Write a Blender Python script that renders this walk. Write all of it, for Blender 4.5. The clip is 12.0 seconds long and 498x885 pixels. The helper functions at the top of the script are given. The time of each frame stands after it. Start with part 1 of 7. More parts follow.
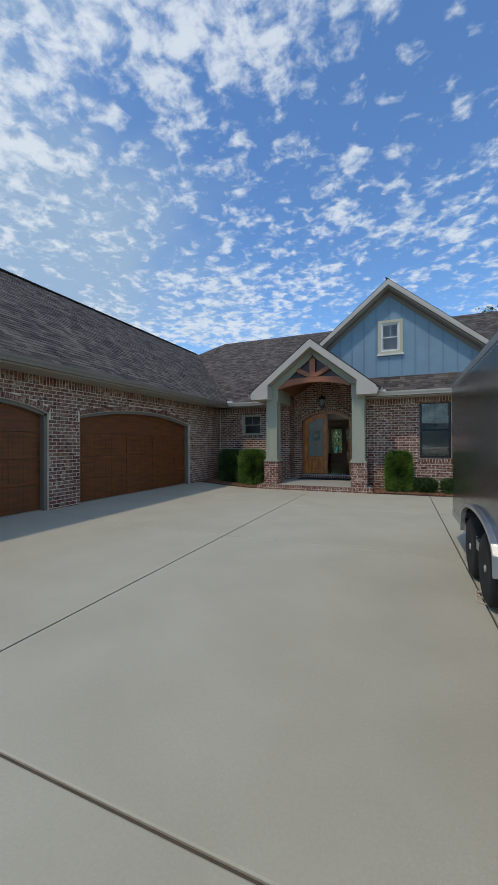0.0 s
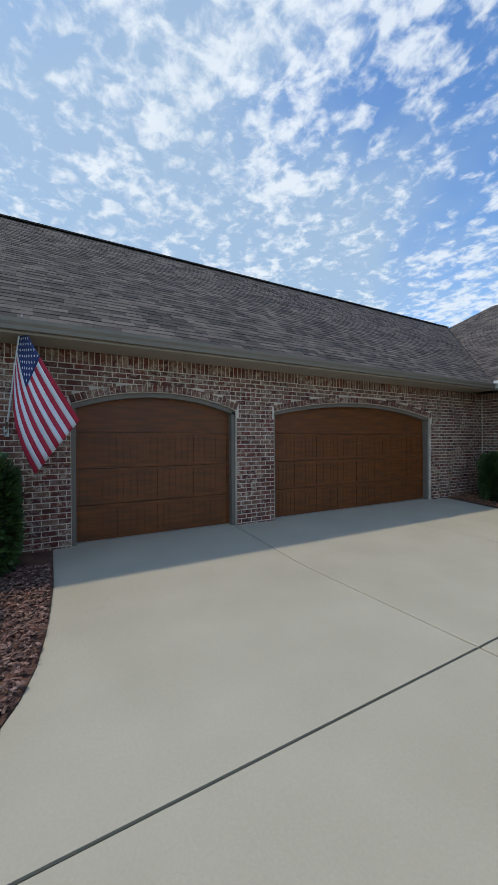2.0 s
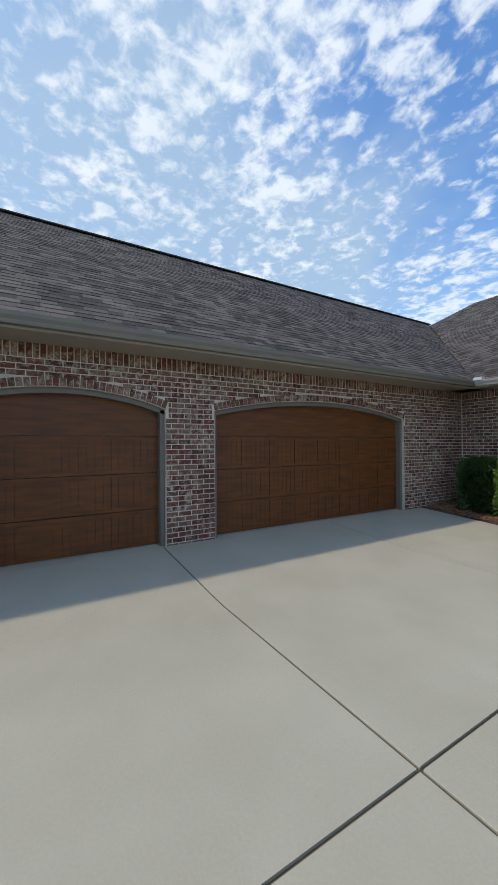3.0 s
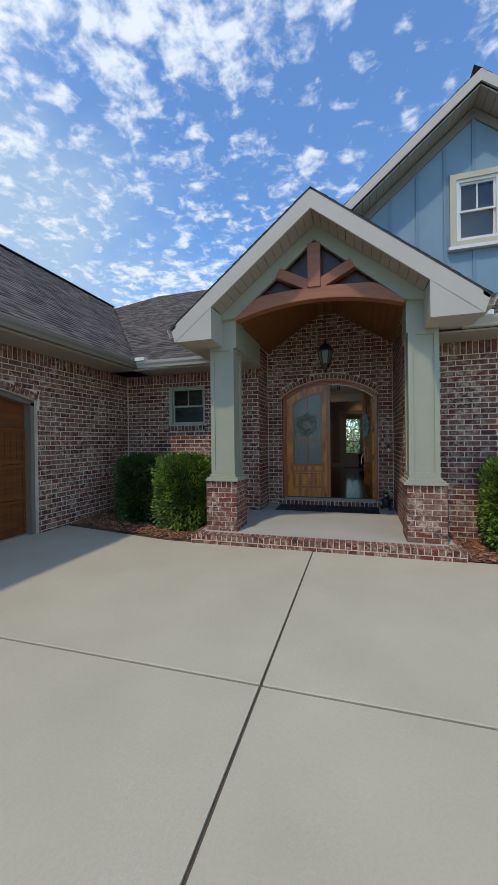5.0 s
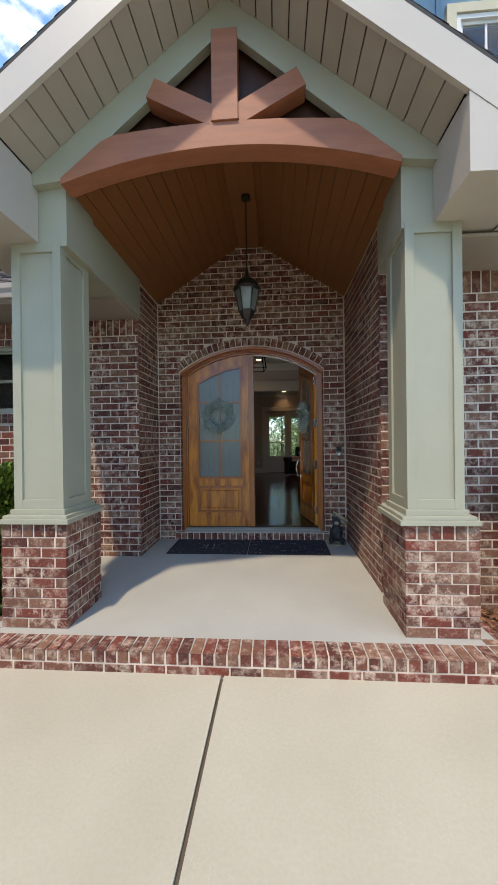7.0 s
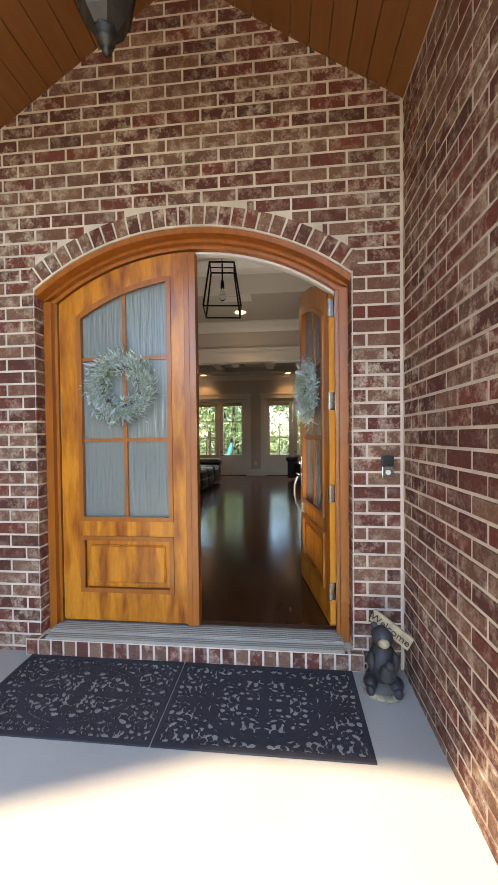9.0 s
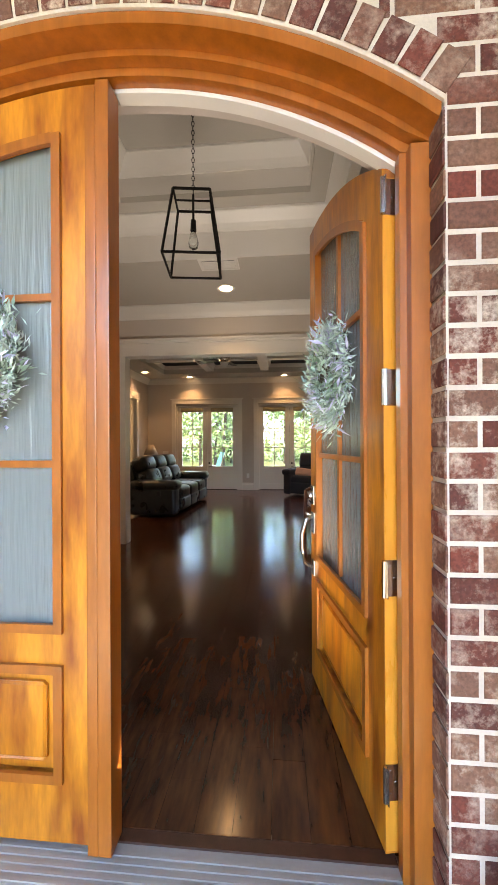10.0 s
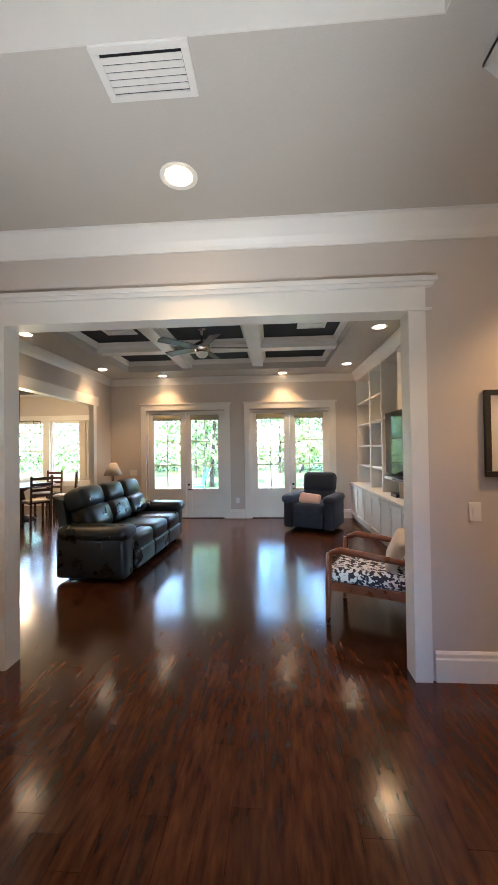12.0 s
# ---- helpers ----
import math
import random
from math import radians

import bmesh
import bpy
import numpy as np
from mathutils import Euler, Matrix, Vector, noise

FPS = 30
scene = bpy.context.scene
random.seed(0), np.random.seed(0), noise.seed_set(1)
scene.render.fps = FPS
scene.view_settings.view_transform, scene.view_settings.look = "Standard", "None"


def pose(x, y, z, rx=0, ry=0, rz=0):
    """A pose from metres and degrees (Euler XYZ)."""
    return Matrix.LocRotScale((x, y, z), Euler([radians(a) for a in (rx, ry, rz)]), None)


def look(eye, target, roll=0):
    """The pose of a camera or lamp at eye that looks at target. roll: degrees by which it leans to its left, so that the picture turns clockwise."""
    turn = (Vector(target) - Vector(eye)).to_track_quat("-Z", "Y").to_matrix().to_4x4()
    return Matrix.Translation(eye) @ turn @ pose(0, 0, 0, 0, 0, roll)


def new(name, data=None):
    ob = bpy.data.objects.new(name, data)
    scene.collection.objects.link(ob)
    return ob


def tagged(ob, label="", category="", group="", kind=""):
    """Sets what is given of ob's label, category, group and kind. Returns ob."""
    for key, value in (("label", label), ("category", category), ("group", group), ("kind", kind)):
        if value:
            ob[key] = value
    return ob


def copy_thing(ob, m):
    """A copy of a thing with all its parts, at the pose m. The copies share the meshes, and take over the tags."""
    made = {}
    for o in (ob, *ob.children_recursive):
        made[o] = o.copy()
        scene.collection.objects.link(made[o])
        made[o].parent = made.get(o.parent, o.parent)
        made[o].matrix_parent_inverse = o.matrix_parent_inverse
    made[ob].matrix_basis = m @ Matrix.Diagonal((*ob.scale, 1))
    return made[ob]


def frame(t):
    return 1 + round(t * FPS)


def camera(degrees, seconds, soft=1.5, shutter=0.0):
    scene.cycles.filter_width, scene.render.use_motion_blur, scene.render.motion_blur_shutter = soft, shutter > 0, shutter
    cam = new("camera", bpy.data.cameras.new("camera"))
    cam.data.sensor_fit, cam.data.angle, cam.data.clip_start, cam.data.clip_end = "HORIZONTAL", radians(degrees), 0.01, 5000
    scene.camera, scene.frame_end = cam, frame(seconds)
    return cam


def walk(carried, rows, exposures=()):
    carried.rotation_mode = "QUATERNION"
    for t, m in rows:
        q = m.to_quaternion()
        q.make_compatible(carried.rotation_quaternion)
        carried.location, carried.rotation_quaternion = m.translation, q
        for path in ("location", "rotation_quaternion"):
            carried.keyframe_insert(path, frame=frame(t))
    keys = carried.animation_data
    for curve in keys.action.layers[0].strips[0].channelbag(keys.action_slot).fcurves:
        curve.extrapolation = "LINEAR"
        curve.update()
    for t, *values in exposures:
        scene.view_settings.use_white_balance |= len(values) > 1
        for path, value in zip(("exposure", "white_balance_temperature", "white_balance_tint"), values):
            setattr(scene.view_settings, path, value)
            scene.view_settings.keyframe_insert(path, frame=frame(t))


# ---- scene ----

# ---- camera ----
cam = camera(68.7, 12.0)
# seconds, eye, target, roll
PATH = [
    (0, (2.757, -11.762, 1.54), (1.983, -9.917, 1.548), -0.2),
    (0.5, (2.257, -11.204, 1.523), (1.003, -9.647, 1.527), -0.5),
    (1, (2.032, -10.594, 1.53), (0.481, -9.332, 1.551), -0.5),
    (1.5, (1.826, -10.012, 1.635), (0.106, -8.992, 1.633), -0.3),
    (2, (1.611, -9.266, 1.65), (-0.128, -8.278, 1.645), -0.3),
    (2.5, (1.375, -8.642, 1.67), (-0.358, -7.644, 1.672), -0.3),
    (2.7, (1.283, -8.366, 1.673), (-0.451, -7.369, 1.677), -0.4),
    (4.3, (0.816, -6.085, 1.605), (-0.374, -4.478, 1.614), -0.8),
    (4.5, (0.779, -5.794, 1.597), (-0.22, -4.061, 1.584), -0.9),
    (4.7, (0.702, -5.521, 1.589), (-0.082, -3.682, 1.571), -0.6),
    (5, (0.593, -5.12, 1.559), (0.026, -3.202, 1.55), -0.7),
    (5.5, (0.48, -4.469, 1.54), (0.136, -2.499, 1.535), -0.6),
    (6, (0.372, -3.74, 1.538), (0.119, -1.756, 1.516), -0.5),
    (6.5, (0.328, -3.077, 1.544), (0.14, -1.086, 1.541), -0.6),
    (7, (0.350, -2.346, 1.523), (0.208, -0.352, 1.519), -0.7),
    (7.2, (0.400, -2.060, 1.515), (0.252, -0.066, 1.516), -0.8),
    (8.8, (0.609, 0.157, 1.506), (0.403, 2.146, 1.488), -0.6),
    (9, (0.62, 0.429, 1.565), (0.42, 2.419, 1.525), -0.6),
    (9.5, (0.574, 1.025, 1.6), (0.381, 3.016, 1.587), -0.6),
    (10, (0.578, 1.615, 1.606), (0.41, 3.608, 1.608), -0.3),
    (10.1, (0.585, 1.739, 1.612), (0.421, 3.732, 1.614), -0.4),
    (10.5, (0.575, 2.284, 1.618), (0.409, 4.277, 1.632), -0.8),
    (11, (0.505, 2.864, 1.678), (0.331, 4.856, 1.700), -0.8),
    (11.5, (0.497, 3.362, 1.758), (0.297, 5.352, 1.767), -0.8),
    (12, (0.483, 3.662, 1.834), (0.352, 5.658, 1.864), -0.8),
]
# seconds, stops, kelvin, tint
EXPO = [(0.0, 0.08, 7000, 9), (2.5, 0.36, 7100, 9), (5.0, 0.42, 7100, 10), (6.0, 0.62, 7150, 11), (7.2, 1.4, 7700, 14), (8.8, 2.85, 8900, 18),
        (9.1, 3.1, 8900, 18), (9.5, 3.75, 8800, 18), (10.1, 3.9, 8600, 17), (10.4, 4.02, 7200, 12), (11.0, 4.25, 6300, 8), (11.5, 4.65, 6350, 9), (12.0, 4.75, 6300, 9)]
walk(cam, [(t, look(eye, target, roll)) for t, eye, target, roll in PATH], EXPO)

# ---- world and sun ----
SUN_TO = Vector((0.15, 0.40, -0.77)).normalized()
SUN_ELEV = math.asin(-SUN_TO.z)
SUN_ROT = math.atan2(-SUN_TO.x, -SUN_TO.y)

world = bpy.data.worlds.new("sky")
scene.world = world
world.use_nodes = True
nt = world.node_tree
nt.nodes.clear()


def N(tree, kind, **kw):
    n = tree.nodes.new(kind)
    for k, v in kw.items():
        if k == "at":
            continue
        n.inputs[k.replace("_", " ")].default_value = v
    return n


sky = nt.nodes.new("ShaderNodeTexSky")
sky.sky_type = "NISHITA"
sky.sun_disc = False
sky.sun_elevation = SUN_ELEV
sky.sun_rotation = SUN_ROT
sky.air_density = 1.0
sky.dust_density = 0.05
sky.ozone_density = 2.0
geo = nt.nodes.new("ShaderNodeTexCoord")
sep = nt.nodes.new("ShaderNodeSeparateXYZ")
nt.links.new(geo.outputs["Generated"], sep.inputs[0])


def wmath(op, a, b=None, c=None, clamp=False):
    m = nt.nodes.new("ShaderNodeMath")
    m.operation = op
    m.use_clamp = clamp
    for i, v in enumerate((a, b, c)):
        if v is None:
            continue
        if isinstance(v, (int, float)):
            m.inputs[i].default_value = v
        else:
            nt.links.new(v, m.inputs[i])
    return m.outputs[0]


zz = wmath("ADD", wmath("MAXIMUM", sep.outputs[2], 0.0), 0.10)
comb = nt.nodes.new("ShaderNodeCombineXYZ")
nt.links.new(wmath("DIVIDE", sep.outputs[0], zz), comb.inputs[0])
nt.links.new(wmath("DIVIDE", sep.outputs[1], zz), comb.inputs[1])


def wnoise(scale, detail, rough, off=0.0, dist=0.0):
    mp = nt.nodes.new("ShaderNodeMapping")
    mp.inputs["Location"].default_value = (off, off * 0.7, off * 1.3)
    nt.links.new(comb.outputs[0], mp.inputs[0])
    n = nt.nodes.new("ShaderNodeTexNoise")
    n.inputs["Scale"].default_value = scale
    n.inputs["Detail"].default_value = detail
    n.inputs["Roughness"].default_value = rough
    n.inputs["Distortion"].default_value = dist
    nt.links.new(mp.outputs[0], n.inputs["Vector"])
    return n.outputs[0]


def wramp(v, lo, hi):
    r = nt.nodes.new("ShaderNodeMapRange")
    r.interpolation_type = "SMOOTHSTEP"
    r.inputs["From Min"].default_value = lo
    r.inputs["From Max"].default_value = hi
    nt.links.new(v, r.inputs["Value"])
    return r.outputs[0]


puffs = wramp(wmath("ADD", wnoise(15.0, 7.0, 0.56, 3.1, 0.25), wmath("MULTIPLY", wnoise(1.5, 3.0, 0.5, 1.7, 0.5), 0.55)), 0.715, 0.98)
veil = wramp(wmath("ADD", wnoise(0.7, 5.0, 0.55, 2.3, 0.3), wmath("MULTIPLY", sep.outputs[0], -0.6)), 0.62, 0.98)


def wmix(fac, a, b):
    m = nt.nodes.new("ShaderNodeMix")
    m.data_type = "RGBA"
    nt.links.new(fac, m.inputs["Factor"])
    for k, v in (("A", a), ("B", b)):
        if isinstance(v, tuple):
            m.inputs[k].default_value = v
        else:
            nt.links.new(v, m.inputs[k])
    return m.outputs["Result"]


tint = nt.nodes.new("ShaderNodeMix")
tint.data_type, tint.blend_type = "RGBA", "MULTIPLY"
tint.inputs["Factor"].default_value = 1.0
tint.inputs["B"].default_value = (0.70, 1.0, 1.28, 1)
nt.links.new(sky.outputs[0], tint.inputs["A"])
hazy = wmix(wmath("MULTIPLY", veil, 0.78), tint.outputs["Result"], (2.2, 3.12, 4.3, 1))
cloud = wmix(wnoise(2.5, 4.0, 0.6, 5.0), (3.2, 3.95, 4.95, 1), (5.3, 5.8, 6.6, 1))
cloudy = wmix(wmath("MULTIPLY", puffs, 0.88), hazy, cloud)
bg = nt.nodes.new("ShaderNodeBackground")
bg.inputs["Strength"].default_value = 0.15
nt.links.new(cloudy, bg.inputs["Color"])
wout = nt.nodes.new("ShaderNodeOutputWorld")
nt.links.new(bg.outputs[0], wout.inputs[0])

sun = new("sun", bpy.data.lights.new("sun", "SUN"))
sun.data.energy = 1.38
sun.data.angle = radians(2.0)
sun.data.color = (1.0, 0.91, 0.78)
sun.matrix_world = look((0, 0, 30), Vector((0, 0, 30)) + SUN_TO)


def spot_lamp(name, x, y, z, power, size=1.9, colour=(1.0, 0.60, 0.30)):
    l = new(name, bpy.data.lights.new(name, "SPOT"))
    l.data.energy = power
    l.data.spot_size = size
    l.data.spot_blend = 0.6
    l.data.shadow_soft_size = 0.05
    l.data.color = colour
    l.matrix_world = Matrix.Translation((x, y, z))
    return l


# ---- materials ----
def material(name, colour, rough=0.6, metal=0.0, vary=0.12, scale=6.0, fine=60.0, bump=0.15, stretch=None, colour2=None,
             spread=(0.35, 0.65), rnd=None, rnd_amount=0.25, rough_vary=0.1, bump_dist=0.004, coat=0.0):
    """A surface with large stains and fine grain. rnd: 'object' or 'island' varies it from piece to piece."""
    m = bpy.data.materials.new(name)
    m.use_nodes = True
    t = m.node_tree
    b = t.nodes["Principled BSDF"]
    L = t.links.new
    g = t.nodes.new("ShaderNodeNewGeometry")
    mp = t.nodes.new("ShaderNodeMapping")
    mp.inputs["Scale"].default_value = stretch or (1, 1, 1)
    L(g.outputs["Position"], mp.inputs[0])
    n1 = t.nodes.new("ShaderNodeTexNoise")
    n1.inputs["Scale"].default_value = scale
    n1.inputs["Detail"].default_value = 4
    n2 = t.nodes.new("ShaderNodeTexNoise")
    n2.inputs["Scale"].default_value = fine
    n2.inputs["Detail"].default_value = 3
    L(mp.outputs[0], n1.inputs["Vector"])
    L(mp.outputs[0], n2.inputs["Vector"])
    r = t.nodes.new("ShaderNodeMapRange")
    r.inputs["From Min"].default_value, r.inputs["From Max"].default_value = spread
    L(n1.outputs[0], r.inputs["Value"])
    mix = t.nodes.new("ShaderNodeMix")
    mix.data_type = "RGBA"
    c2 = colour2 or tuple(c * (1 - vary * 2) for c in colour)
    mix.inputs["A"].default_value = (*c2, 1)
    mix.inputs["B"].default_value = (*colour, 1)
    L(r.outputs[0], mix.inputs["Factor"])
    hsv = t.nodes.new("ShaderNodeHueSaturation")
    L(mix.outputs["Result"], hsv.inputs["Color"])
    val = t.nodes.new("ShaderNodeMapRange")
    val.inputs["To Min"].default_value = 1 - vary
    val.inputs["To Max"].default_value = 1 + vary
    L(n2.outputs[0], val.inputs["Value"])
    last = val.outputs[0]
    if rnd:
        if rnd == "object":
            src = t.nodes.new("ShaderNodeObjectInfo").outputs["Random"]
        else:
            src = g.outputs["Random Per Island"]
        mr = t.nodes.new("ShaderNodeMapRange")
        mr.inputs["To Min"].default_value = 1 - rnd_amount
        mr.inputs["To Max"].default_value = 1 + rnd_amount
        L(src, mr.inputs["Value"])
        mm = t.nodes.new("ShaderNodeMath")
        mm.operation = "MULTIPLY"
        L(mr.outputs[0], mm.inputs[0])
        L(last, mm.inputs[1])
        last = mm.outputs[0]
    L(last, hsv.inputs["Value"])
    L(hsv.outputs[0], b.inputs["Base Color"])
    rr = t.nodes.new("ShaderNodeMapRange")
    rr.inputs["To Min"].default_value = max(0.02, rough - rough_vary)
    rr.inputs["To Max"].default_value = min(1, rough + rough_vary)
    L(n1.outputs[0], rr.inputs["Value"])
    L(rr.outputs[0], b.inputs["Roughness"])
    b.inputs["Metallic"].default_value = metal
    if coat:
        b.inputs["Coat Weight"].default_value = coat
        b.inputs["Coat Roughness"].default_value = 0.12
    if bump:
        bp = t.nodes.new("ShaderNodeBump")
        bp.inputs["Strength"].default_value = bump
        bp.inputs["Distance"].default_value = bump_dist
        L(n2.outputs[0], bp.inputs["Height"])
        L(bp.outputs[0], b.inputs["Normal"])
    return m


def brick_material(name, how):
    """Tumbled brick in plum, red and drab with lime smears; its tone goes by the piece."""
    m = bpy.data.materials.new(name)
    m.use_nodes = True
    t = m.node_tree
    L = t.links.new
    b = t.nodes["Principled BSDF"]
    g = t.nodes.new("ShaderNodeNewGeometry")
    src = t.nodes.new("ShaderNodeObjectInfo").outputs["Random"] if how == "object" else g.outputs["Random Per Island"]
    ramp = t.nodes.new("ShaderNodeValToRGB")
    ramp.color_ramp.interpolation = "LINEAR"
    el = ramp.color_ramp.elements
    stops = [(0.0, (0.105, 0.046, 0.036)), (0.3, (0.165, 0.062, 0.044)), (0.48, (0.225, 0.075, 0.050)), (0.60, (0.20, 0.122, 0.086)),
             (0.8, (0.28, 0.195, 0.132)), (1.0, (0.175, 0.113, 0.084))]
    el[0].position, el[0].color = stops[0][0], (*stops[0][1], 1)
    el[1].position, el[1].color = stops[-1][0], (*stops[-1][1], 1)
    for p, c in stops[1:-1]:
        e = el.new(p)
        e.color = (*c, 1)
    for e in el:
        e.color = (e.color[0] * 0.80, e.color[1] * 0.55, e.color[2] * 0.49, 1)
    L(src, ramp.inputs[0])

    def nz(scale, detail, lo, hi, rough=0.6):
        n = t.nodes.new("ShaderNodeTexNoise")
        n.inputs["Scale"].default_value = scale
        n.inputs["Detail"].default_value = detail
        n.inputs["Roughness"].default_value = rough
        L(g.outputs["Position"], n.inputs["Vector"])
        r = t.nodes.new("ShaderNodeMapRange")
        r.inputs["From Min"].default_value = lo
        r.inputs["From Max"].default_value = hi
        L(n.outputs[0], r.inputs["Value"])
        return n, r.outputs[0]

    n1, smear = nz(14, 6, 0.47, 0.64, 0.75)
    n2, patch = nz(1.7, 4, 0.33, 0.57)
    n3, grain = nz(90, 4, 0.3, 0.7)
    mul = t.nodes.new("ShaderNodeMath")
    mul.operation = "MULTIPLY"
    mul.use_clamp = True
    L(smear, mul.inputs[0])
    L(patch, mul.inputs[1])
    mul2 = t.nodes.new("ShaderNodeMath")
    mul2.operation = "MULTIPLY"
    mul2.inputs[1].default_value = 0.74
    L(mul.outputs[0], mul2.inputs[0])
    mix = t.nodes.new("ShaderNodeMix")
    mix.data_type = "RGBA"
    mix.inputs["B"].default_value = (0.64, 0.50, 0.38, 1)
    L(mul2.outputs[0], mix.inputs["Factor"])
    L(ramp.outputs[0], mix.inputs["A"])
    hsv = t.nodes.new("ShaderNodeHueSaturation")
    v = t.nodes.new("ShaderNodeMapRange")
    v.inputs["To Min"].default_value = 0.7
    v.inputs["To Max"].default_value = 1.3
    L(grain, v.inputs["Value"])
    L(v.outputs[0], hsv.inputs["Value"])
    L(mix.outputs["Result"], hsv.inputs["Color"])
    L(hsv.outputs[0], b.inputs["Base Color"])
    b.inputs["Roughness"].default_value = 0.88
    bp = t.nodes.new("ShaderNodeBump")
    bp.inputs["Strength"].default_value = 0.5
    bp.inputs["Distance"].default_value = 0.004
    L(n1.outputs[0], bp.inputs["Height"])
    L(bp.outputs[0], b.inputs["Normal"])
    return m


def glass_material(name, tint=(0.9, 0.95, 0.95), rough=0.0, ripple=0.0):
    m = bpy.data.materials.new(name)
    m.use_nodes = True
    t = m.node_tree
    b = t.nodes["Principled BSDF"]
    b.inputs["Base Color"].default_value = (*tint, 1)
    b.inputs["Roughness"].default_value = rough
    b.inputs["Transmission Weight"].default_value = 1.0
    b.inputs["IOR"].default_value = 1.45
    if ripple:
        g = t.nodes.new("ShaderNodeNewGeometry")
        mp = t.nodes.new("ShaderNodeMapping")
        mp.inputs["Scale"].default_value = (60, 60, 4)
        n = t.nodes.new("ShaderNodeTexNoise")
        n.inputs["Scale"].default_value = 1.0
        bp = t.nodes.new("ShaderNodeBump")
        bp.inputs["Strength"].default_value = ripple
        bp.inputs["Distance"].default_value = 0.01
        t.links.new(g.outputs["Position"], mp.inputs[0])
        t.links.new(mp.outputs[0], n.inputs["Vector"])
        t.links.new(n.outputs[0], bp.inputs["Height"])
        t.links.new(bp.outputs[0], b.inputs["Normal"])
    return m


def glow(name, colour, strength):
    m = bpy.data.materials.new(name)
    m.use_nodes = True
    b = m.node_tree.nodes["Principled BSDF"]
    b.inputs["Emission Color"].default_value = (*colour, 1)
    b.inputs["Emission Strength"].default_value = strength
    b.inputs["Base Color"].default_value = (0.8, 0.8, 0.8, 1)
    return m


def pitted(m, scale=160, amount=0.35):
    """Adds pale and dark grit to a surface."""
    t = m.node_tree
    b = t.nodes["Principled BSDF"]
    g = t.nodes.new("ShaderNodeNewGeometry")
    v = t.nodes.new("ShaderNodeTexVoronoi")
    v.inputs["Scale"].default_value = scale
    big = t.nodes.new("ShaderNodeTexNoise")
    big.inputs["Scale"].default_value = 1.6
    big.inputs["Detail"].default_value = 5
    t.links.new(g.outputs["Position"], v.inputs["Vector"])
    t.links.new(g.outputs["Position"], big.inputs["Vector"])
    r = t.nodes.new("ShaderNodeMapRange")
    r.inputs["From Min"].default_value, r.inputs["From Max"].default_value = 0.05, 0.30
    r.inputs["To Min"].default_value, r.inputs["To Max"].default_value = 1.0, 0.0
    t.links.new(v.outputs["Distance"], r.inputs["Value"])
    k = t.nodes.new("ShaderNodeMapRange")
    k.inputs["From Min"].default_value, k.inputs["From Max"].default_value = 0.42, 0.70
    t.links.new(big.outputs[0], k.inputs["Value"])
    mu = t.nodes.new("ShaderNodeMath")
    mu.operation = "MULTIPLY"
    t.links.new(r.outputs[0], mu.inputs[0])
    t.links.new(k.outputs[0], mu.inputs[1])
    m2 = t.nodes.new("ShaderNodeMath")
    m2.operation = "MULTIPLY"
    m2.inputs[1].default_value = amount
    t.links.new(mu.outputs[0], m2.inputs[0])
    mix = t.nodes.new("ShaderNodeMix")
    mix.data_type = "RGBA"
    src = b.inputs["Base Color"].links[0].from_socket
    t.links.new(src, mix.inputs["A"])
    mix.inputs["B"].default_value = (0.78, 0.74, 0.66, 1)
    t.links.new(m2.outputs[0], mix.inputs["Factor"])
    t.links.new(mix.outputs["Result"], b.inputs["Base Color"])


BRICK_P = brick_material("brick_piece", "object")
BRICK_J = brick_material("brick_joined", "island")
MORTAR = material("mortar", (0.73, 0.62, 0.50), 0.95, scale=5, fine=120, bump=0.5)
CONCRETE = material("driveway_concrete", (0.480, 0.446, 0.342), 0.82, vary=0.09, scale=1.3, fine=55, bump=0.35, bump_dist=0.002,
                    colour2=(0.425, 0.392, 0.294), spread=(0.3, 0.7))
pitted(CONCRETE, 130, 0.7)
PORCH_CONC = material("porch_concrete", (0.42, 0.415, 0.365), 0.75, vary=0.05, scale=1.5, fine=70, bump=0.15)
JOINT = material("joint_filler", (0.11, 0.085, 0.06), 0.95, fine=80)
MULCH = material("bark_mulch", (0.17, 0.085, 0.055), 0.95, vary=0.3, scale=4, fine=40, bump=1.0, bump_dist=0.02, colour2=(0.07, 0.035, 0.025))
CHIP = material("bark_chip", (0.25, 0.165, 0.13), 0.9, vary=0.2, scale=14, fine=90, bump=0.5, rnd="island", rnd_amount=0.8, colour2=(0.13, 0.06, 0.045))
STRAW = material("orange_mulch", (0.32, 0.15, 0.075), 0.9, vary=0.2, scale=14, fine=90, bump=0.5, rnd="island", rnd_amount=0.5, colour2=(0.18, 0.08, 0.04))
GRASS = material("lawn", (0.09, 0.13, 0.035), 0.95, vary=0.25, scale=0.6, fine=30, bump=1, bump_dist=0.03, colour2=(0.13, 0.15, 0.05))
SHINGLE_J = material("shingle_joined", (0.108, 0.087, 0.073), 0.92, vary=0.15, scale=1.2, fine=150, bump=0.6, rnd="island", rnd_amount=0.6)
SHINGLE_P = material("shingle_piece", (0.108, 0.087, 0.073), 0.92, vary=0.15, scale=1.2, fine=150, bump=0.6, rnd="object", rnd_amount=0.6)
ROOF_EDGE = material("roof_edge", (0.05, 0.05, 0.05), 0.9)
GREEN_TRIM = material("sage_trim", (0.375, 0.375, 0.28), 0.5, vary=0.03, scale=3, fine=80, bump=0.05)
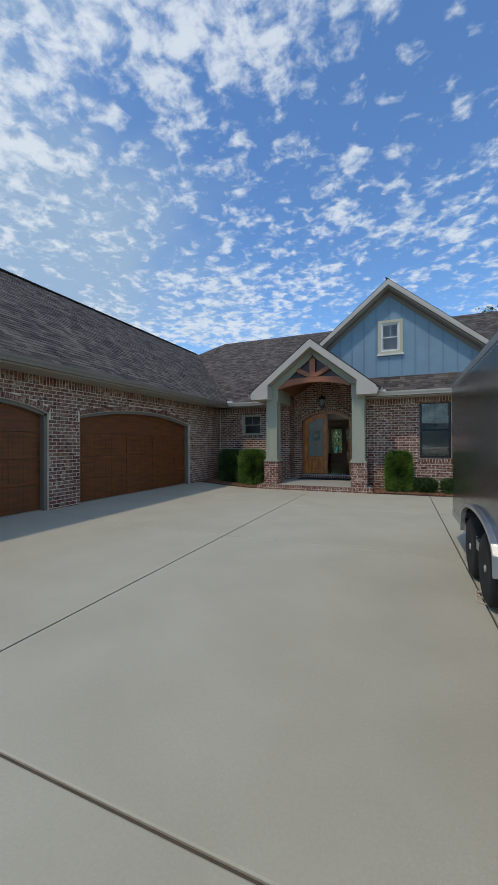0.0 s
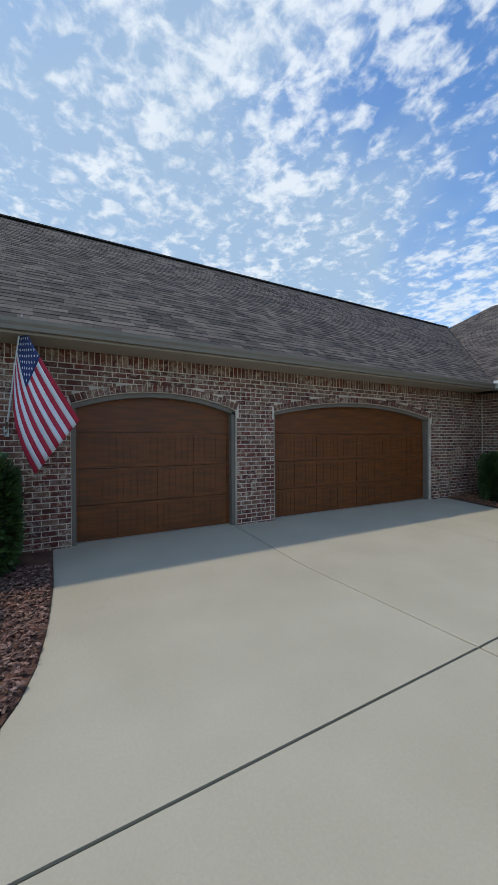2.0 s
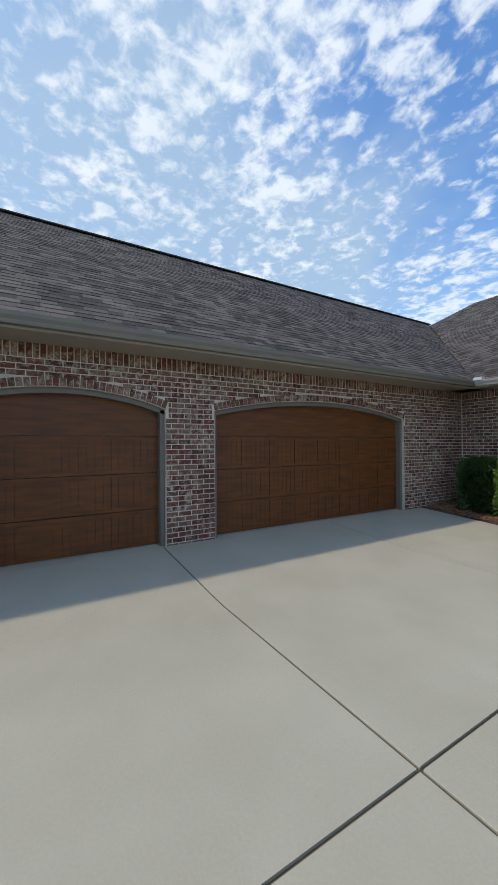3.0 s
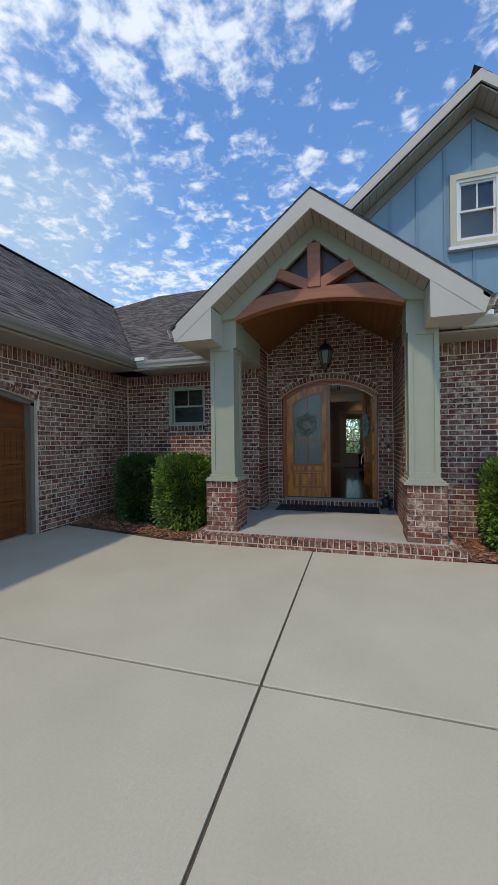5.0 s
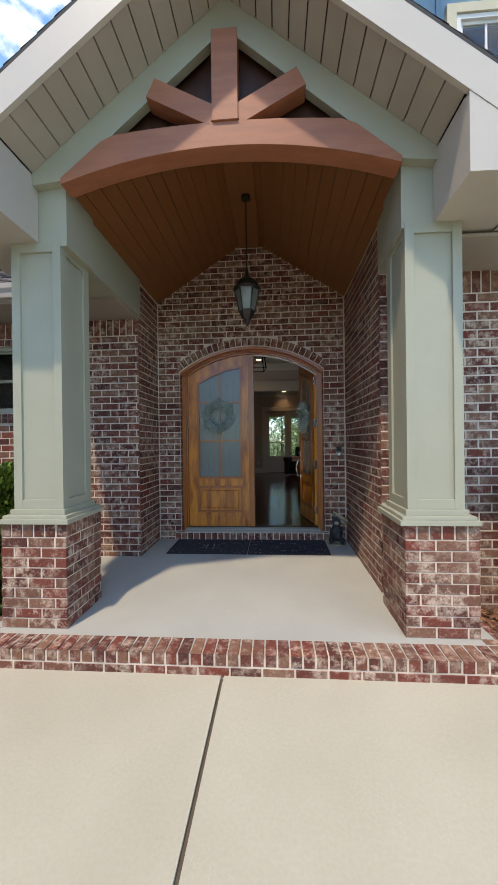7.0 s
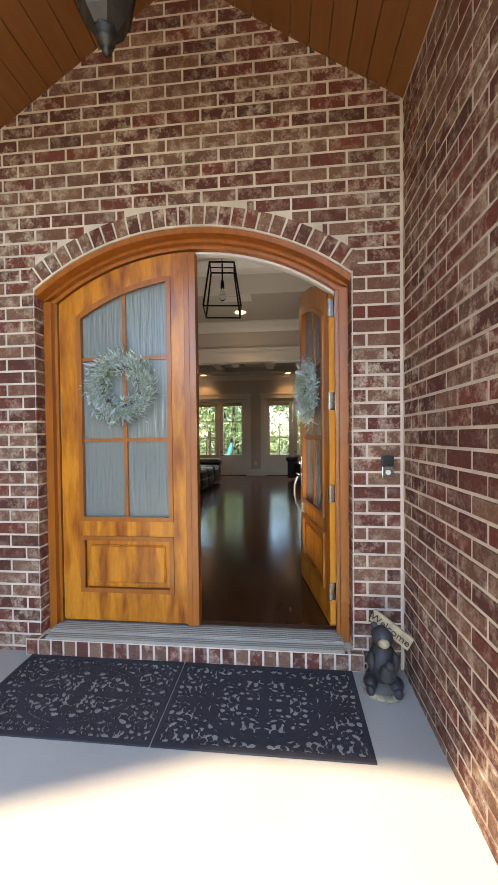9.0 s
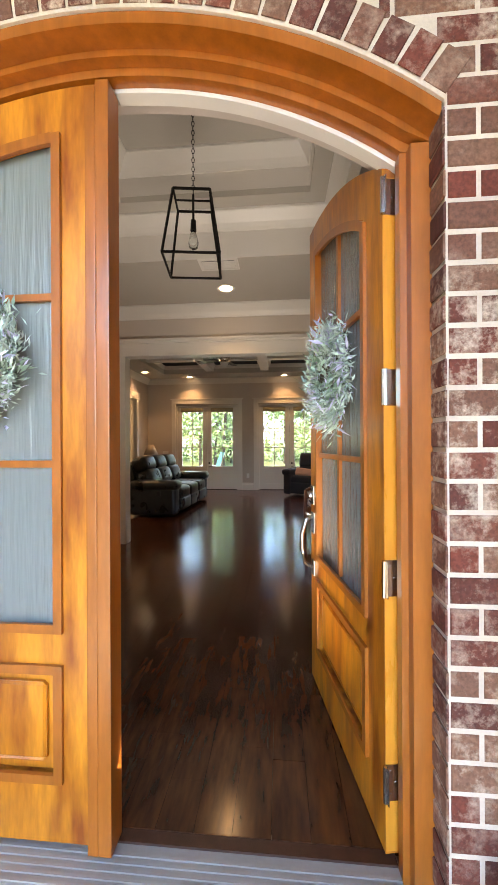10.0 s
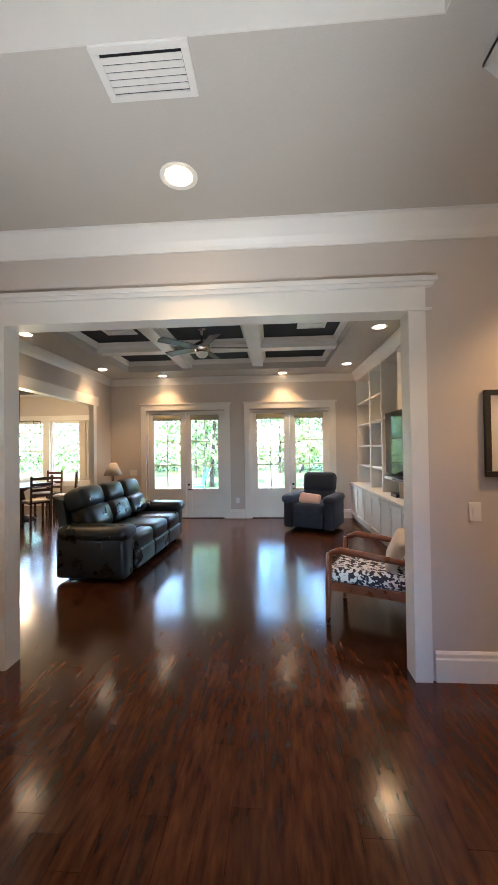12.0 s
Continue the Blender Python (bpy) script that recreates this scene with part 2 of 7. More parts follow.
GREY_TRIM = material("taupe_trim", (0.23, 0.195, 0.155), 0.5, vary=0.03, scale=3, fine=80, bump=0.05)
FASCIA = material("fascia_paint", (0.52, 0.47, 0.40), 0.5, vary=0.03, scale=2, fine=80, bump=0.05)
SOFFIT = material("soffit_board", (0.40, 0.35, 0.29), 0.6, vary=0.04, scale=3, fine=60, bump=0.1)
BLUE = material("blue_siding", (0.20, 0.31, 0.39), 0.55, vary=0.05, scale=2, fine=90, bump=0.1)
BLUE2 = material("blue_batten", (0.16, 0.26, 0.34), 0.55, vary=0.05, scale=2, fine=90, bump=0.1)
GARAGE = material("garage_wood", (0.205, 0.058, 0.009), 0.55, vary=0.18, scale=2.0, fine=22, stretch=(1, 1.0, 9), bump=0.12, colour2=(0.115, 0.034, 0.006))
CASING = material("garage_casing_paint", (0.20, 0.165, 0.13), 0.6, vary=0.04)
THRESH = material("ribbed_metal", (0.38, 0.355, 0.31), 0.4, metal=0.2, vary=0.05)
RIM = material("silver_rim", (0.55, 0.56, 0.58), 0.4, metal=0.3, vary=0.04)
TRUSS = material("stained_truss", (0.37, 0.135, 0.065), 0.55, vary=0.1, scale=3, fine=30, stretch=(1, 6, 6), bump=0.1)
VAULT = material("stained_ceiling", (0.22, 0.085, 0.024), 0.45, vary=0.12, scale=4, fine=30, stretch=(8, 1, 8), bump=0.1, colour2=(0.2, 0.07, 0.02))
DOOR = material("door_wood", (0.64, 0.222, 0.018), 0.34, vary=0.22, scale=3.4, fine=26, stretch=(4.5, 4.5, 0.85), bump=0.08, colour2=(0.25, 0.052, 0.006),
                spread=(0.30, 0.62), coat=0.2)
DOOR_EDGE = material("door_edge_wood", (0.72, 0.28, 0.035), 0.3, vary=0.06, scale=6, fine=40, stretch=(5, 5, 0.6), bump=0.05, coat=0.3)
MOULD = material("door_mould_wood", (0.40, 0.112, 0.013), 0.38, vary=0.12, scale=5, fine=30, stretch=(5, 5, 0.8), bump=0.05, coat=0.3)
WHITE = material("white_trim", (0.74, 0.72, 0.68), 0.4, vary=0.02, scale=2, fine=60, bump=0.04)
WALLP = material("greige_paint", (0.56, 0.505, 0.46), 0.75, vary=0.02, scale=1.2, fine=120, bump=0.12)
RISER = material("riser_pale", (0.70, 0.67, 0.63), 0.6, vary=0.02, scale=2, fine=80, bump=0.05)
CEILP = material("ceiling_paint", (0.52, 0.49, 0.44), 0.85, vary=0.03, scale=1.2, fine=90, bump=0.3)
NAVY = material("navy_panel", (0.014, 0.018, 0.026), 0.9, vary=0.1, scale=3, fine=60)
FLOOR_J = material("floor_joined", (0.092, 0.029, 0.0105), 0.16, vary=0.17, scale=7, fine=16, stretch=(4.8, 0.9, 1), bump=0.02, colour2=(0.036, 0.012, 0.006),
                   spread=(0.34, 0.72), rnd="island", rnd_amount=0.17, rough_vary=0.015, bump_dist=0.0006)
FLOOR_P = material("floor_piece", (0.092, 0.029, 0.0105), 0.16, vary=0.17, scale=7, fine=16, stretch=(4.8, 0.9, 1), bump=0.02, colour2=(0.036, 0.012, 0.006),
                   spread=(0.34, 0.72), rnd="object", rnd_amount=0.17, rough_vary=0.015, bump_dist=0.0006)
DARKWOOD = material("dark_wood", (0.06, 0.022, 0.012), 0.35, vary=0.15, scale=6, fine=40, stretch=(3, 3, 1))
CHERRY = material("cherry_wood", (0.20, 0.06, 0.022), 0.3, vary=0.12, scale=6, fine=40, stretch=(2, 2, 2))
LEATHER = material("black_green_leather", (0.018, 0.026, 0.026), 0.30, vary=0.2, scale=5, fine=70, bump=0.35)
BLUECLOTH = material("slate_cloth", (0.025, 0.033, 0.048), 0.85, vary=0.12, scale=6, fine=160, bump=0.4)
BLACK = material("black_metal", (0.015, 0.013, 0.012), 0.45, metal=0.6, vary=0.1)
BRONZE = material("aged_bronze", (0.06, 0.05, 0.04), 0.5, metal=0.7, vary=0.2)
CHROME = material("satin_nickel", (0.62, 0.58, 0.52), 0.22, metal=1.0, vary=0.04)
STEEL = material("galvanised", (0.5, 0.5, 0.5), 0.35, metal=0.9, vary=0.06)
RUBBER = material("rubber", (0.030, 0.032, 0.042), 0.75, vary=0.12, scale=9, fine=90, bump=0.3)
TYRE = material("tyre_rubber", (0.02, 0.02, 0.02), 0.85, vary=0.15)
TRAILER = material("trailer_skin", (0.085, 0.095, 0.10), 0.16, metal=0.55, vary=0.03, scale=2, fine=30, bump=0.02)
ALU = material("aluminium", (0.55, 0.56, 0.57), 0.35, metal=0.9, vary=0.05)
WHITEPLASTIC = material("white_plastic", (0.75, 0.75, 0.73), 0.35, vary=0.02)
BLACKPLASTIC = material("black_plastic", (0.02, 0.02, 0.022), 0.35, vary=0.02)
CREAM = material("cream_cloth", (0.62, 0.52, 0.42), 0.9, vary=0.05, fine=160)
PEACH = material("peach_cloth", (0.72, 0.42, 0.32), 0.9, vary=0.05, fine=160)
SHADEC = material("linen_blind", (0.42, 0.38, 0.27), 0.9, vary=0.05, fine=160)
BEIGE_TRIM = material("cream_window_trim", (0.55, 0.50, 0.36), 0.55, vary=0.04)
BARK = material("tree_bark", (0.10, 0.075, 0.055), 0.95, vary=0.25, scale=5, fine=30, stretch=(3, 3, 0.6), bump=0.8, bump_dist=0.02)
LEAF = material("leaf_green", (0.19, 0.29, 0.04), 0.5, vary=0.2, scale=3, fine=20, rnd="island", rnd_amount=0.5, colour2=(0.055, 0.11, 0.02), bump=0)
LEAF_DARK = material("leaf_dark", (0.06, 0.11, 0.025), 0.45, vary=0.2, scale=3, fine=20, rnd="island", rnd_amount=0.5, colour2=(0.025, 0.05, 0.012), bump=0)
LEAF_YEL = material("leaf_yellow", (0.22, 0.26, 0.05), 0.5, vary=0.2, scale=3, fine=20, rnd="island", rnd_amount=0.5, colour2=(0.10, 0.15, 0.03), bump=0)
# Paler than foliage: the backlight and haze over the woods are in this green.
LEAF_WOOD_HAZY = material("leaf_wood_hazy", (0.33, 0.42, 0.19), 0.6, vary=0.2, scale=0.8, fine=6, rnd="island", rnd_amount=0.5, colour2=(0.24, 0.34, 0.13), bump=0)
SAGE = material("wreath_leaf", (0.50, 0.60, 0.53), 0.75, vary=0.15, scale=9, fine=40, rnd="island", rnd_amount=0.4, colour2=(0.24, 0.36, 0.25), bump=0)
LILAC = material("wreath_lilac", (0.58, 0.57, 0.72), 0.8, vary=0.15, rnd="island", rnd_amount=0.3, bump=0)
BEAR = material("dark_resin", (0.045, 0.045, 0.05), 0.55, vary=0.25, scale=16, fine=60, bump=0.5)
BEARLIGHT = material("tan_resin", (0.50, 0.42, 0.28), 0.7, vary=0.2, scale=20)
FLAG_RED = material("flag_red", (0.50, 0.02, 0.05), 0.7, vary=0.05)
FLAG_WHITE = material("flag_white", (0.75, 0.75, 0.78), 0.7, vary=0.03)
FLAG_BLUE = material("flag_blue", (0.02, 0.035, 0.14), 0.7, vary=0.05)
PRINT = material("print_cloth", (0.72, 0.70, 0.68), 0.9, vary=0.04, scale=34, fine=140, colour2=(0.03, 0.03, 0.05), spread=(0.49, 0.51), bump=0.2)
GLASS = glass_material("window_glass")
RAIN_GLASS = glass_material("rain_glass", (0.34, 0.38, 0.35), 0.13, 0.5)
RAIN_GLASS.node_tree.nodes["Principled BSDF"].inputs["Transmission Weight"].default_value = 0.5
# The blind's grey-green, kept dark to stand in for unlit rooms.
DARKROOM = material("dim_room_sheet", (0.09, 0.11, 0.10), 0.5, vary=0.05)
BULB = glow("warm_bulb", (1.0, 0.75, 0.45), 4)
LAMPGLOW = glow("can_light", (1.0, 0.76, 0.50), 1.6)
TEAL = material("teal_cloth", (0.02, 0.30, 0.33), 0.7)
CYAN = TEAL

# ---- mesh helpers ----
def part(name, bm, mat, parent=None, label="", smooth=False, kind="", bevel=0.0):
    """Links a bmesh as one mesh object."""
    if bevel:
        bmesh.ops.bevel(bm, geom=bm.edges[:], offset=bevel, segments=2, profile=0.7, affect="EDGES", clamp_overlap=True)
    me = bpy.data.meshes.new(name)
    bmesh.ops.recalc_face_normals(bm, faces=bm.faces[:])
    if smooth:
        for f in bm.faces:
            f.smooth = True
    bm.to_mesh(me)
    bm.free()
    for m in (mat if isinstance(mat, (list, tuple)) else [mat]):
        me.materials.append(m)
    ob = new(name, me)
    if parent is not None:
        ob.parent = parent
    return tagged(ob, label, kind=kind)


def thing(name, label, category, at=(0, 0, 0), turn=0.0, group=""):
    ob = new(name)
    ob.matrix_world = pose(at[0], at[1], at[2], 0, 0, turn)
    return tagged(ob, label, category, group)


def structure(name, bm, mat, label="", **kw):
    return part(name, bm, mat, None, label, kind="structure", **kw)


def box(bm, x0, x1, y0, y1, z0, z1):
    v = [bm.verts.new((x, y, z)) for x in (x0, x1) for y in (y0, y1) for z in (z0, z1)]
    for f in ((0, 1, 3, 2), (4, 6, 7, 5), (0, 4, 5, 1), (2, 3, 7, 6), (0, 2, 6, 4), (1, 5, 7, 3)):
        bm.faces.new([v[i] for i in f])
    return v


def B(*boxes):
    bm = bmesh.new()
    for b in boxes:
        box(bm, *b)
    return bm


def rbox(x0, x1, y0, y1, z0, z1, r=0.04, seg=3, bm=None):
    """A cushion-like box with round edges."""
    q = bmesh.new()
    box(q, x0, x1, y0, y1, z0, z1)
    bmesh.ops.bevel(q, geom=q.edges[:], offset=r, segments=seg, profile=0.5, affect="EDGES", clamp_overlap=True)
    if bm is None:
        return q
    me = bpy.data.meshes.new("tmp")
    q.to_mesh(me)
    q.free()
    bm.from_mesh(me)
    bpy.data.meshes.remove(me)
    return bm


def poly(bm, pts, a, b, plane="xz"):
    """A prism: the outline pts in the named plane, from a to b along the third axis."""
    def P(p, q, w):
        return {"xz": (p, w, q), "yz": (w, p, q), "xy": (p, q, w)}[plane]
    va = [bm.verts.new(P(p, q, a)) for p, q in pts]
    vb = [bm.verts.new(P(p, q, b)) for p, q in pts]
    n = len(pts)
    bm.faces.new(va)
    bm.faces.new(vb[::-1])
    for i in range(n):
        bm.faces.new((va[i], va[(i + 1) % n], vb[(i + 1) % n], vb[i]))
    return bm


def rod(bm, p, q, r0, r1=None, n=10):
    p, q = Vector(p), Vector(q)
    r1 = r0 if r1 is None else r1
    d = q - p
    m = Matrix.Translation((p + q) / 2) @ d.to_track_quat("Z", "Y").to_matrix().to_4x4()
    bmesh.ops.create_cone(bm, cap_ends=True, segments=n, radius1=r0, radius2=r1, depth=d.length, matrix=m)
    return bm


def beam(bm, p, q, w, h, up=(0, 0, 1)):
    """A square bar from p to q, w across and h along up."""
    p, q = Vector(p), Vector(q)
    d = (q - p).normalized()
    s = d.cross(Vector(up)).normalized()
    u = s.cross(d)
    vs = []
    for e in (p, q):
        for a, b in ((-1, -1), (1, -1), (1, 1), (-1, 1)):
            vs.append(bm.verts.new(e + s * (a * w / 2) + u * (b * h / 2)))
    for f in ((3, 2, 1, 0), (4, 5, 6, 7), (0, 1, 5, 4), (1, 2, 6, 5), (2, 3, 7, 6), (3, 0, 4, 7)):
        bm.faces.new([vs[i] for i in f])
    return bm


def tube(bm, pts, r, n=8):
    """A round bar along a line of points."""
    pts = [Vector(p) for p in pts]
    rings = []
    for i, p in enumerate(pts):
        d = (pts[min(i + 1, len(pts) - 1)] - pts[max(i - 1, 0)]).normalized()
        s = d.cross(Vector((0.13, 0.31, 0.94))).normalized()
        u = s.cross(d)
        rr = r[i] if isinstance(r, (list, tuple)) else r
        rings.append([bm.verts.new(p + (s * math.cos(a) + u * math.sin(a)) * rr) for a in [2 * math.pi * k / n for k in range(n)]])
    for a, b in zip(rings, rings[1:]):
        for k in range(n):
            bm.faces.new((a[k], a[(k + 1) % n], b[(k + 1) % n], b[k]))
    bm.faces.new(rings[0][::-1])
    bm.faces.new(rings[-1])
    return bm


def lathe(bm, prof, cx=0, cy=0, n=16):
    """Turns (radius, z) pairs round a vertical axis."""
    rings = [[bm.verts.new((cx + r * math.cos(2 * math.pi * k / n), cy + r * math.sin(2 * math.pi * k / n), z)) for k in range(n)] for r, z in prof]
    for a, b in zip(rings, rings[1:]):
        for k in range(n):
            bm.faces.new((a[k], a[(k + 1) % n], b[(k + 1) % n], b[k]))
    bm.faces.new(rings[0][::-1])
    bm.faces.new(rings[-1])
    return bm


def FRONT(y):
    return lambda u, d, z: Vector((u, y + d, z))


def SIDE(x, s=-1):
    """A wall at x whose face looks to +x (s = -1) or to -x (s = 1)."""
    return lambda u, d, z: Vector((x + s * d, u, z))


def strip(bm, us, lo, hi, d0, d1, to):
    """A solid between two heights given as functions of u, from depth d0 to d1."""
    rows = []
    for u in us:
        rows.append([bm.verts.new(to(u, d, z)) for d, z in ((d0, lo(u)), (d1, lo(u)), (d1, hi(u)), (d0, hi(u)))])
    for a, b in zip(rows, rows[1:]):
        for k in range(4):
            bm.faces.new((a[k], a[(k + 1) % 4], b[(k + 1) % 4], b[k]))
    bm.faces.new(rows[0][::-1])
    bm.faces.new(rows[-1])
    return bm


def steps(a, b, n):
    return [a + (b - a) * i / n for i in range(n + 1)]


def arc(c, zc, r):
    return lambda u: zc + math.sqrt(max(r * r - (u - c) ** 2, 0))


def const(v):
    return lambda u: v


def band(us, f0, f1):
    return us, f0, f1


def raw(name, verts, faces, mat, parent=None, label="", kind="stuff"):
    me = bpy.data.meshes.new(name)
    me.from_pydata(verts, [], faces)
    me.materials.append(mat)
    me.update()
    ob = new(name, me)
    if parent is not None:
        ob.parent = parent
    return tagged(ob, label, kind=kind)


# ---- bricks ----
BL, BH = 0.246, 0.070
T_V = [(sx * a, d, sz * b) for a, d, b in ((0.5, 0.0, 0.5), (0.5, 0.003, 0.5), (0.485, 0.006, 0.45)) for sx, sz in ((-1, -1), (1, -1), (1, 1), (-1, 1))]
T_F = [(i, (i + 1) % 4, 4 + (i + 1) % 4, 4 + i) for i in range(4)] + [(4 + i, 4 + (i + 1) % 4, 8 + (i + 1) % 4, 8 + i) for i in range(4)] + [(8, 9, 10, 11)]


def brick_mesh(name, mat):
    me = bpy.data.meshes.new(name)
    me.from_pydata([(x * BL, y, z * BH) for x, y, z in T_V], [], T_F)
    me.materials.append(mat)
    me.update()
    return me


BRICK_MESH = brick_mesh("brick", BRICK_P)
BRICKS_TO_LAY = []


def courses(u0, u1, z0, z1, spans, pitch=0.08, shift=0.0):
    """Running bond. spans(z) gives the stretches of wall at that height."""
    out = []
    k = 0
    z = z0 + pitch / 2
    while z < z1 - 0.02:
        off = u0 + shift - (0.106 if k % 2 else 0.0)
        for a, b in spans(z):
            i = math.floor((a - off) / 0.212)
            while off + i * 0.212 < b:
                s, e = max(a, off + i * 0.212), min(b, off + (i + 1) * 0.212)
                if e - s > 0.035:
                    out.append(((s + e) / 2, z, e - s - 0.013, BH - 0.003, 0.0))
                i += 1
        z += pitch
        k += 1
    return out


def soldiers(u0, u1, z0, z1, step=0.08):
    n = max(1, round((u1 - u0) / step))
    w = (u1 - u0) / n
    return [(u0 + w * (i + 0.5), (z0 + z1) / 2, w - 0.013, z1 - z0 - 0.012, 0.0) for i in range(n)]


def ring(c, zc, r0, r1, a0, a1, step=0.082):
    """Bricks on end round an arch; the angles are from straight up."""
    rm = (r0 + r1) / 2
    n = round((a1 - a0) * rm / step)
    out = []
    for i in range(n):
        a = a0 + (a1 - a0) * (i + 0.5) / n
        out.append((c + rm * math.sin(a), zc + rm * math.cos(a), (a1 - a0) * r0 / n - 0.010, r1 - r0 - 0.010, a))
    return out


def lay(parent, bricks, to, origin, limit=300):
    BRICKS_TO_LAY.append((parent, bricks, to, origin, limit))


def lay_now(parent, bricks, to, origin, limit):
    rng = random.Random(7)
    n_out = -(to(0, 1, 0) - to(0, 0, 0))
    ax = n_out.cross(Vector((0, 0, 1)))
    flip = 1 if (to(1, 0, 0) - to(0, 0, 0)).dot(ax) > 0 else -1
    order = sorted(bricks, key=lambda b: (to(b[0], 0, b[1]) - Vector(origin)).length)
    verts, faces = [], []
    for i, (u, z, w, h, a) in enumerate(order):
        m = Matrix((ax, n_out, Vector((0, 0, 1)))).transposed().to_4x4()
        m.translation = to(u, 0, z) + n_out * rng.uniform(-0.0025, 0.001)
        m = m @ Matrix.Rotation(a * flip + rng.uniform(-0.006, 0.006), 4, "Y") @ Matrix.Diagonal((w / BL, 1, h / BH, 1))
        if i < limit:
            ob = new("brick", BRICK_MESH)
            ob.parent = parent
            ob.matrix_basis = m
        else:
            k = len(verts)
            verts += [m @ Vector((x * BL, y, q * BH)) for x, y, q in T_V]
            faces += [tuple(k + j for j in f) for f in T_F]
    if verts:
        raw("brickwork", verts, faces, BRICK_J, parent)


# ---- shingles ----
SHINGLES_TO_LAY = []


def roof_plane(name, o, along, up, length, height, left=None, right=None, thick=0.06, pieces=0, label="", near=(0, 0, 3)):
    """A roof slab with its shingle courses. o: lower corner; along, up: unit directions; left(h), right(h): where it starts and ends at a height."""
    o, along, up = Vector(o), Vector(along), Vector(up)
    left = left or (lambda h: 0.0)
    right = right or (lambda h: length)
    nrm = along.cross(up).normalized()
    if nrm.z < 0:
        nrm = -nrm
    bm = bmesh.new()
    hs = steps(0, height, 12)
    L = [[bm.verts.new(o + along * left(h) + up * h - nrm * d) for d in (0, thick)] for h in hs]
    R = [[bm.verts.new(o + along * max(right(h), left(h) + 0.01) + up * h - nrm * d) for d in (0, thick)] for h in hs]
    for i in range(len(hs) - 1):
        bm.faces.new((L[i][0], R[i][0], R[i + 1][0], L[i + 1][0]))
        bm.faces.new((L[i][1], L[i + 1][1], R[i + 1][1], R[i][1]))
        bm.faces.new((L[i][0], L[i + 1][0], L[i + 1][1], L[i][1]))
        bm.faces.new((R[i][0], R[i][1], R[i + 1][1], R[i + 1][0]))
    bm.faces.new((L[0][0], L[0][1], R[0][1], R[0][0]))
    bm.faces.new((L[-1][0], R[-1][0], R[-1][1], L[-1][1]))
    slab = structure(name, bm, ROOF_EDGE, label)
    SHINGLES_TO_LAY.append((slab, o, along, up, nrm, height, left, right, pieces, near))
    return slab


def lay_shingles(slab, o, along, up, nrm, height, left, right, pieces, near):
    rng = random.Random(11)
    tabs = []
    h, k = 0.0, 0
    while h < height - 0.03:
        a, b = left(h + 0.07), right(h + 0.07)
        u = a - rng.uniform(0, 0.3)
        while u < b:
            w = rng.choice((0.13, 0.17, 0.20, 0.24, 0.30))
            s, e = max(a, u), min(b, u + w)
            if e - s > 0.02:
                tabs.append((s, e, h, rng.choice((0.004, 0.009, 0.009))))
            u += w
        h += 0.143
        k += 1
    near = Vector(near)
    tabs.sort(key=lambda t: (o + along * t[0] + up * t[2] - near).length)
    verts, faces = [], []
    base = None
    m0 = Matrix((along, up, nrm)).transposed().to_4x4()
    if pieces:
        base = bpy.data.meshes.new("shingle")
        v = [(0, 0, 0), (1, 0, 0), (1, 0.15, -0.001), (0, 0.15, -0.001), (0, 0, 1), (1, 0, 1), (1, 0.15, 0.15), (0, 0.15, 0.15)]
        base.from_pydata(v, [], [(0, 1, 5, 4), (4, 5, 6, 7), (0, 4, 7, 3), (1, 2, 6, 5)])
        base.materials.append(SHINGLE_P)
    for i, (s, e, hh, th) in enumerate(tabs):
        p = o + along * s + up * hh + nrm * 0.002
        if i < pieces:
            ob = new("shingle", base)
            m = m0.copy()
            m.translation = p
            ob.parent = slab
            ob.matrix_basis = m @ Matrix.Diagonal((e - s - 0.003, 1, th, 1))
            continue
        k = len(verts)
        w = e - s - 0.003
        for x, y, z in ((0, 0, -0.003), (w, 0, -0.003), (w, 0, th), (0, 0, th), (w, 0.15, 0.001), (0, 0.15, 0.001)):
            verts.append(p + along * x + up * y + nrm * z)
        faces += [(k, k + 1, k + 2, k + 3), (k + 3, k + 2, k + 4, k + 5)]
    raw("shingles", verts, faces, SHINGLE_J, slab)


# ---- foliage ----
def leaves(name, points, mat, parent, size=(0.03, 0.06), seed=1, out=None, aspect=0.42, label="", droop=0.0):
    """One mesh of folded leaves at the points; out: a direction for each."""
    r = np.random.default_rng(seed)
    pts = np.asarray(points, float)
    n = len(pts)
    d = r.normal(size=(n, 3))
    if out is not None:
        d = d * 0.75 + np.asarray(out) * 1.1
    d[:, 2] -= droop
    d /= np.linalg.norm(d, axis=1)[:, None]
    s = np.cross(d, r.normal(size=(n, 3)))
    s /= np.linalg.norm(s, axis=1)[:, None]
    u = np.cross(s, d)
    ln = r.uniform(*size, n)[:, None]
    w = ln * aspect * 0.5
    v = np.stack([pts, pts + d * ln * 0.45 + s * w + u * w * 0.35, pts + d * ln, pts + d * ln * 0.45 - s * w + u * w * 0.35], 1).reshape(-1, 3)
    f = [(4 * i, 4 * i + 1, 4 * i + 2, 4 * i + 3) for i in range(n)]
    return raw(name, v.tolist(), f, mat, parent, label)


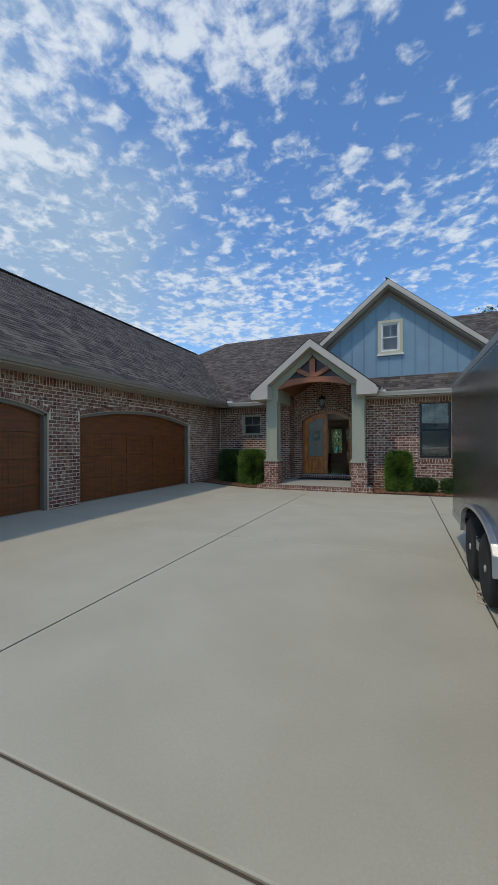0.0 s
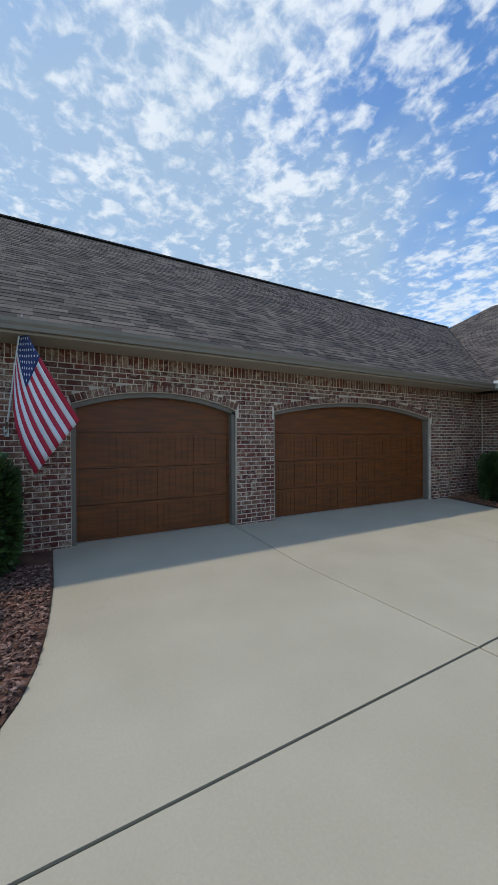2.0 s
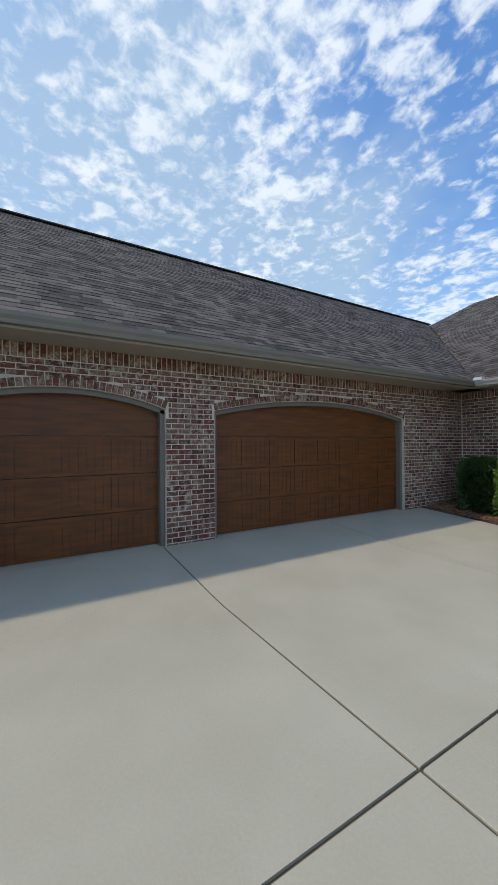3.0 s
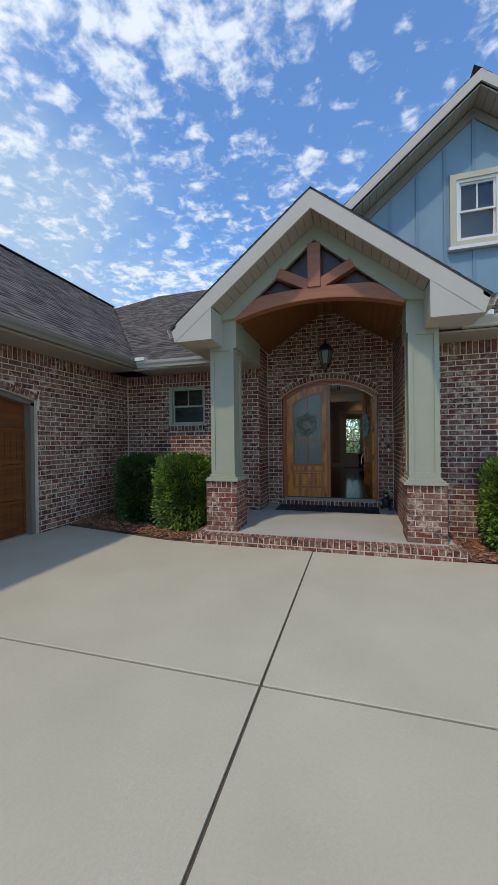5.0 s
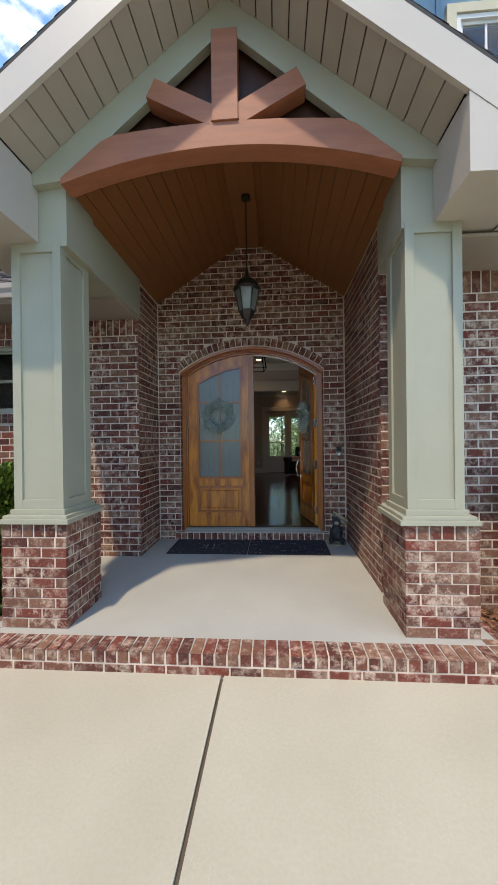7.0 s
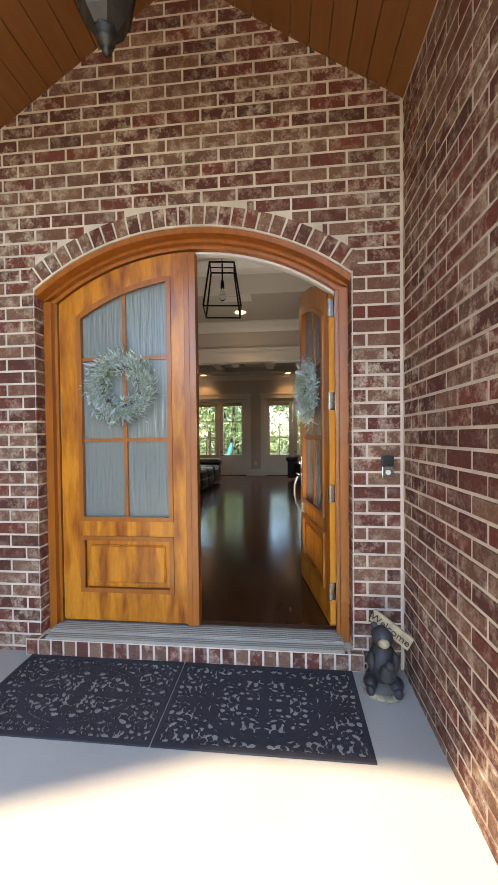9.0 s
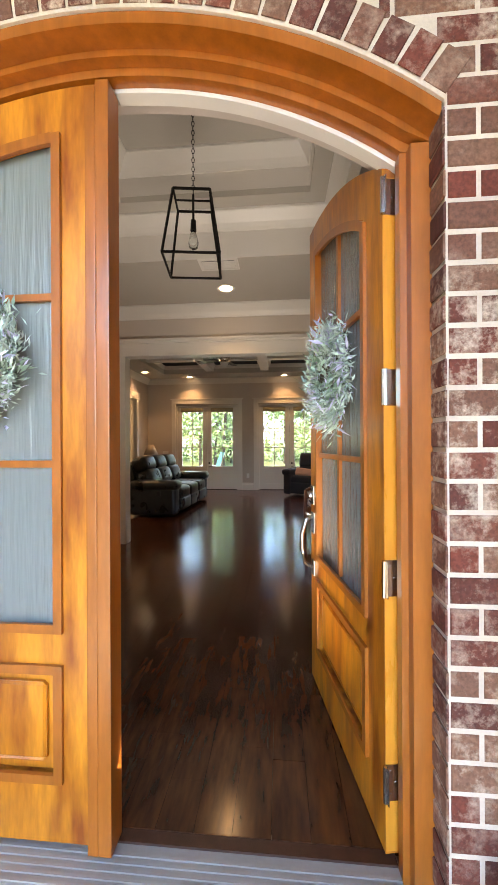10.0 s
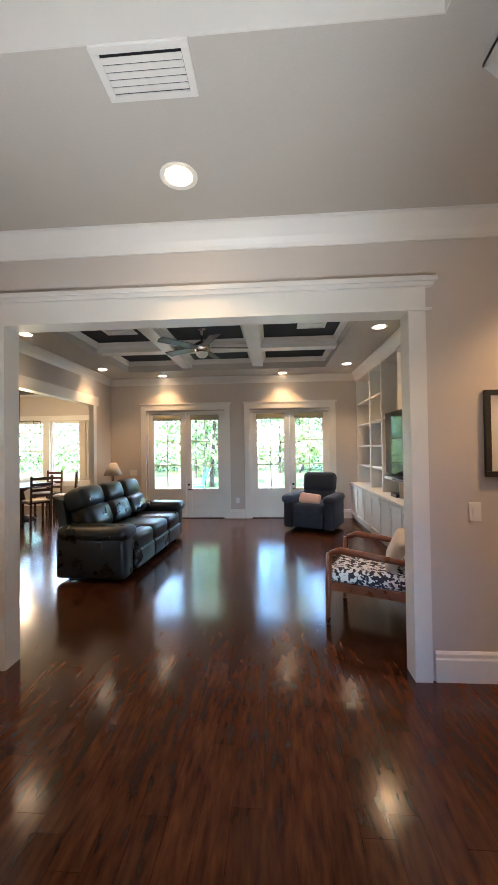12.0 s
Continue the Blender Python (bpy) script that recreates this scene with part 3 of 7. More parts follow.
def bush(name, label, x0, x1, y0, y1, h, count, mat, seed, z0=0.04, size=(0.05, 0.10), round_=0.35, inner=LEAF_DARK):
    """A clipped shrub: twigs, a dark core of leaves and an uneven shell of leaves."""
    ob = thing(name, label, "shrub", ((x0 + x1) / 2, (y0 + y1) / 2, z0))
    r = np.random.default_rng(seed)
    a, b = (x1 - x0) / 2, (y1 - y0) / 2
    d = r.normal(size=(count, 3))
    p = 1 / round_ + 1
    d /= (np.abs(d) ** p).sum(1)[:, None] ** (1 / p)
    rad = r.uniform(0.80, 1.03, count)[:, None]
    lump = 1 + 0.06 * np.sin(d[:, :1] * 9 + seed) * np.cos(d[:, 1:2] * 8 + d[:, 2:] * 7)
    c = d * rad * lump
    pts = np.stack([c[:, 0] * a, c[:, 1] * b, (c[:, 2] * 0.5 + 0.5) * h], 1)
    pts[:, 2] = np.maximum(pts[:, 2], 0.03)
    out = np.stack([c[:, 0], c[:, 1], c[:, 2] + 0.4], 1)
    leaves("leaves", pts, mat, ob, size, seed, out * 0.45, aspect=0.52)
    q = r.uniform(-0.75, 0.75, (count // 3, 3))
    pts = np.stack([q[:, 0] * a, q[:, 1] * b, (q[:, 2] * 0.5 + 0.5) * h], 1)
    leaves("inner_leaves", pts, inner, ob, (size[0] * 1.3, size[1] * 1.5), seed + 1, aspect=0.7)
    bm = bmesh.new()
    for i in range(7):
        x, y = r.uniform(-0.3, 0.3) * a, r.uniform(-0.3, 0.3) * b
        tube(bm, [(x, y, -z0), (x * 1.6, y * 1.6, h * 0.3), (x * 2.4, y * 2.4, h * 0.75)], [0.016, 0.011, 0.004], 6)
    part("stems", bm, BARK, ob)
    return ob


def tree(name, label, x, y, h, crown, seed, mat=LEAF_WOOD_HAZY, count=2600, trunk=0.16, low=0.25, size=(0.14, 0.3), z0=-0.1):
    ob = thing(name, label, "tree", (x, y, z0))
    r = np.random.default_rng(seed)
    bm = bmesh.new()
    tips = []
    lean = r.uniform(-0.05, 0.05, 2) * h
    top = np.array([lean[0], lean[1], h * 0.9])
    tube(bm, [(0, 0, -0.3), (0, 0, h * 0.05), tuple(top * 0.5), tuple(top)], [trunk * 1.5, trunk, trunk * 0.7, trunk * 0.15], 8)
    for i in range(11):
        f = r.uniform(low, 0.95)
        s = top * f
        a = r.uniform(0, 2 * math.pi)
        ln = crown * (1.15 - 0.6 * f) * r.uniform(0.6, 1.0)
        e = s + np.array([math.cos(a) * ln, math.sin(a) * ln, ln * r.uniform(0.1, 0.6)])
        mid = (s + e) / 2 + np.array([0, 0, -0.06 * ln])
        tube(bm, [tuple(s), tuple(mid), tuple(e)], [trunk * 0.4 * (1.1 - f), trunk * 0.22, 0.015], 5)
        tips += [e, mid * 0.5 + e * 0.5, mid]
    tips.append(top)
    part("trunk", bm, BARK, ob)
    tips = np.array(tips)
    idx = r.integers(0, len(tips), count)
    g = r.normal(size=(count, 3)) * crown * 0.20
    g[:, 2] *= 0.6
    leaves("crown", tips[idx] + g, mat, ob, size, seed, aspect=0.6)
    return ob

# ---- ground and driveway ----
def zg(x):
    """Height of the drive: it rises to the garage."""
    return 0.13 * min(1.0, max(0.0, (-2.3 - x) / 1.9))


BED = [(-4.3, -9.14), (-3.1, -9.16), (-2.0, -9.24), (-1.5, -9.31), (-1.14, -9.40), (-0.73, -9.57), (-0.42, -9.76), (-0.13, -10.05),
       (0.08, -10.33), (0.2, -10.62), (0.28, -11.0), (0.30, -11.6), (0.25, -12.4), (0.1, -13.4), (-0.3, -15.0), (-1.2, -17.0)]


def bed_y(x):
    for (a, b), (c, d) in zip(BED, BED[1:]):
        if a <= x <= c:
            return b + (d - b) * (x - a) / (c - a)
    return -99.0


g = bmesh.new()
v = [g.verts.new(p) for p in ((-600, -600, -0.06), (600, -600, -0.06), (600, 900, -0.06), (-600, 900, -0.06))]
g.faces.new(v)
ground = structure("ground", g, GRASS, "green lawn reaching the horizon")


def slab(xs, lo, hi, name="slab"):
    bm = bmesh.new()
    rows = []
    for x in xs:
        a, b = lo(x), hi(x)
        z = zg(x)
        rows.append([bm.verts.new(p) for p in ((x, a, -0.08), (x, b, -0.08), (x, b, z - 0.006), (x, b - 0.008, z), (x, a + 0.008, z), (x, a, z - 0.006))])
    for a, b in zip(rows, rows[1:]):
        for k in range(6):
            bm.faces.new((a[k], a[(k + 1) % 6], b[(k + 1) % 6], b[k]))
    bm.faces.new(rows[0][::-1])
    bm.faces.new(rows[-1])
    return part(name, bm, CONCRETE, drive)


jb = bmesh.new()
rows = []
for x in (-4.3, -3.9, -3.4, -2.9, -2.3, 0.2):
    rows.append([jb.verts.new(p) for p in ((x, bed_y(x) + 0.05, zg(x) - 0.016), (x, 0.0, zg(x) - 0.016))])
for a, b in zip(rows, rows[1:]):
    jb.faces.new((a[0], b[0], b[1], a[1]))
w = [jb.verts.new(p) for p in ((0.2, -16.9, -0.016), (9, -16.9, -0.016), (9, 0.0, -0.016), (0.2, 0.0, -0.016))]
jb.faces.new(w)
drive = structure("driveway", jb, JOINT, "pale concrete driveway cut into slabs by dark joints")
J = 0.010
XL = [-4.27, -4.2, -3.9, -3.6, -3.3, -3.0, -2.7, -2.4, -2.2, -1.9, -1.7, -1.5, -1.3, -1.14, -0.95, -0.73, -0.55, -0.42, -0.28, -0.13, -0.01 - J]
XB = [-0.01 + J, 0.08, 0.14, 0.2, 0.24, 1.0, 2.2, 3.49 - J]
for xs in (XL, XB, [3.49 + J, 6, 9]):
    first = xs is XL
    slab(xs, const(-2.88 + 0.009), const(0.05))
    slab(xs, const(-6.24 + 0.009), const(-2.88 - 0.009))
    slab(xs, (lambda x: bed_y(x)) if first else (lambda x: max(-10.56 + J, bed_y(x) if x < 0.2 else -99)), const(-6.24 - 0.009))
slab([0.24, 0.28, 1.6, 3.49 - J], lambda x: -13.6, const(-10.56 - J))
slab([3.49 + J, 6, 9], const(-13.6), const(-10.56 - J))
slab([0.3, 1.6, 3.49 - J], const(-16.9), const(-13.6 - 2 * J))
slab([3.49 + J, 6, 9], const(-16.9), const(-13.6 - 2 * J))


def bed(name, xs, lo, hi, label, mat=MULCH, rise=0.03):
    bm = bmesh.new()
    grid = []
    for x in xs:
        a, b = lo(x), hi(x)
        col = []
        for i in range(9):
            y = a + (b - a) * i / 8
            e = min(i, 8 - i) / 4
            col.append(bm.verts.new((x, y, zg(x) + 0.004 + rise * min(1, e * 2) + 0.02 * noise.noise((x * 3, y * 3, 0)))))
        grid.append(col)
    for p, q in zip(grid, grid[1:]):
        for i in range(8):
            bm.faces.new((p[i], q[i], q[i + 1], p[i + 1]))
    return structure(name, bm, mat, label)


def chips(name, count, where, mat, parent, seed, size=(0.03, 0.09), z0=0.035):
    r = random.Random(seed)
    verts, faces = [], []
    n = 0
    while n < count:
        x, y = where(r)
        if x is None:
            continue
        a, t = r.uniform(0, 6.28), r.uniform(-0.5, 0.5)
        l, w = r.uniform(*size), r.uniform(0.012, 0.032)
        c, s = math.cos(a), math.sin(a)
        z = zg(x) + z0 + r.uniform(-0.012, 0.022)
        k = len(verts)
        bend = r.uniform(0.1, 0.35) * w
        for p, q, h in ((-l / 2, -w / 2, 0), (l / 2, -w / 3, 0), (l / 2, w / 2, 0), (-l / 2, w / 3, 0), (0, 0, bend + 0.006)):
            verts.append((x + c * p - s * q, y + s * p + c * q, z + t * p * 0.6 + h))
        faces += [(k, k + 1, k + 4), (k + 1, k + 2, k + 4), (k + 2, k + 3, k + 4), (k + 3, k, k + 4)]
        n += 1
    return raw(name, verts, faces, mat, parent)


bx = [-9, -7, -5.5, -4.6] + [p[0] for p in BED if p[0] > -4.29 and p[0] < 0.3]
mulch_bed = bed("mulch_bed", bx, const(-17.0), lambda x: (-9.14 if x < -4.3 else bed_y(x)) - 0.0, "dark bark mulch bed with a curved edge along the drive")


def in_bed(r):
    x, y = r.uniform(-3.6, 0.28), r.uniform(-12.6, -9.15)
    return (x, y) if y < bed_y(x) - 0.02 else (None, None)


chips("bark_chips", 15000, in_bed, CHIP, mulch_bed, 5, (0.02, 0.07))
porch_bed_w = bed("planting_bed", [-4.24, -3.6, -3.0, -2.4, -1.88], const(0.055), const(1.86), "bed of orange-brown wood mulch under the hedge")
porch_bed_e = bed("planting_bed", [1.93, 2.6, 3.4, 4.6, 5.8, 7], const(0.055), const(0.97), "bed of orange-brown wood mulch by the brick wall")
chips("wood_chips", 2600, lambda r: (r.uniform(-4.2, -1.9), r.uniform(0.07, 1.8)), STRAW, porch_bed_w, 6)
chips("wood_chips", 2200, lambda r: (r.uniform(1.96, 5.0), r.uniform(0.07, 0.95)), STRAW, porch_bed_e, 8)

# ---- porch floor, steps and piers ----
PZ = 0.145
bm = poly(bmesh.new(), [(0.10, -0.05), (2.60, -0.05), (2.60, 0.197), (0.10, 0.141)], -1.80, 1.84, "yz")
porch_floor = structure("porch_floor", bm, PORCH_CONC, "smooth pale concrete porch floor")
bm = B((-1.87, 1.91, 0.012, 0.10, -0.05, PZ - 0.012), (-1.87, -1.80, 0.10, 0.9, -0.05, PZ - 0.012), (1.84, 1.91, 0.10, 0.9, -0.05, PZ - 0.012))
step = structure("porch_step", bm, MORTAR, "brick step edge with light mortar")
# bricks on edge: top and front of the step, and its lower course
lay(step, soldiers(-1.87, 1.91, 0.055, PZ + 0.004, 0.083), FRONT(0.012), (0, 0, 0), 60)
lay(step, courses(-1.87, 1.91, -0.025, 0.055, lambda z: [(-1.87, 1.91)]), FRONT(0.012), (0, 0, 0), 30)


def flat_bricks(parent, x0, x1, y0, y1, z, along="x", step_=0.083):
    """Bricks whose long side lies across the edge, seen from above."""
    n = round((x1 - x0) / step_) if along == "x" else round((y1 - y0) / step_)
    for i in range(n):
        if along == "x":
            w = (x1 - x0) / n
            cx, cy, rot, l = x0 + w * (i + 0.5), (y0 + y1) / 2, 90, y1 - y0
        else:
            w = (y1 - y0) / n
            cx, cy, rot, l = (x0 + x1) / 2, y0 + w * (i + 0.5), 0, x1 - x0
        ob = new("brick", BRICK_MESH)
        ob.parent = parent
        ob.matrix_basis = Matrix.Translation((cx, cy, z)) @ Matrix.Rotation(radians(rot), 4, "Z") @ Matrix.Rotation(radians(90), 4, "X") @ Matrix.Diagonal(((l - 0.008) / BL, 1, (w - 0.01) / BH, 1))


FLAT = [(step, -1.87, 1.91, 0.0, 0.19, PZ - 0.006, "x"), (step, -1.87, -1.72, 0.19, 0.85, PZ - 0.006, "y"), (step, 1.74, 1.91, 0.19, 0.85, PZ - 0.006, "y")]
lay(step, courses(0.0, 0.9, -0.025, 0.135, lambda z: [(0.0, 0.9)]), SIDE(-1.87, 1), (0, 0, 0), 10)
lay(step, courses(0.0, 0.9, -0.025, 0.135, lambda z: [(0.0, 0.9)]), SIDE(1.91, -1), (0, 0, 0), 10)


def pier(name, x0, x1, y0, y1, label):
    z0, z1 = PZ, 0.93
    bm = B((x0 + 0.01, x1 - 0.01, y0 + 0.01, y1 - 0.01, z0 - 0.01, z1))
    p = structure(name, bm, MORTAR, label)
    zc = z1 - 0.105
    for to, a, b in ((FRONT(y0 + 0.01), x0, x1), (lambda u, d, z: Vector((u, y1 - 0.01 - d, z)), x0, x1), (SIDE(x0 + 0.01, 1), y0, y1), (SIDE(x1 - 0.01, -1), y0, y1)):
        bs = courses(a, b, z0, zc, lambda z: [(a, b)], pitch=(zc - z0) / 9) + soldiers(a, b, zc, z1)
        lay(p, bs, to, (0.3, 0, 0.5), 70)
    return p


pier_w = pier("pier_west", -1.72, -1.20, 0.25, 0.80, "square brick pier with whitewash smears")
pier_e = pier("pier_east", 1.24, 1.75, 0.25, 0.80, "square brick pier with whitewash smears")


def column(name, x0, x1, y0, y1):
    c = thing(name, "sage green panelled square wooden column standing on a brick pier", "column", ((x0 + x1) / 2, (y0 + y1) / 2, 0.93))
    w, d = (x1 - x0) / 2, (y1 - y0) / 2
    part("cap", B((-w - 0.075, w + 0.075, -d - 0.075, d + 0.075, 0, 0.035), (-w - 0.055, w + 0.055, -d - 0.055, d + 0.055, 0.035, 0.06),
                  (-w - 0.02, w + 0.02, -d - 0.02, d + 0.02, 0.06, 0.10)), GREEN_TRIM, c, "moulded cap board", bevel=0.004)
    t = 2.12
    part("shaft", B((-w + 0.02, w - 0.02, -d + 0.02, d - 0.02, 0.10, 2.60)), GREEN_TRIM, c)
    bm = bmesh.new()
    for s in (-1, 1):
        box(bm, s * w - (0.065 if s > 0 else 0), s * w + (0.065 if s < 0 else 0), -d, -d + 0.02, 0.10, t)
        box(bm, s * w - (0.065 if s > 0 else 0), s * w + (0.065 if s < 0 else 0), d - 0.02, d, 0.10, t)
        for e in (-1, 1):
            y = e * d
            box(bm, s * w - (0.018 if s > 0 else 0), s * w + (0.018 if s < 0 else 0), y - (0.085 if e > 0 else -0.02), y + (0.085 if e < 0 else -0.02), 0.10, t)
    for s in (-1, 1):
        box(bm, -w + 0.065, w - 0.065, s * d - (0.02 if s > 0 else 0), s * d + (0.02 if s < 0 else 0), 0.10, 0.17)
        box(bm, -w + 0.065, w - 0.065, s * d - (0.02 if s > 0 else 0), s * d + (0.02 if s < 0 else 0), t - 0.07, t)
        box(bm, s * w - (0.018 if s > 0 else 0), s * w + (0.018 if s < 0 else 0), -d + 0.085, d - 0.085, 0.10, 0.17)
        box(bm, s * w - (0.018 if s > 0 else 0), s * w + (0.018 if s < 0 else 0), -d + 0.085, d - 0.085, t - 0.07, t)
    part("panel_frame", bm, GREEN_TRIM, c, bevel=0.002)
    return c


column("porch_column", -1.64, -1.25, 0.30, 0.72)
column("porch_column", 1.28, 1.67, 0.30, 0.72)

# ---- brick walls ----
W = 2.58


def arch_span(c, zc, r, half):
    """Half the width of an arch at height z."""
    def f(z):
        if z <= zc:
            return half
        k = r * r - (z - zc) ** 2
        return min(half, math.sqrt(k)) if k > 0 else 0.0
    return f


# back wall of the porch with the arched doorway
D0, D1, DC, DZC, DR = -0.945, 1.005, 0.03, 1.22, 1.60
wt = lambda u: 4.30 - 0.66 * abs(u - 0.03)
SILL = 0.30
bm = bmesh.new()
us = steps(-1.27, D0, 4)
strip(bm, us, const(0), wt, 0.0105, 0.25, FRONT(W))
strip(bm, steps(D1, 1.30, 4), const(0), wt, 0.0105, 0.25, FRONT(W))
strip(bm, sorted(set(steps(D0, D1, 24) + [0.03])), arc(DC, DZC, DR), wt, 0.0105, 0.25, FRONT(W))
strip(bm, [D0, D1], const(0), const(SILL), 0.0, 0.25, FRONT(W))
wall_porch = structure("wall_porch", bm, MORTAR, "dark tumbled brick porch wall with an arched doorway")


def porch_spans(z):
    e = max(0.0, (4.30 - z) / 0.66)
    a, b = max(-1.245, 0.03 - e), min(1.28, 0.03 + e)
    if z > 1.22 + 1.72:
        return [(a, b)]
    k = math.sqrt(max(0, 1.725 ** 2 - (z - DZC) ** 2)) if z > 2.46 else 9
    h = min(k, D1 - DC)
    if z < SILL:
        return [(a, D0), (D1, b)]
    return [(a, DC - h), (DC + h, b)]


lay(wall_porch, courses(-1.245, 1.28, PZ, 4.3, porch_spans), FRONT(W + 0.012), (0.2, 0, 1.8), 300)
al = math.asin(0.975 / 1.6)
lay(wall_porch, ring(DC, DZC, 1.605, 1.72, -al, al), FRONT(W + 0.008), (0, 0, 2), 60)
for x_, s_ in ((D0 + 0.004, -1), (D1 - 0.004, 1)):
    lay(wall_porch, [(W + 0.045, SILL + 0.005 + 0.08 * (i + 0.5), 0.088, BH - 0.003, 0.0) for i in range(27)], SIDE(x_, s_), (0.2, 0, 1.5), 27)
lay(wall_porch, soldiers(-1.02, 1.06, 0.195, SILL - 0.002, 0.083), FRONT(W - 0.03), (0, 0, 2), 40)
bm = B((-1.02, 1.06, W - 0.0315, W + 0.03, 0.15, SILL - 0.001))
sill_block = structure("door_sill_block", bm, MORTAR, "brick sill under the entrance doors")
FLAT.append((sill_block, -1.02, 1.06, W - 0.035, W + 0.03, SILL - 0.006, "x"))

# side walls of the porch
bm = bmesh.new()
strip(bm, [0.9825, W + 0.2], const(0), const(3.46), 0.0105, 0.3, SIDE(1.28, 1))
wall_porch_e = structure("wall_porch_east", bm, MORTAR, "dark tumbled brick side wall of the porch")
lay(wall_porch_e, courses(0.97, W, PZ, 3.44, lambda z: [(0.965, W)]), SIDE(1.28 + 0.012, 1), (0.5, 1.5, 1.6), 300)
bm = bmesh.new()
strip(bm, [1.8725, W + 0.2], const(0), const(3.46), 0.0105, 0.3, SIDE(-1.24, -1))
wall_porch_w = structure("wall_porch_west", bm, MORTAR, "dark tumbled brick side wall of the porch")
lay(wall_porch_w, courses(1.86, W, PZ, 3.44, lambda z: [(1.855, W)]), SIDE(-1.24 - 0.012, -1), (0.5, 1.5, 1.6), 150)

# west front with its small window
SW = (-3.24, -2.43, 1.90, 2.72)
bm = bmesh.new()
for a, b, lo, hi in ((-4.3, SW[0], 0, 3.05), (SW[1], -1.25, 0, 3.05), (SW[0], SW[1], 0, SW[2]), (SW[0], SW[1], SW[3], 3.05)):
    strip(bm, [a, b], const(lo), const(hi), 0.0105, 0.25, FRONT(1.86))
wall_west = structure("wall_west_front", bm, MORTAR, "dark tumbled brick front wall with a small window")


def hole(a, b, rects):
    def f(z):
        out = [(a, b)]
        for x0, x1, z0, z1 in rects:
            if z0 < z < z1:
                out = [(p, q) for s, e in out for p, q in ((s, min(e, x0)), (max(s, x1), e)) if q > p]
        return out
    return f


lay(wall_west, courses(-4.25, -1.24, 0.0, 2.80, hole(-4.25, -1.24, [(SW[0], SW[1], SW[2] - 0.12, SW[3] + 0.09)])), FRONT(1.86 + 0.012), (-1.5, 0, 1.5), 300)
lay(wall_west, soldiers(-4.25, -1.24, 2.80, 3.0), FRONT(1.86 + 0.012), (-1.5, 0, 1.5), 40)
lay(wall_west, soldiers(SW[0], SW[1], SW[3], SW[3] + 0.08), FRONT(1.86 + 0.008), (-1.5, 0, 1.5), 20)
lay(wall_west, soldiers(SW[0] - 0.04, SW[1] + 0.04, SW[2] - 0.12, SW[2]), FRONT(1.86 - 0.01), (-1.5, 0, 1.5), 20)

# east front with its window
EW = (3.27, 4.17, 1.06, 2.86)
bm = bmesh.new()
for a, b, lo, hi in ((1.29, EW[0], 0, 3.05), (EW[1], 8.5, 0, 3.05), (EW[0], EW[1], 0, EW[2]), (EW[0], EW[1], EW[3], 3.05)):
    strip(bm, [a, b], const(lo), const(hi), 0.0105, 0.25, FRONT(0.97))
wall_east = structure("wall_east_front", bm, MORTAR, "dark tumbled brick front wall with a tall window")
lay(wall_east, courses(1.28, 6.5, 0.0, 2.80, hole(1.28, 6.5, [(EW[0], EW[1], EW[2] - 0.12, EW[3])])), FRONT(0.97 + 0.012), (1.3, 0, 1.5), 300)
lay(wall_east, soldiers(1.28, 6.5, 2.80, 3.0), FRONT(0.97 + 0.012), (1.3, 0, 1.5), 30)
lay(wall_east, soldiers(EW[0] - 0.04, EW[1] + 0.04, EW[2] - 0.12, EW[2]), FRONT(0.97 - 0.01), (-1.5, 0, 1.5), 20)

# garage front
GX = -4.25
G1 = (-8.90, -6.19)
G2 = (-5.37, -0.53)


def flat_arch(a, b, spring, rise):
    c, h = (a + b) / 2, (b - a) / 2
    r = (h * h + rise * rise) / (2 * rise)
    return c, spring + rise - r, r


A1 = flat_arch(*G1, 2.215, 0.24)
A2 = flat_arch(*G2, 2.225, 0.27)
bm = bmesh.new()
for a, b in ((-10.34, G1[0]), (G1[1], G2[0]), (G2[1], 1.9)):
    strip(bm, [a, b], const(0), const(3.05), 0.0105, 0.25, SIDE(GX))
strip(bm, steps(*G1, 16), arc(*A1), const(3.05), 0.0105, 0.25, SIDE(GX))
strip(bm, steps(*G2, 20), arc(*A2), const(3.05), 0.0105, 0.25, SIDE(GX))
wall_garage = structure("wall_garage", bm, MORTAR, "dark tumbled brick garage front with two arched openings")


def garage_spans(z):
    out = [(-10.34, 1.86)]
    for (a, b), (c, zc, r) in ((G1, A1), (G2, A2)):
        h = (b - a) / 2
        if z > 2.12:
            k = (r + 0.13) ** 2 - (z - zc) ** 2
            h = min(h + 0.04, math.sqrt(k)) if k > 0 else 0
        if h > 0:
            out = [(p, q) for s, e in out for p, q in ((s, min(e, c - h)), (max(s, c + h), e)) if q > p]
    return out


lay(wall_garage, courses(-10.34, 1.86, 0.0, 2.80, garage_spans), SIDE(GX - 0.012), (0, -6.5, 1.2), 300)
lay(wall_garage, soldiers(-10.34, 1.86, 2.80, 3.0), SIDE(GX - 0.012), (0, -6.5, 1.5), 0)
for (a, b), (c, zc, r) in ((G1, A1), (G2, A2)):
    t = math.asin((b - a) / 2 / r)
    lay(wall_garage, ring(c, zc, r + 0.004, r + 0.125, -t, t), SIDE(GX - 0.006), (0, -6.5, 1.5), 0)


def reveal_bricks(parent, pts, z0, z1, to_x0, to_x1, facing):
    """Header courses in the side of an opening."""
    k = 0
    out = []
    z = z0 + 0.04
    while z < z1 - 0.02:
        out.append(((to_x0 + to_x1) / 2, z, abs(to_x1 - to_x0) - 0.008, BH, 0.0))
        z += 0.08
    return out


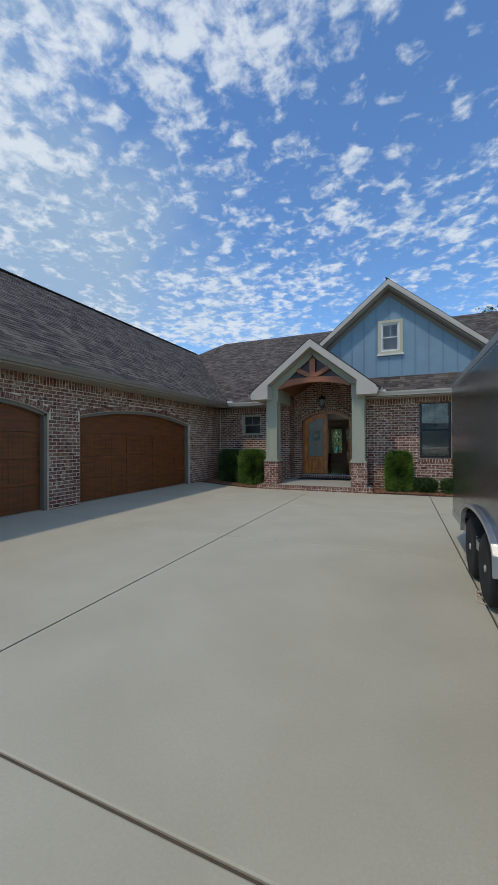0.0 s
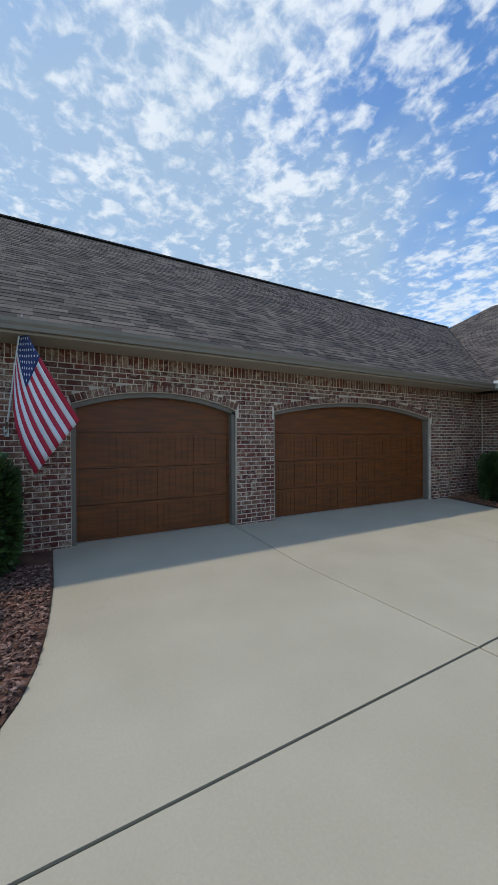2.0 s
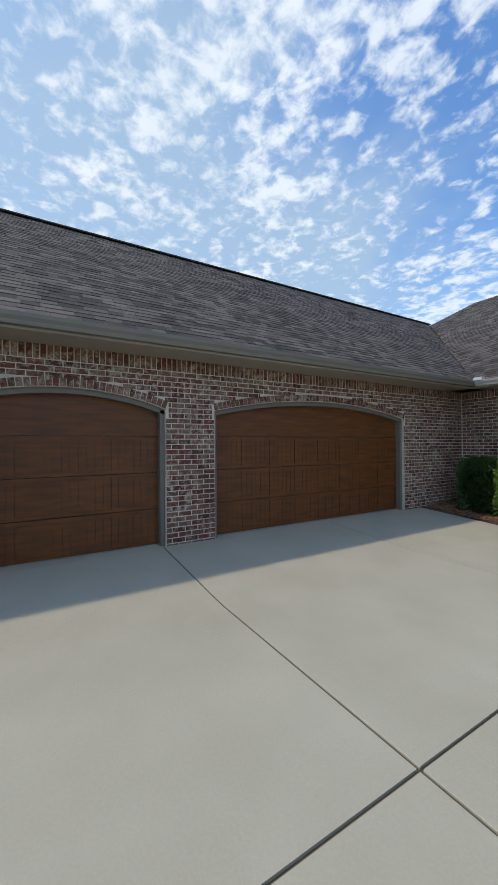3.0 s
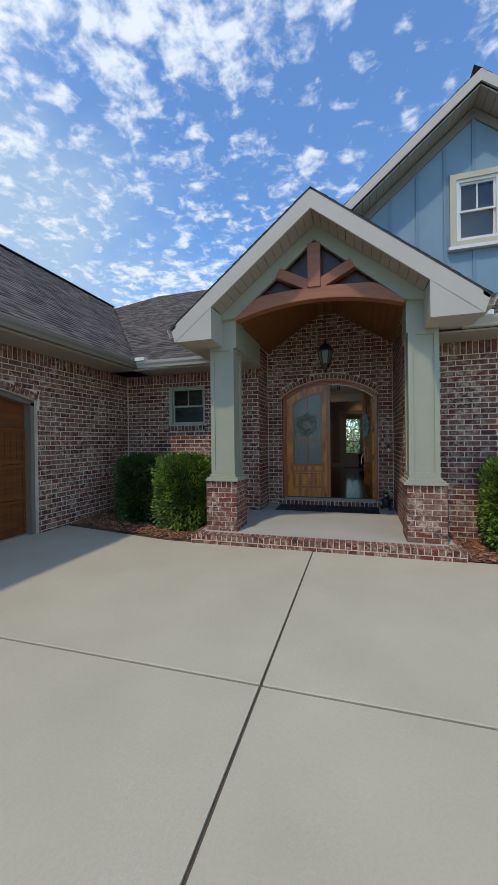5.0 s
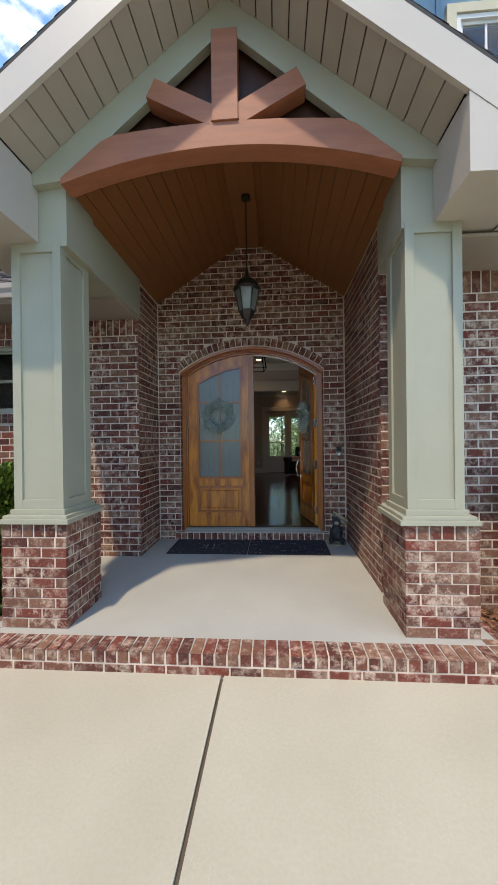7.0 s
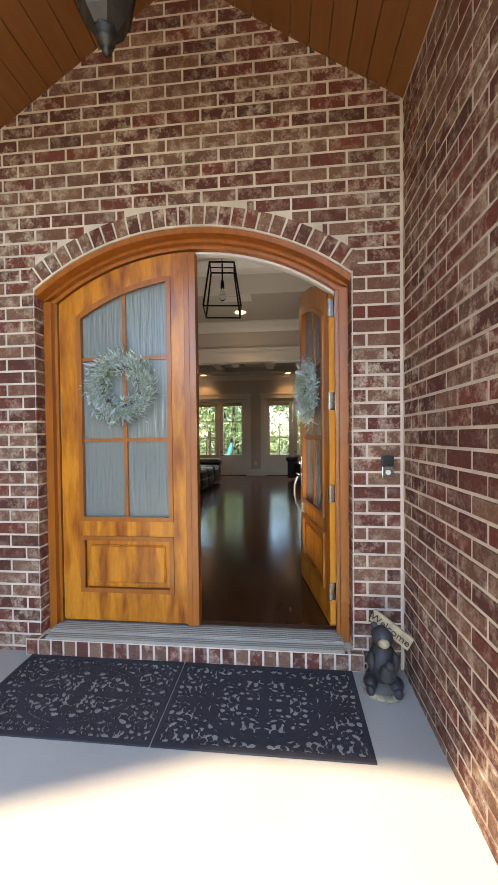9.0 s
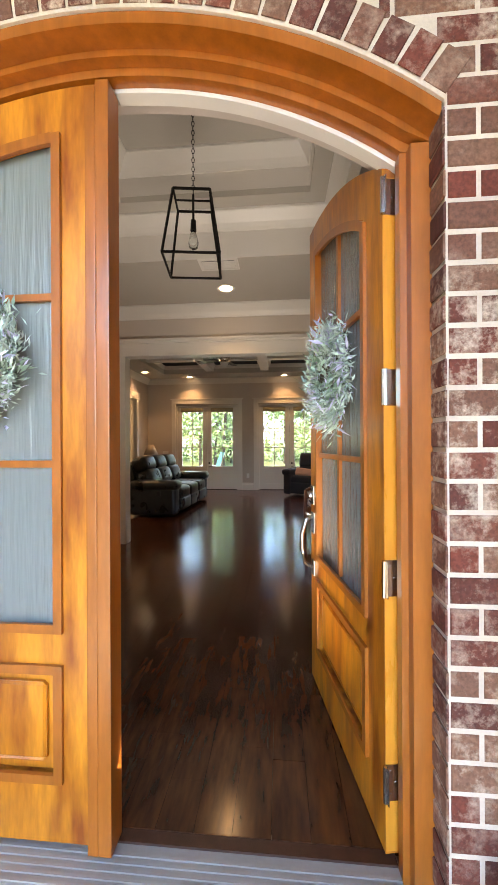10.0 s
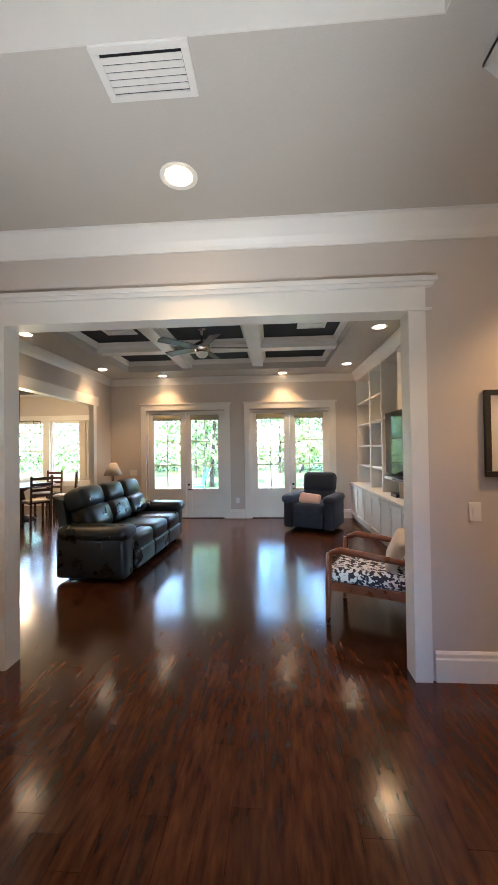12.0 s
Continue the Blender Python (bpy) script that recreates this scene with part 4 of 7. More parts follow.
def garage_door(name, a, b, arch_, panels):
    c, zc, r = arch_
    g = thing(name, "closed dark brown wood-look garage door with carriage panels", "garage door", (GX - 0.2, c, 0.13))
    h = (b - a) / 2 - 0.07
    top = lambda u: zc - 0.13 + math.sqrt(max(0, (r - 0.06) ** 2 - u * u))
    to = lambda u, d, z: Vector((-d, u, z))
    rows_z = [0, 0.56, 1.12, 1.68]
    for i, z in enumerate(rows_z):
        hi = const(z + 0.553) if i < 3 else top
        bm = bmesh.new()
        strip(bm, steps(-h, h, 20), const(z), hi, 0.0, 0.05, to)
        sec = part("section", bm, GARAGE, g)
    bm = bmesh.new()
    w = 2 * h / panels
    for i in range(panels):
        u0, u1 = -h + w * i + 0.05, -h + w * (i + 1) - 0.05
        for z, z2 in ((0.05, 0.51), (0.61, 1.07), (1.17, 1.63)):
            for s in range(5):
                p = u0 + (u1 - u0) * s / 5
                strip(bm, [p + 0.003, p + (u1 - u0) / 5 - 0.003], const(z + 0.03), const(z2 - 0.03), -0.006, 0.0, to)
    part("boards", bm, GARAGE, g)
    bm = bmesh.new()
    for i in range(panels + 1):
        u = -h + w * i
        for z, z2 in ((0.0, 0.553), (0.56, 1.113), (1.12, 1.673)):
            strip(bm, [max(-h, u - 0.045), min(h, u + 0.045)], const(z + 0.002), const(z2 - 0.002), -0.014, 0.0, to)
    for z in (0.0, 0.50, 0.56, 1.06, 1.12, 1.62):
        for i in range(panels):
            u = -h + w * i
            strip(bm, [u + 0.045, u + w - 0.045], const(z + 0.002), const(z + 0.05), -0.014, 0.0, to)
    part("overlay_rails", bm, GARAGE, g)
    bm = bmesh.new()
    strip(bm, [-h - 0.07, -h], const(-0.02), const(2.07), -0.11, 0.0, to)
    strip(bm, [h, h + 0.07], const(-0.02), const(2.07), -0.13, 0.0, to)
    strip(bm, steps(-h - 0.07, h + 0.07, 20), lambda u: top(u) - 0.015, lambda u: zc - 0.13 + math.sqrt(max(0, r * r - u * u)) - 0.003, -0.13, 0.0, to)
    part("door_casing", bm, CASING, g, "taupe painted casing")
    bm = bmesh.new()
    strip(bm, [-h, h], const(-0.02), const(0.012), -0.03, 0.03, to)
    part("weather_seal", bm, STEEL, g, "pale metal bottom strip")
    return g


garage_door("garage_door", *G1, A1, 4)
garage_door("garage_door", *G2, A2, 8)
bm = B((-4.6, GX - 0.0, -8.95, -0.45, -0.05, 0.125))
structure("garage_apron", bm, CONCRETE, "pale concrete strip under the garage doors")
bm = B((GX - 0.28, GX + 0.03, -10.48, -10.34, 0, 3.0))
structure("corner_board", bm, GREY_TRIM, "taupe corner board")
# closing walls of the garage wing and the house
bm = B((-13.2, -4.5, -17.2, -17.0, 0, 3.05), (-13.2, -13.0, -17, 2, 0, 3.05), (-4.5, -4.28, -17.0, -10.48, 0, 3.05), (-13.2, -4.3, 2.0, 2.2, 0, 3.05))
structure("wall_garage_closing", bm, MORTAR, "plain outer walls of the garage wing")


# ---- windows ----
def sash_window(name, label, x0, x1, z0, z1, y, frame_mat, behind=True, wf=0.045, muntin=False, blind=None):
    w = thing(name, label, "window", ((x0 + x1) / 2, y, z0))
    w["kind"] = "structure"
    a, h = (x1 - x0) / 2, z1 - z0
    bm = B((-a, -a + wf, 0, 0.09, 0, h), (a - wf, a, 0, 0.09, 0, h), (-a + wf, a - wf, 0, 0.09, 0, wf), (-a + wf, a - wf, 0, 0.09, h - wf, h))
    part("window_frame", bm, frame_mat, w, bevel=0.003)
    m = h * 0.5
    for nm, lo, hi, d in (("upper_sash", m - 0.02, h - wf, 0.03), ("lower_sash", wf, m + 0.02, 0.055)):
        s = 0.03
        bm = B((-a + wf, -a + wf + s, d, d + 0.025, lo, hi), (a - wf - s, a - wf, d, d + 0.025, lo, hi),
               (-a + wf + s, a - wf - s, d, d + 0.025, lo, lo + s), (-a + wf + s, a - wf - s, d, d + 0.025, hi - s, hi))
        if nm == "upper_sash" or muntin:
            box(bm, -0.009, 0.009, d + 0.004, d + 0.02, lo + s, hi - s)
        sash = part(nm, bm, frame_mat, w)
        p = part("pane", B((-a + wf + s, a - wf - s, d + 0.010, d + 0.014, lo + s, hi - s)), GLASS, sash, "clear glass pane")
        p.visible_shadow = False
    if blind:
        bm = bmesh.new()
        z = h - wf - 0.03
        while z > wf + 0.05:
            box(bm, -a + wf, a - wf, 0.11, 0.135, z, z + 0.003)
            z -= 0.03
        part("blind_slats", bm, blind, w, "closed horizontal blind slats")
    return w


sash_window("window_small", "small white-framed sash window in the brick wall, dark inside", SW[0], SW[1], SW[2], SW[3], 1.92, GREEN_TRIM)
sash_window("window_tall", "tall dark-framed sash window in the brick wall with pale blinds", EW[0], EW[1], EW[2], EW[3], 1.03, BLACKPLASTIC, blind=WHITE)
# Added sheets that give these two windows their dim interiors.
structure("dark_room_sheet", B((-3.6, -2.0, 2.4, 2.42, 1.4, 3.0)), DARKROOM, "dark sheet standing in for the blind and dim room behind the small window")
structure("dark_room_sheet", B((2.9, 4.5, 1.6, 1.62, 0.6, 3.0)), DARKROOM, "dark sheet standing in for the dim room behind the tall window")

# ---- blue gable ----
GY, GPX, GPZ, GS = 1.30, 2.37, 6.91, 0.83
under = lambda u: GPZ - 0.26 - GS * abs(u - GPX)
BW = (2.03, 2.80, 4.53, 5.66)
bm = bmesh.new()
strip(bm, steps(0.15, BW[0], 8), lambda u: max(3.5, 4.86 - 0.80 * abs(u - 0.03)), under, 0, 0.2, FRONT(GY))
strip(bm, steps(BW[1], 5.6, 8), const(3.5), under, 0, 0.2, FRONT(GY))
strip(bm, [BW[0], GPX, BW[1]], const(BW[3]), under, 0, 0.2, FRONT(GY))
strip(bm, [BW[0], BW[1]], const(3.5), const(BW[2]), 0, 0.2, FRONT(GY))
wall_gable = structure("wall_gable", bm, BLUE, "slate blue board and batten gable wall")
bm = bmesh.new()
u = 0.36
while u < 5.5:
    if BW[0] - 0.05 < u < BW[1] + 0.05:
        strip(bm, [u - 0.025, u + 0.025], const(3.6), const(BW[2] - 0.06), -0.02, 0, FRONT(GY))
        strip(bm, [u - 0.025, u + 0.025], const(BW[3] + 0.02), under, -0.02, 0, FRONT(GY))
    else:
        strip(bm, [u - 0.025, u + 0.025], lambda v: max(3.6, 4.86 - 0.80 * abs(v - 0.03)), under, -0.02, 0, FRONT(GY))
    u += 0.402
part("battens", bm, BLUE2, wall_gable, "blue vertical battens", kind="stuff")
bw = sash_window("gable_window", "small white sash window with a wide cream surround in a blue gable", BW[0] + 0.09, BW[1] - 0.09, BW[2] + 0.09, BW[3] - 0.09, GY - 0.03, WHITE)
a, hh = (BW[1] - BW[0]) / 2, BW[3] - BW[2]
part("surround", B((-a, -a + 0.09, -0.02, 0.03, -0.09, hh - 0.09), (a - 0.09, a, -0.02, 0.03, -0.09, hh - 0.09), (-a + 0.09, a - 0.09, -0.02, 0.03, hh - 0.18, hh - 0.09),
                   (-a + 0.09, a - 0.09, -0.02, 0.03, -0.09, 0.0)), BEIGE_TRIM, bw, "cream painted surround", bevel=0.003)
part("window_sill", B((-a - 0.03, a + 0.03, -0.06, 0.03, -0.14, -0.09)), WHITE, bw)
# Pale sheet that lightens the panes, standing in for their sky reflections.
structure("gable_pane_backing", B((1.5, 3.3, 1.9, 1.92, 4.3, 5.8)), WALLP, "pale sheet added behind the gable panes in place of reflections")
bm = bmesh.new()
for s in (-1, 1):
    e = 2.2 if s < 0 else 3.15
    strip(bm, [GPX, GPX + s * e] if s > 0 else [GPX - e, GPX], lambda u: GPZ - 0.42 - GS * abs(u - GPX), lambda u: GPZ - 0.26 - GS * abs(u - GPX), -0.03, 0, FRONT(GY))
structure("gable_frieze", bm, GREY_TRIM, "taupe board under the gable eaves")
bm = bmesh.new()
strip(bm, [GPX - 2.25, GPX, GPX + 3.2], lambda u: GPZ - 0.19 - GS * abs(u - GPX), lambda u: GPZ - 0.02 - GS * abs(u - GPX), -0.03, 0, FRONT(0.93))
structure("gable_fascia", bm, FASCIA, "pale painted fascia boards of the gable")


def soffit(name, x0, z0, x1, z1, y0, y1, board=0.14, label="boarded soffit", across=True):
    """Boards under a sloping overhang, from (x0, z0) to (x1, z1)."""
    s = structure(name, poly(bmesh.new(), [(x0, z0 + 0.02), (x1, z1 + 0.02), (x1, z1 + 0.03), (x0, z0 + 0.03)], y0, y1), DARKWOOD, label)
    n = max(1, round(math.hypot(x1 - x0, z1 - z0) / board))
    for i in range(n):
        bm = bmesh.new()
        a, b = (i + 0.035) / n, (i + 0.965) / n
        pts = [(x0 + (x1 - x0) * a, z0 + (z1 - z0) * a), (x0 + (x1 - x0) * b, z0 + (z1 - z0) * b)]
        poly(bm, [pts[0], pts[1], (pts[1][0], pts[1][1] + 0.02), (pts[0][0], pts[0][1] + 0.02)], y0, y1)
        part("board", bm, SOFFIT, s)
    return s


soffit("gable_soffit", GPX, GPZ - 0.24, GPX + 3.2, GPZ - 0.24 - GS * 3.2, 0.93, GY)
soffit("gable_soffit", GPX, GPZ - 0.24, GPX - 2.2, GPZ - 0.24 - GS * 2.2, 0.93, GY)

# ---- roofs ----
EZ = 3.17
KG = math.hypot(1, 0.75)
# garage roof: eave along y at x = -3.65
GE, GYA, GYB = -3.65, -17.3, 1.24
LG = 5.05 * KG
roof_plane("roof_garage", (GE, GYA, EZ), (0, 1, 0), (-1 / KG, 0, 0.75 / KG), GYB - GYA, LG, right=lambda h: GYB - GYA + (h / KG) * 1.223,
           pieces=260, label="weathered grey-brown architectural shingle roof of the garage wing", near=(-4, -8.5, 3))
bm = bmesh.new()
poly(bm, [(-8.70, 6.93), (-13.9, 3.05), (-13.9, 2.95), (-8.70, 6.80)], GYA, 7.0)
structure("roof_garage_back", bm, ROOF_EDGE, "rear slope of the garage roof")
tube_b = beam(bmesh.new(), (-8.70, GYA, 6.965), (-8.70, 7.35, 6.965), 0.20, 0.03)
structure("ridge_cap", tube_b, SHINGLE_J, "dark ridge cap")
# main roof
MS = 0.61
km = math.hypot(1, MS)
LM = 7.7 * km


def main_left(h):
    y = h / km
    if y < 6.18:
        return -y * (5.05 / 6.18)
    return -5.05 + (y - 6.18) * (1.05 / 1.52)


LOW = 2.9 * km
roof_plane("roof_main", (GE, 1.24, EZ - 0.02), (1, 0, 0), (0, 1 / km, MS / km), 16.0, LOW, left=main_left, right=lambda h: 2.25,
           pieces=0, label="weathered grey-brown shingle roof over the house", near=(-3, 1, 3))
roof_plane("roof_main_upper", (GE, 1.24 + 2.9, EZ - 0.02 + 2.9 * MS), (1, 0, 0), (0, 1 / km, MS / km), 16.0, LM - LOW, left=lambda h: main_left(h + LOW),
           pieces=0, label="weathered grey-brown shingle roof over the house", near=(-3, 1, 3))
bm = bmesh.new()
poly(bm, [(8.94, 7.84), (12.1, 3.3), (12.1, 3.2), (8.94, 7.7)], -7.6, 12.3, "yz")
structure("roof_main_back", bm, ROOF_EDGE, "rear slope of the main roof")
bm = bmesh.new()
tri = [(-7.65, 8.94, 7.84), (-8.70, 7.42, 6.93), (-13.0, 9.0, 3.4), (-13.0, 13.0, 3.3)]
vs = [bm.verts.new(p) for p in tri]
bm.faces.new(vs)
structure("roof_hip", bm, ROOF_EDGE, "hipped end of the main roof")
# porch roof
PPX, PPZ, PS = 0.03, 4.96, 0.80
kp = math.hypot(1, PS)
LP = 2.12 * kp
for s, nm in ((-1, "roof_porch_west"), (1, "roof_porch_east")):
    e = (PPX + s * 2.12, -0.18, PPZ - PS * 2.12)
    roof_plane(nm, e, (0, 1, 0), (-s / kp, 0, PS / kp), 4.0, LP, right=lambda h, s=s: (1.55 if s < 0 else 1.3) + 2.8 * h / LP, pieces=0,
               label="shingled slope of the porch gable", near=(0, -1, 4))
# gable roof
kg = math.hypot(1, GS)
for s, nm, half in ((-1, "roof_gable_west", 2.30), (1, "roof_gable_east", 3.22)):
    e = (GPX + s * half, 0.92, GPZ - GS * half)
    roof_plane(nm, e, (0, 1, 0), (-s / kg, 0, GS / kg), 6, half * kg, right=lambda h, s=s, half=half: 6.2 if s < 0 else 3.5 + 3.0 * h / (half * kg), pieces=0,
               label="shingled slope of the tall gable", near=(2, -1, 5))
# skirt roof between the east wall and the gable
ks = math.hypot(1, 0.68)
roof_plane("roof_skirt", (1.75, 0.42, EZ + 0.0), (1, 0, 0), (0, 1 / ks, 0.68 / ks), 6.5, 0.92 * ks, pieces=0, label="narrow shingled skirt roof under the gable", near=(2, -1, 3))


def gutter(name, p, q, out):
    """A white-brown box gutter from p to q; out: the side away from the wall."""
    p, q, out = Vector(p), Vector(q), Vector(out)
    bm = bmesh.new()
    prof = [(0, 0), (0, 0.13), (0.006, 0.13), (0.006, 0.01), (0.075, 0.01), (0.085, 0.05), (0.11, 0.09), (0.115, 0.13), (0.125, 0.13), (0.118, 0.085), (0.095, 0.045), (0.085, 0.0)]
    rows = [[bm.verts.new(e + out * a + Vector((0, 0, b))) for a, b in prof] for e in (p, q)]
    n = len(prof)
    for i in range(n):
        bm.faces.new((rows[0][i], rows[0][(i + 1) % n], rows[1][(i + 1) % n], rows[1][i]))
    bm.faces.new(rows[0][::-1])
    bm.faces.new(rows[1])
    return structure(name, bm, GREY_TRIM if "garage" in name else FASCIA, "painted metal rain gutter")


gutter("gutter_garage", (GE - 0.02, -17.2, 3.02), (GE - 0.02, 1.36, 3.02), (1, 0, 0))
gutter("gutter_west", (GE + 0.09, 1.26, 3.02), (-1.95, 1.26, 3.02), (0, -1, 0))
gutter("gutter_east", (1.95, 0.42, 3.03), (8.4, 0.42, 3.03), (0, -1, 0))
bm = B((GX, GE - 0.02, -17.2, 1.86, 2.99, 3.02), (GX, -1.25, 1.26, 1.86, 2.99, 3.018), (1.67, 8.4, 0.42, 0.97, 2.995, 3.02), (1.28, 8.4, 0.97, 1.3, 3.0, 3.02))
structure("eave_soffit", bm, SOFFIT, "taupe boarded underside of the eaves")
structure("eave_flashing", B((-3.56, -3.36, 1.10, 1.24, 3.15, 3.215), (2.02, 2.30, 0.27, 0.40, 3.155, 3.215)), WHITEPLASTIC, "white gutter splash guards")

# ---- porch gable front, truss and vault ----
bm = bmesh.new()
FY = -0.15
strip(bm, [-1.99, 0.03, 2.05], lambda u: PPZ - 0.285 - PS * abs(u - PPX) * 1.0, lambda u: PPZ - 0.035 - PS * abs(u - PPX), -0.035, 0, FRONT(FY))
structure("porch_fascia", bm, FASCIA, "pale painted fascia boards of the porch gable")
for s in (-1, 1):
    bm = bmesh.new()
    x0, x1, x2 = PPX + s * 1.45, PPX + s * 2.04, PPX + s * 2.10
    poly(bm, [(x0, 3.05), (x1, 3.05), (x2, 3.24), (x1, 3.30), (x0, 3.51)], FY - 0.03, FY + 0.02)
    box(bm, min(x0, x0 + s * 0.02), max(x0, x0 + s * 0.02), FY + 0.02, 0.30, 3.07, 3.52)
    box(bm, min(x0, x1), max(x0, x1), FY + 0.02, 1.25, 3.05, 3.07)
    structure("porch_return", bm, FASCIA, "boxed pale return of the porch eave")
    gutter("gutter_porch", (PPX + s * 2.06, FY, 3.13), (PPX + s * 2.06, 1.25 if s < 0 else 0.42, 3.13), (s, 0, 0))
    bmv = bmesh.new()
    poly(bmv, [(PPX + s * 1.23, 3.50), (PPX + s * 1.63, 3.50), (PPX + s * 1.63, 3.02), (PPX + s * 1.23, 3.02)], 0.305, 0.715)
    structure("porch_post_head", bmv, GREEN_TRIM, "sage green boxed post head")
soffit("porch_soffit", PPX, PPZ - 0.27, PPX + 1.45, PPZ - 0.27 - PS * 1.45, FY + 0.01, 0.235, 0.145)
soffit("porch_soffit", PPX, PPZ - 0.27, PPX - 1.45, PPZ - 0.27 - PS * 1.45, FY + 0.01, 0.235, 0.145)
bm = bmesh.new()
strip(bm, [PPX - 1.63, PPX - 1.2, PPX, PPX + 1.2, PPX + 1.63], lambda u: max(4.465 - 0.835 * abs(u - PPX), 3.42), lambda u: PPZ - 0.25 - PS * abs(u - PPX) + 0.02, 0, 0.07, FRONT(0.235))
structure("porch_frieze", bm, GREEN_TRIM, "sage green boards framing the porch gable opening")
bm = bmesh.new()
for s in (-1, 1):
    x = PPX + s * 1.25
    box(bm, min(x, x + s * 0.36), max(x, x + s * 0.36), 0.715, 0.97 if s > 0 else 1.86, 3.02, 3.46)
structure("porch_beam", bm, GREEN_TRIM, "sage green side beams of the porch")

# Dark sheet in place of the deep shade between truss and vault.
bm = bmesh.new()
strip(bm, steps(-1.12, 1.12, 24), lambda u: 3.64 - 0.135 * u * u, lambda u: max(3.66 - 0.135 * u * u, 4.52 - 0.835 * abs(u)), 0, 0.02, lambda u, d, z: Vector((PPX + u, 0.345 + d, z)))
structure("gable_shade_sheet", bm, DARKWOOD, "dark brown sheet standing in for the shade behind the gable truss")
truss = thing("porch_truss", "reddish stained timber truss with a curved collar in the porch gable", "roof truss", (PPX, 0.24, 3.4))
bm = bmesh.new()
strip(bm, steps(-1.20, 1.20, 24), lambda u: 0.19 - 0.135 * u * u, lambda u: min(0.36 - 0.06 * u * u, 1.0 - 0.8 * abs(u)), -0.06, 0.10, lambda u, d, z: Vector((u, d, z)))
part("collar_beam", bm, TRUSS, truss, "curved stained beam", bevel=0.004)
bm = B((-0.09, 0.09, -0.075, 0.10, 0.36, 0.99))
part("king_post", bm, TRUSS, truss)
for s in (-1, 1):
    bm = beam(bmesh.new(), (s * 0.08, 0.01, 0.40), (s * 0.53, 0.01, 0.635), 0.14, 0.14)
    part("strut", bm, TRUSS, truss)

for s in (-1, 1):
    bm = bmesh.new()
    n = 12
    for i in range(n):
        a, b = (i + 0.02) / n, (i + 0.98) / n
        x0, z0, x1, z1 = 0.0, 4.27, s * 1.27, 3.44
        pts = [(PPX + x0 + (x1 - x0) * a, z0 + (z1 - z0) * a), (PPX + x0 + (x1 - x0) * b, z0 + (z1 - z0) * b)]
        poly(bm, [pts[0], pts[1], (pts[1][0], pts[1][1] + 0.03), (pts[0][0], pts[0][1] + 0.03)], 0.368, W + 0.01)
    poly(bm, [(PPX, 4.31), (PPX + s * 1.3, 3.46), (PPX + s * 1.3, 3.50), (PPX, 4.35)], 0.368, W + 0.01)
    structure("ceiling_porch", bm, VAULT, "brown stained tongue and groove porch vault")

# ---- entrance doors ----
FZ = 0.34
door_y = 2.73
LW, LT = 0.875, 0.045
leaf_arc = lambda r: (lambda u: 0.86 + math.sqrt(max(0, r * r - (0.89 - u) ** 2)))
LOC = lambda u, d, z: Vector((u, d, z))

bm = bmesh.new()
for y0, y1, a, b, r0 in ((W + 0.085, W + 0.12, D0 + 0.004, 0.055, 1.545), (W + 0.12, W + 0.16, D0 + 0.004, 0.075, 1.520)):
    for s, e in ((D0 + 0.004, D0 + 0.004 + b), (D1 - 0.004 - b, D1 - 0.004)):
        box(bm, s, e, y0, y1, SILL, 2.44)
    strip(bm, steps(D0 + 0.004, D1 - 0.004, 28), lambda u: max(2.44, DZC + math.sqrt(max(0, r0 * r0 - (u - DC) ** 2))) if abs(u - DC) < r0 else 2.44,
          lambda u: DZC + math.sqrt(max(0, 1.598 ** 2 - (u - DC) ** 2)), y0, y1, LOC)
strip(bm, steps(D0 + 0.004, D1 - 0.004, 28), lambda u: DZC + math.sqrt(max(0, 1.565 ** 2 - (u - DC) ** 2)),
      lambda u: DZC + math.sqrt(max(0, 1.598 ** 2 - (u - DC) ** 2)), W + 0.018, W + 0.085, LOC)
frame_ = structure("door_frame", bm, MOULD, "arched orange-brown stained door frame")
bm = bmesh.new()
strip(bm, steps(0.06, D1 - 0.07, 16), lambda u: DZC + math.sqrt(max(0, 1.506 ** 2 - (u - DC) ** 2)), lambda u: DZC + math.sqrt(max(0, 1.525 ** 2 - (u - DC) ** 2)), W + 0.16, W + 0.205, LOC)
part("white_head", bm, WHITE, frame_, "white painted head of the frame")
bm = B((D0 + 0.05, D1 - 0.05, W + 0.03, W + 0.16, SILL, SILL + 0.030), (D0 + 0.055, D1 - 0.055, W - 0.032, W + 0.03, SILL + 0.001, SILL + 0.012))
threshold = structure("door_threshold", bm, THRESH, "ribbed grey metal threshold")
for i in range(8):
    y_, z_ = (W - 0.03 + i * 0.02, SILL + 0.012) if i < 3 else (W + 0.036 + (i - 3) * 0.022, SILL + 0.030)
    part("rib", B((D0 + 0.06, D1 - 0.06, y_, y_ + 0.009, z_ - 0.002, z_ + 0.005)), THRESH, threshold)


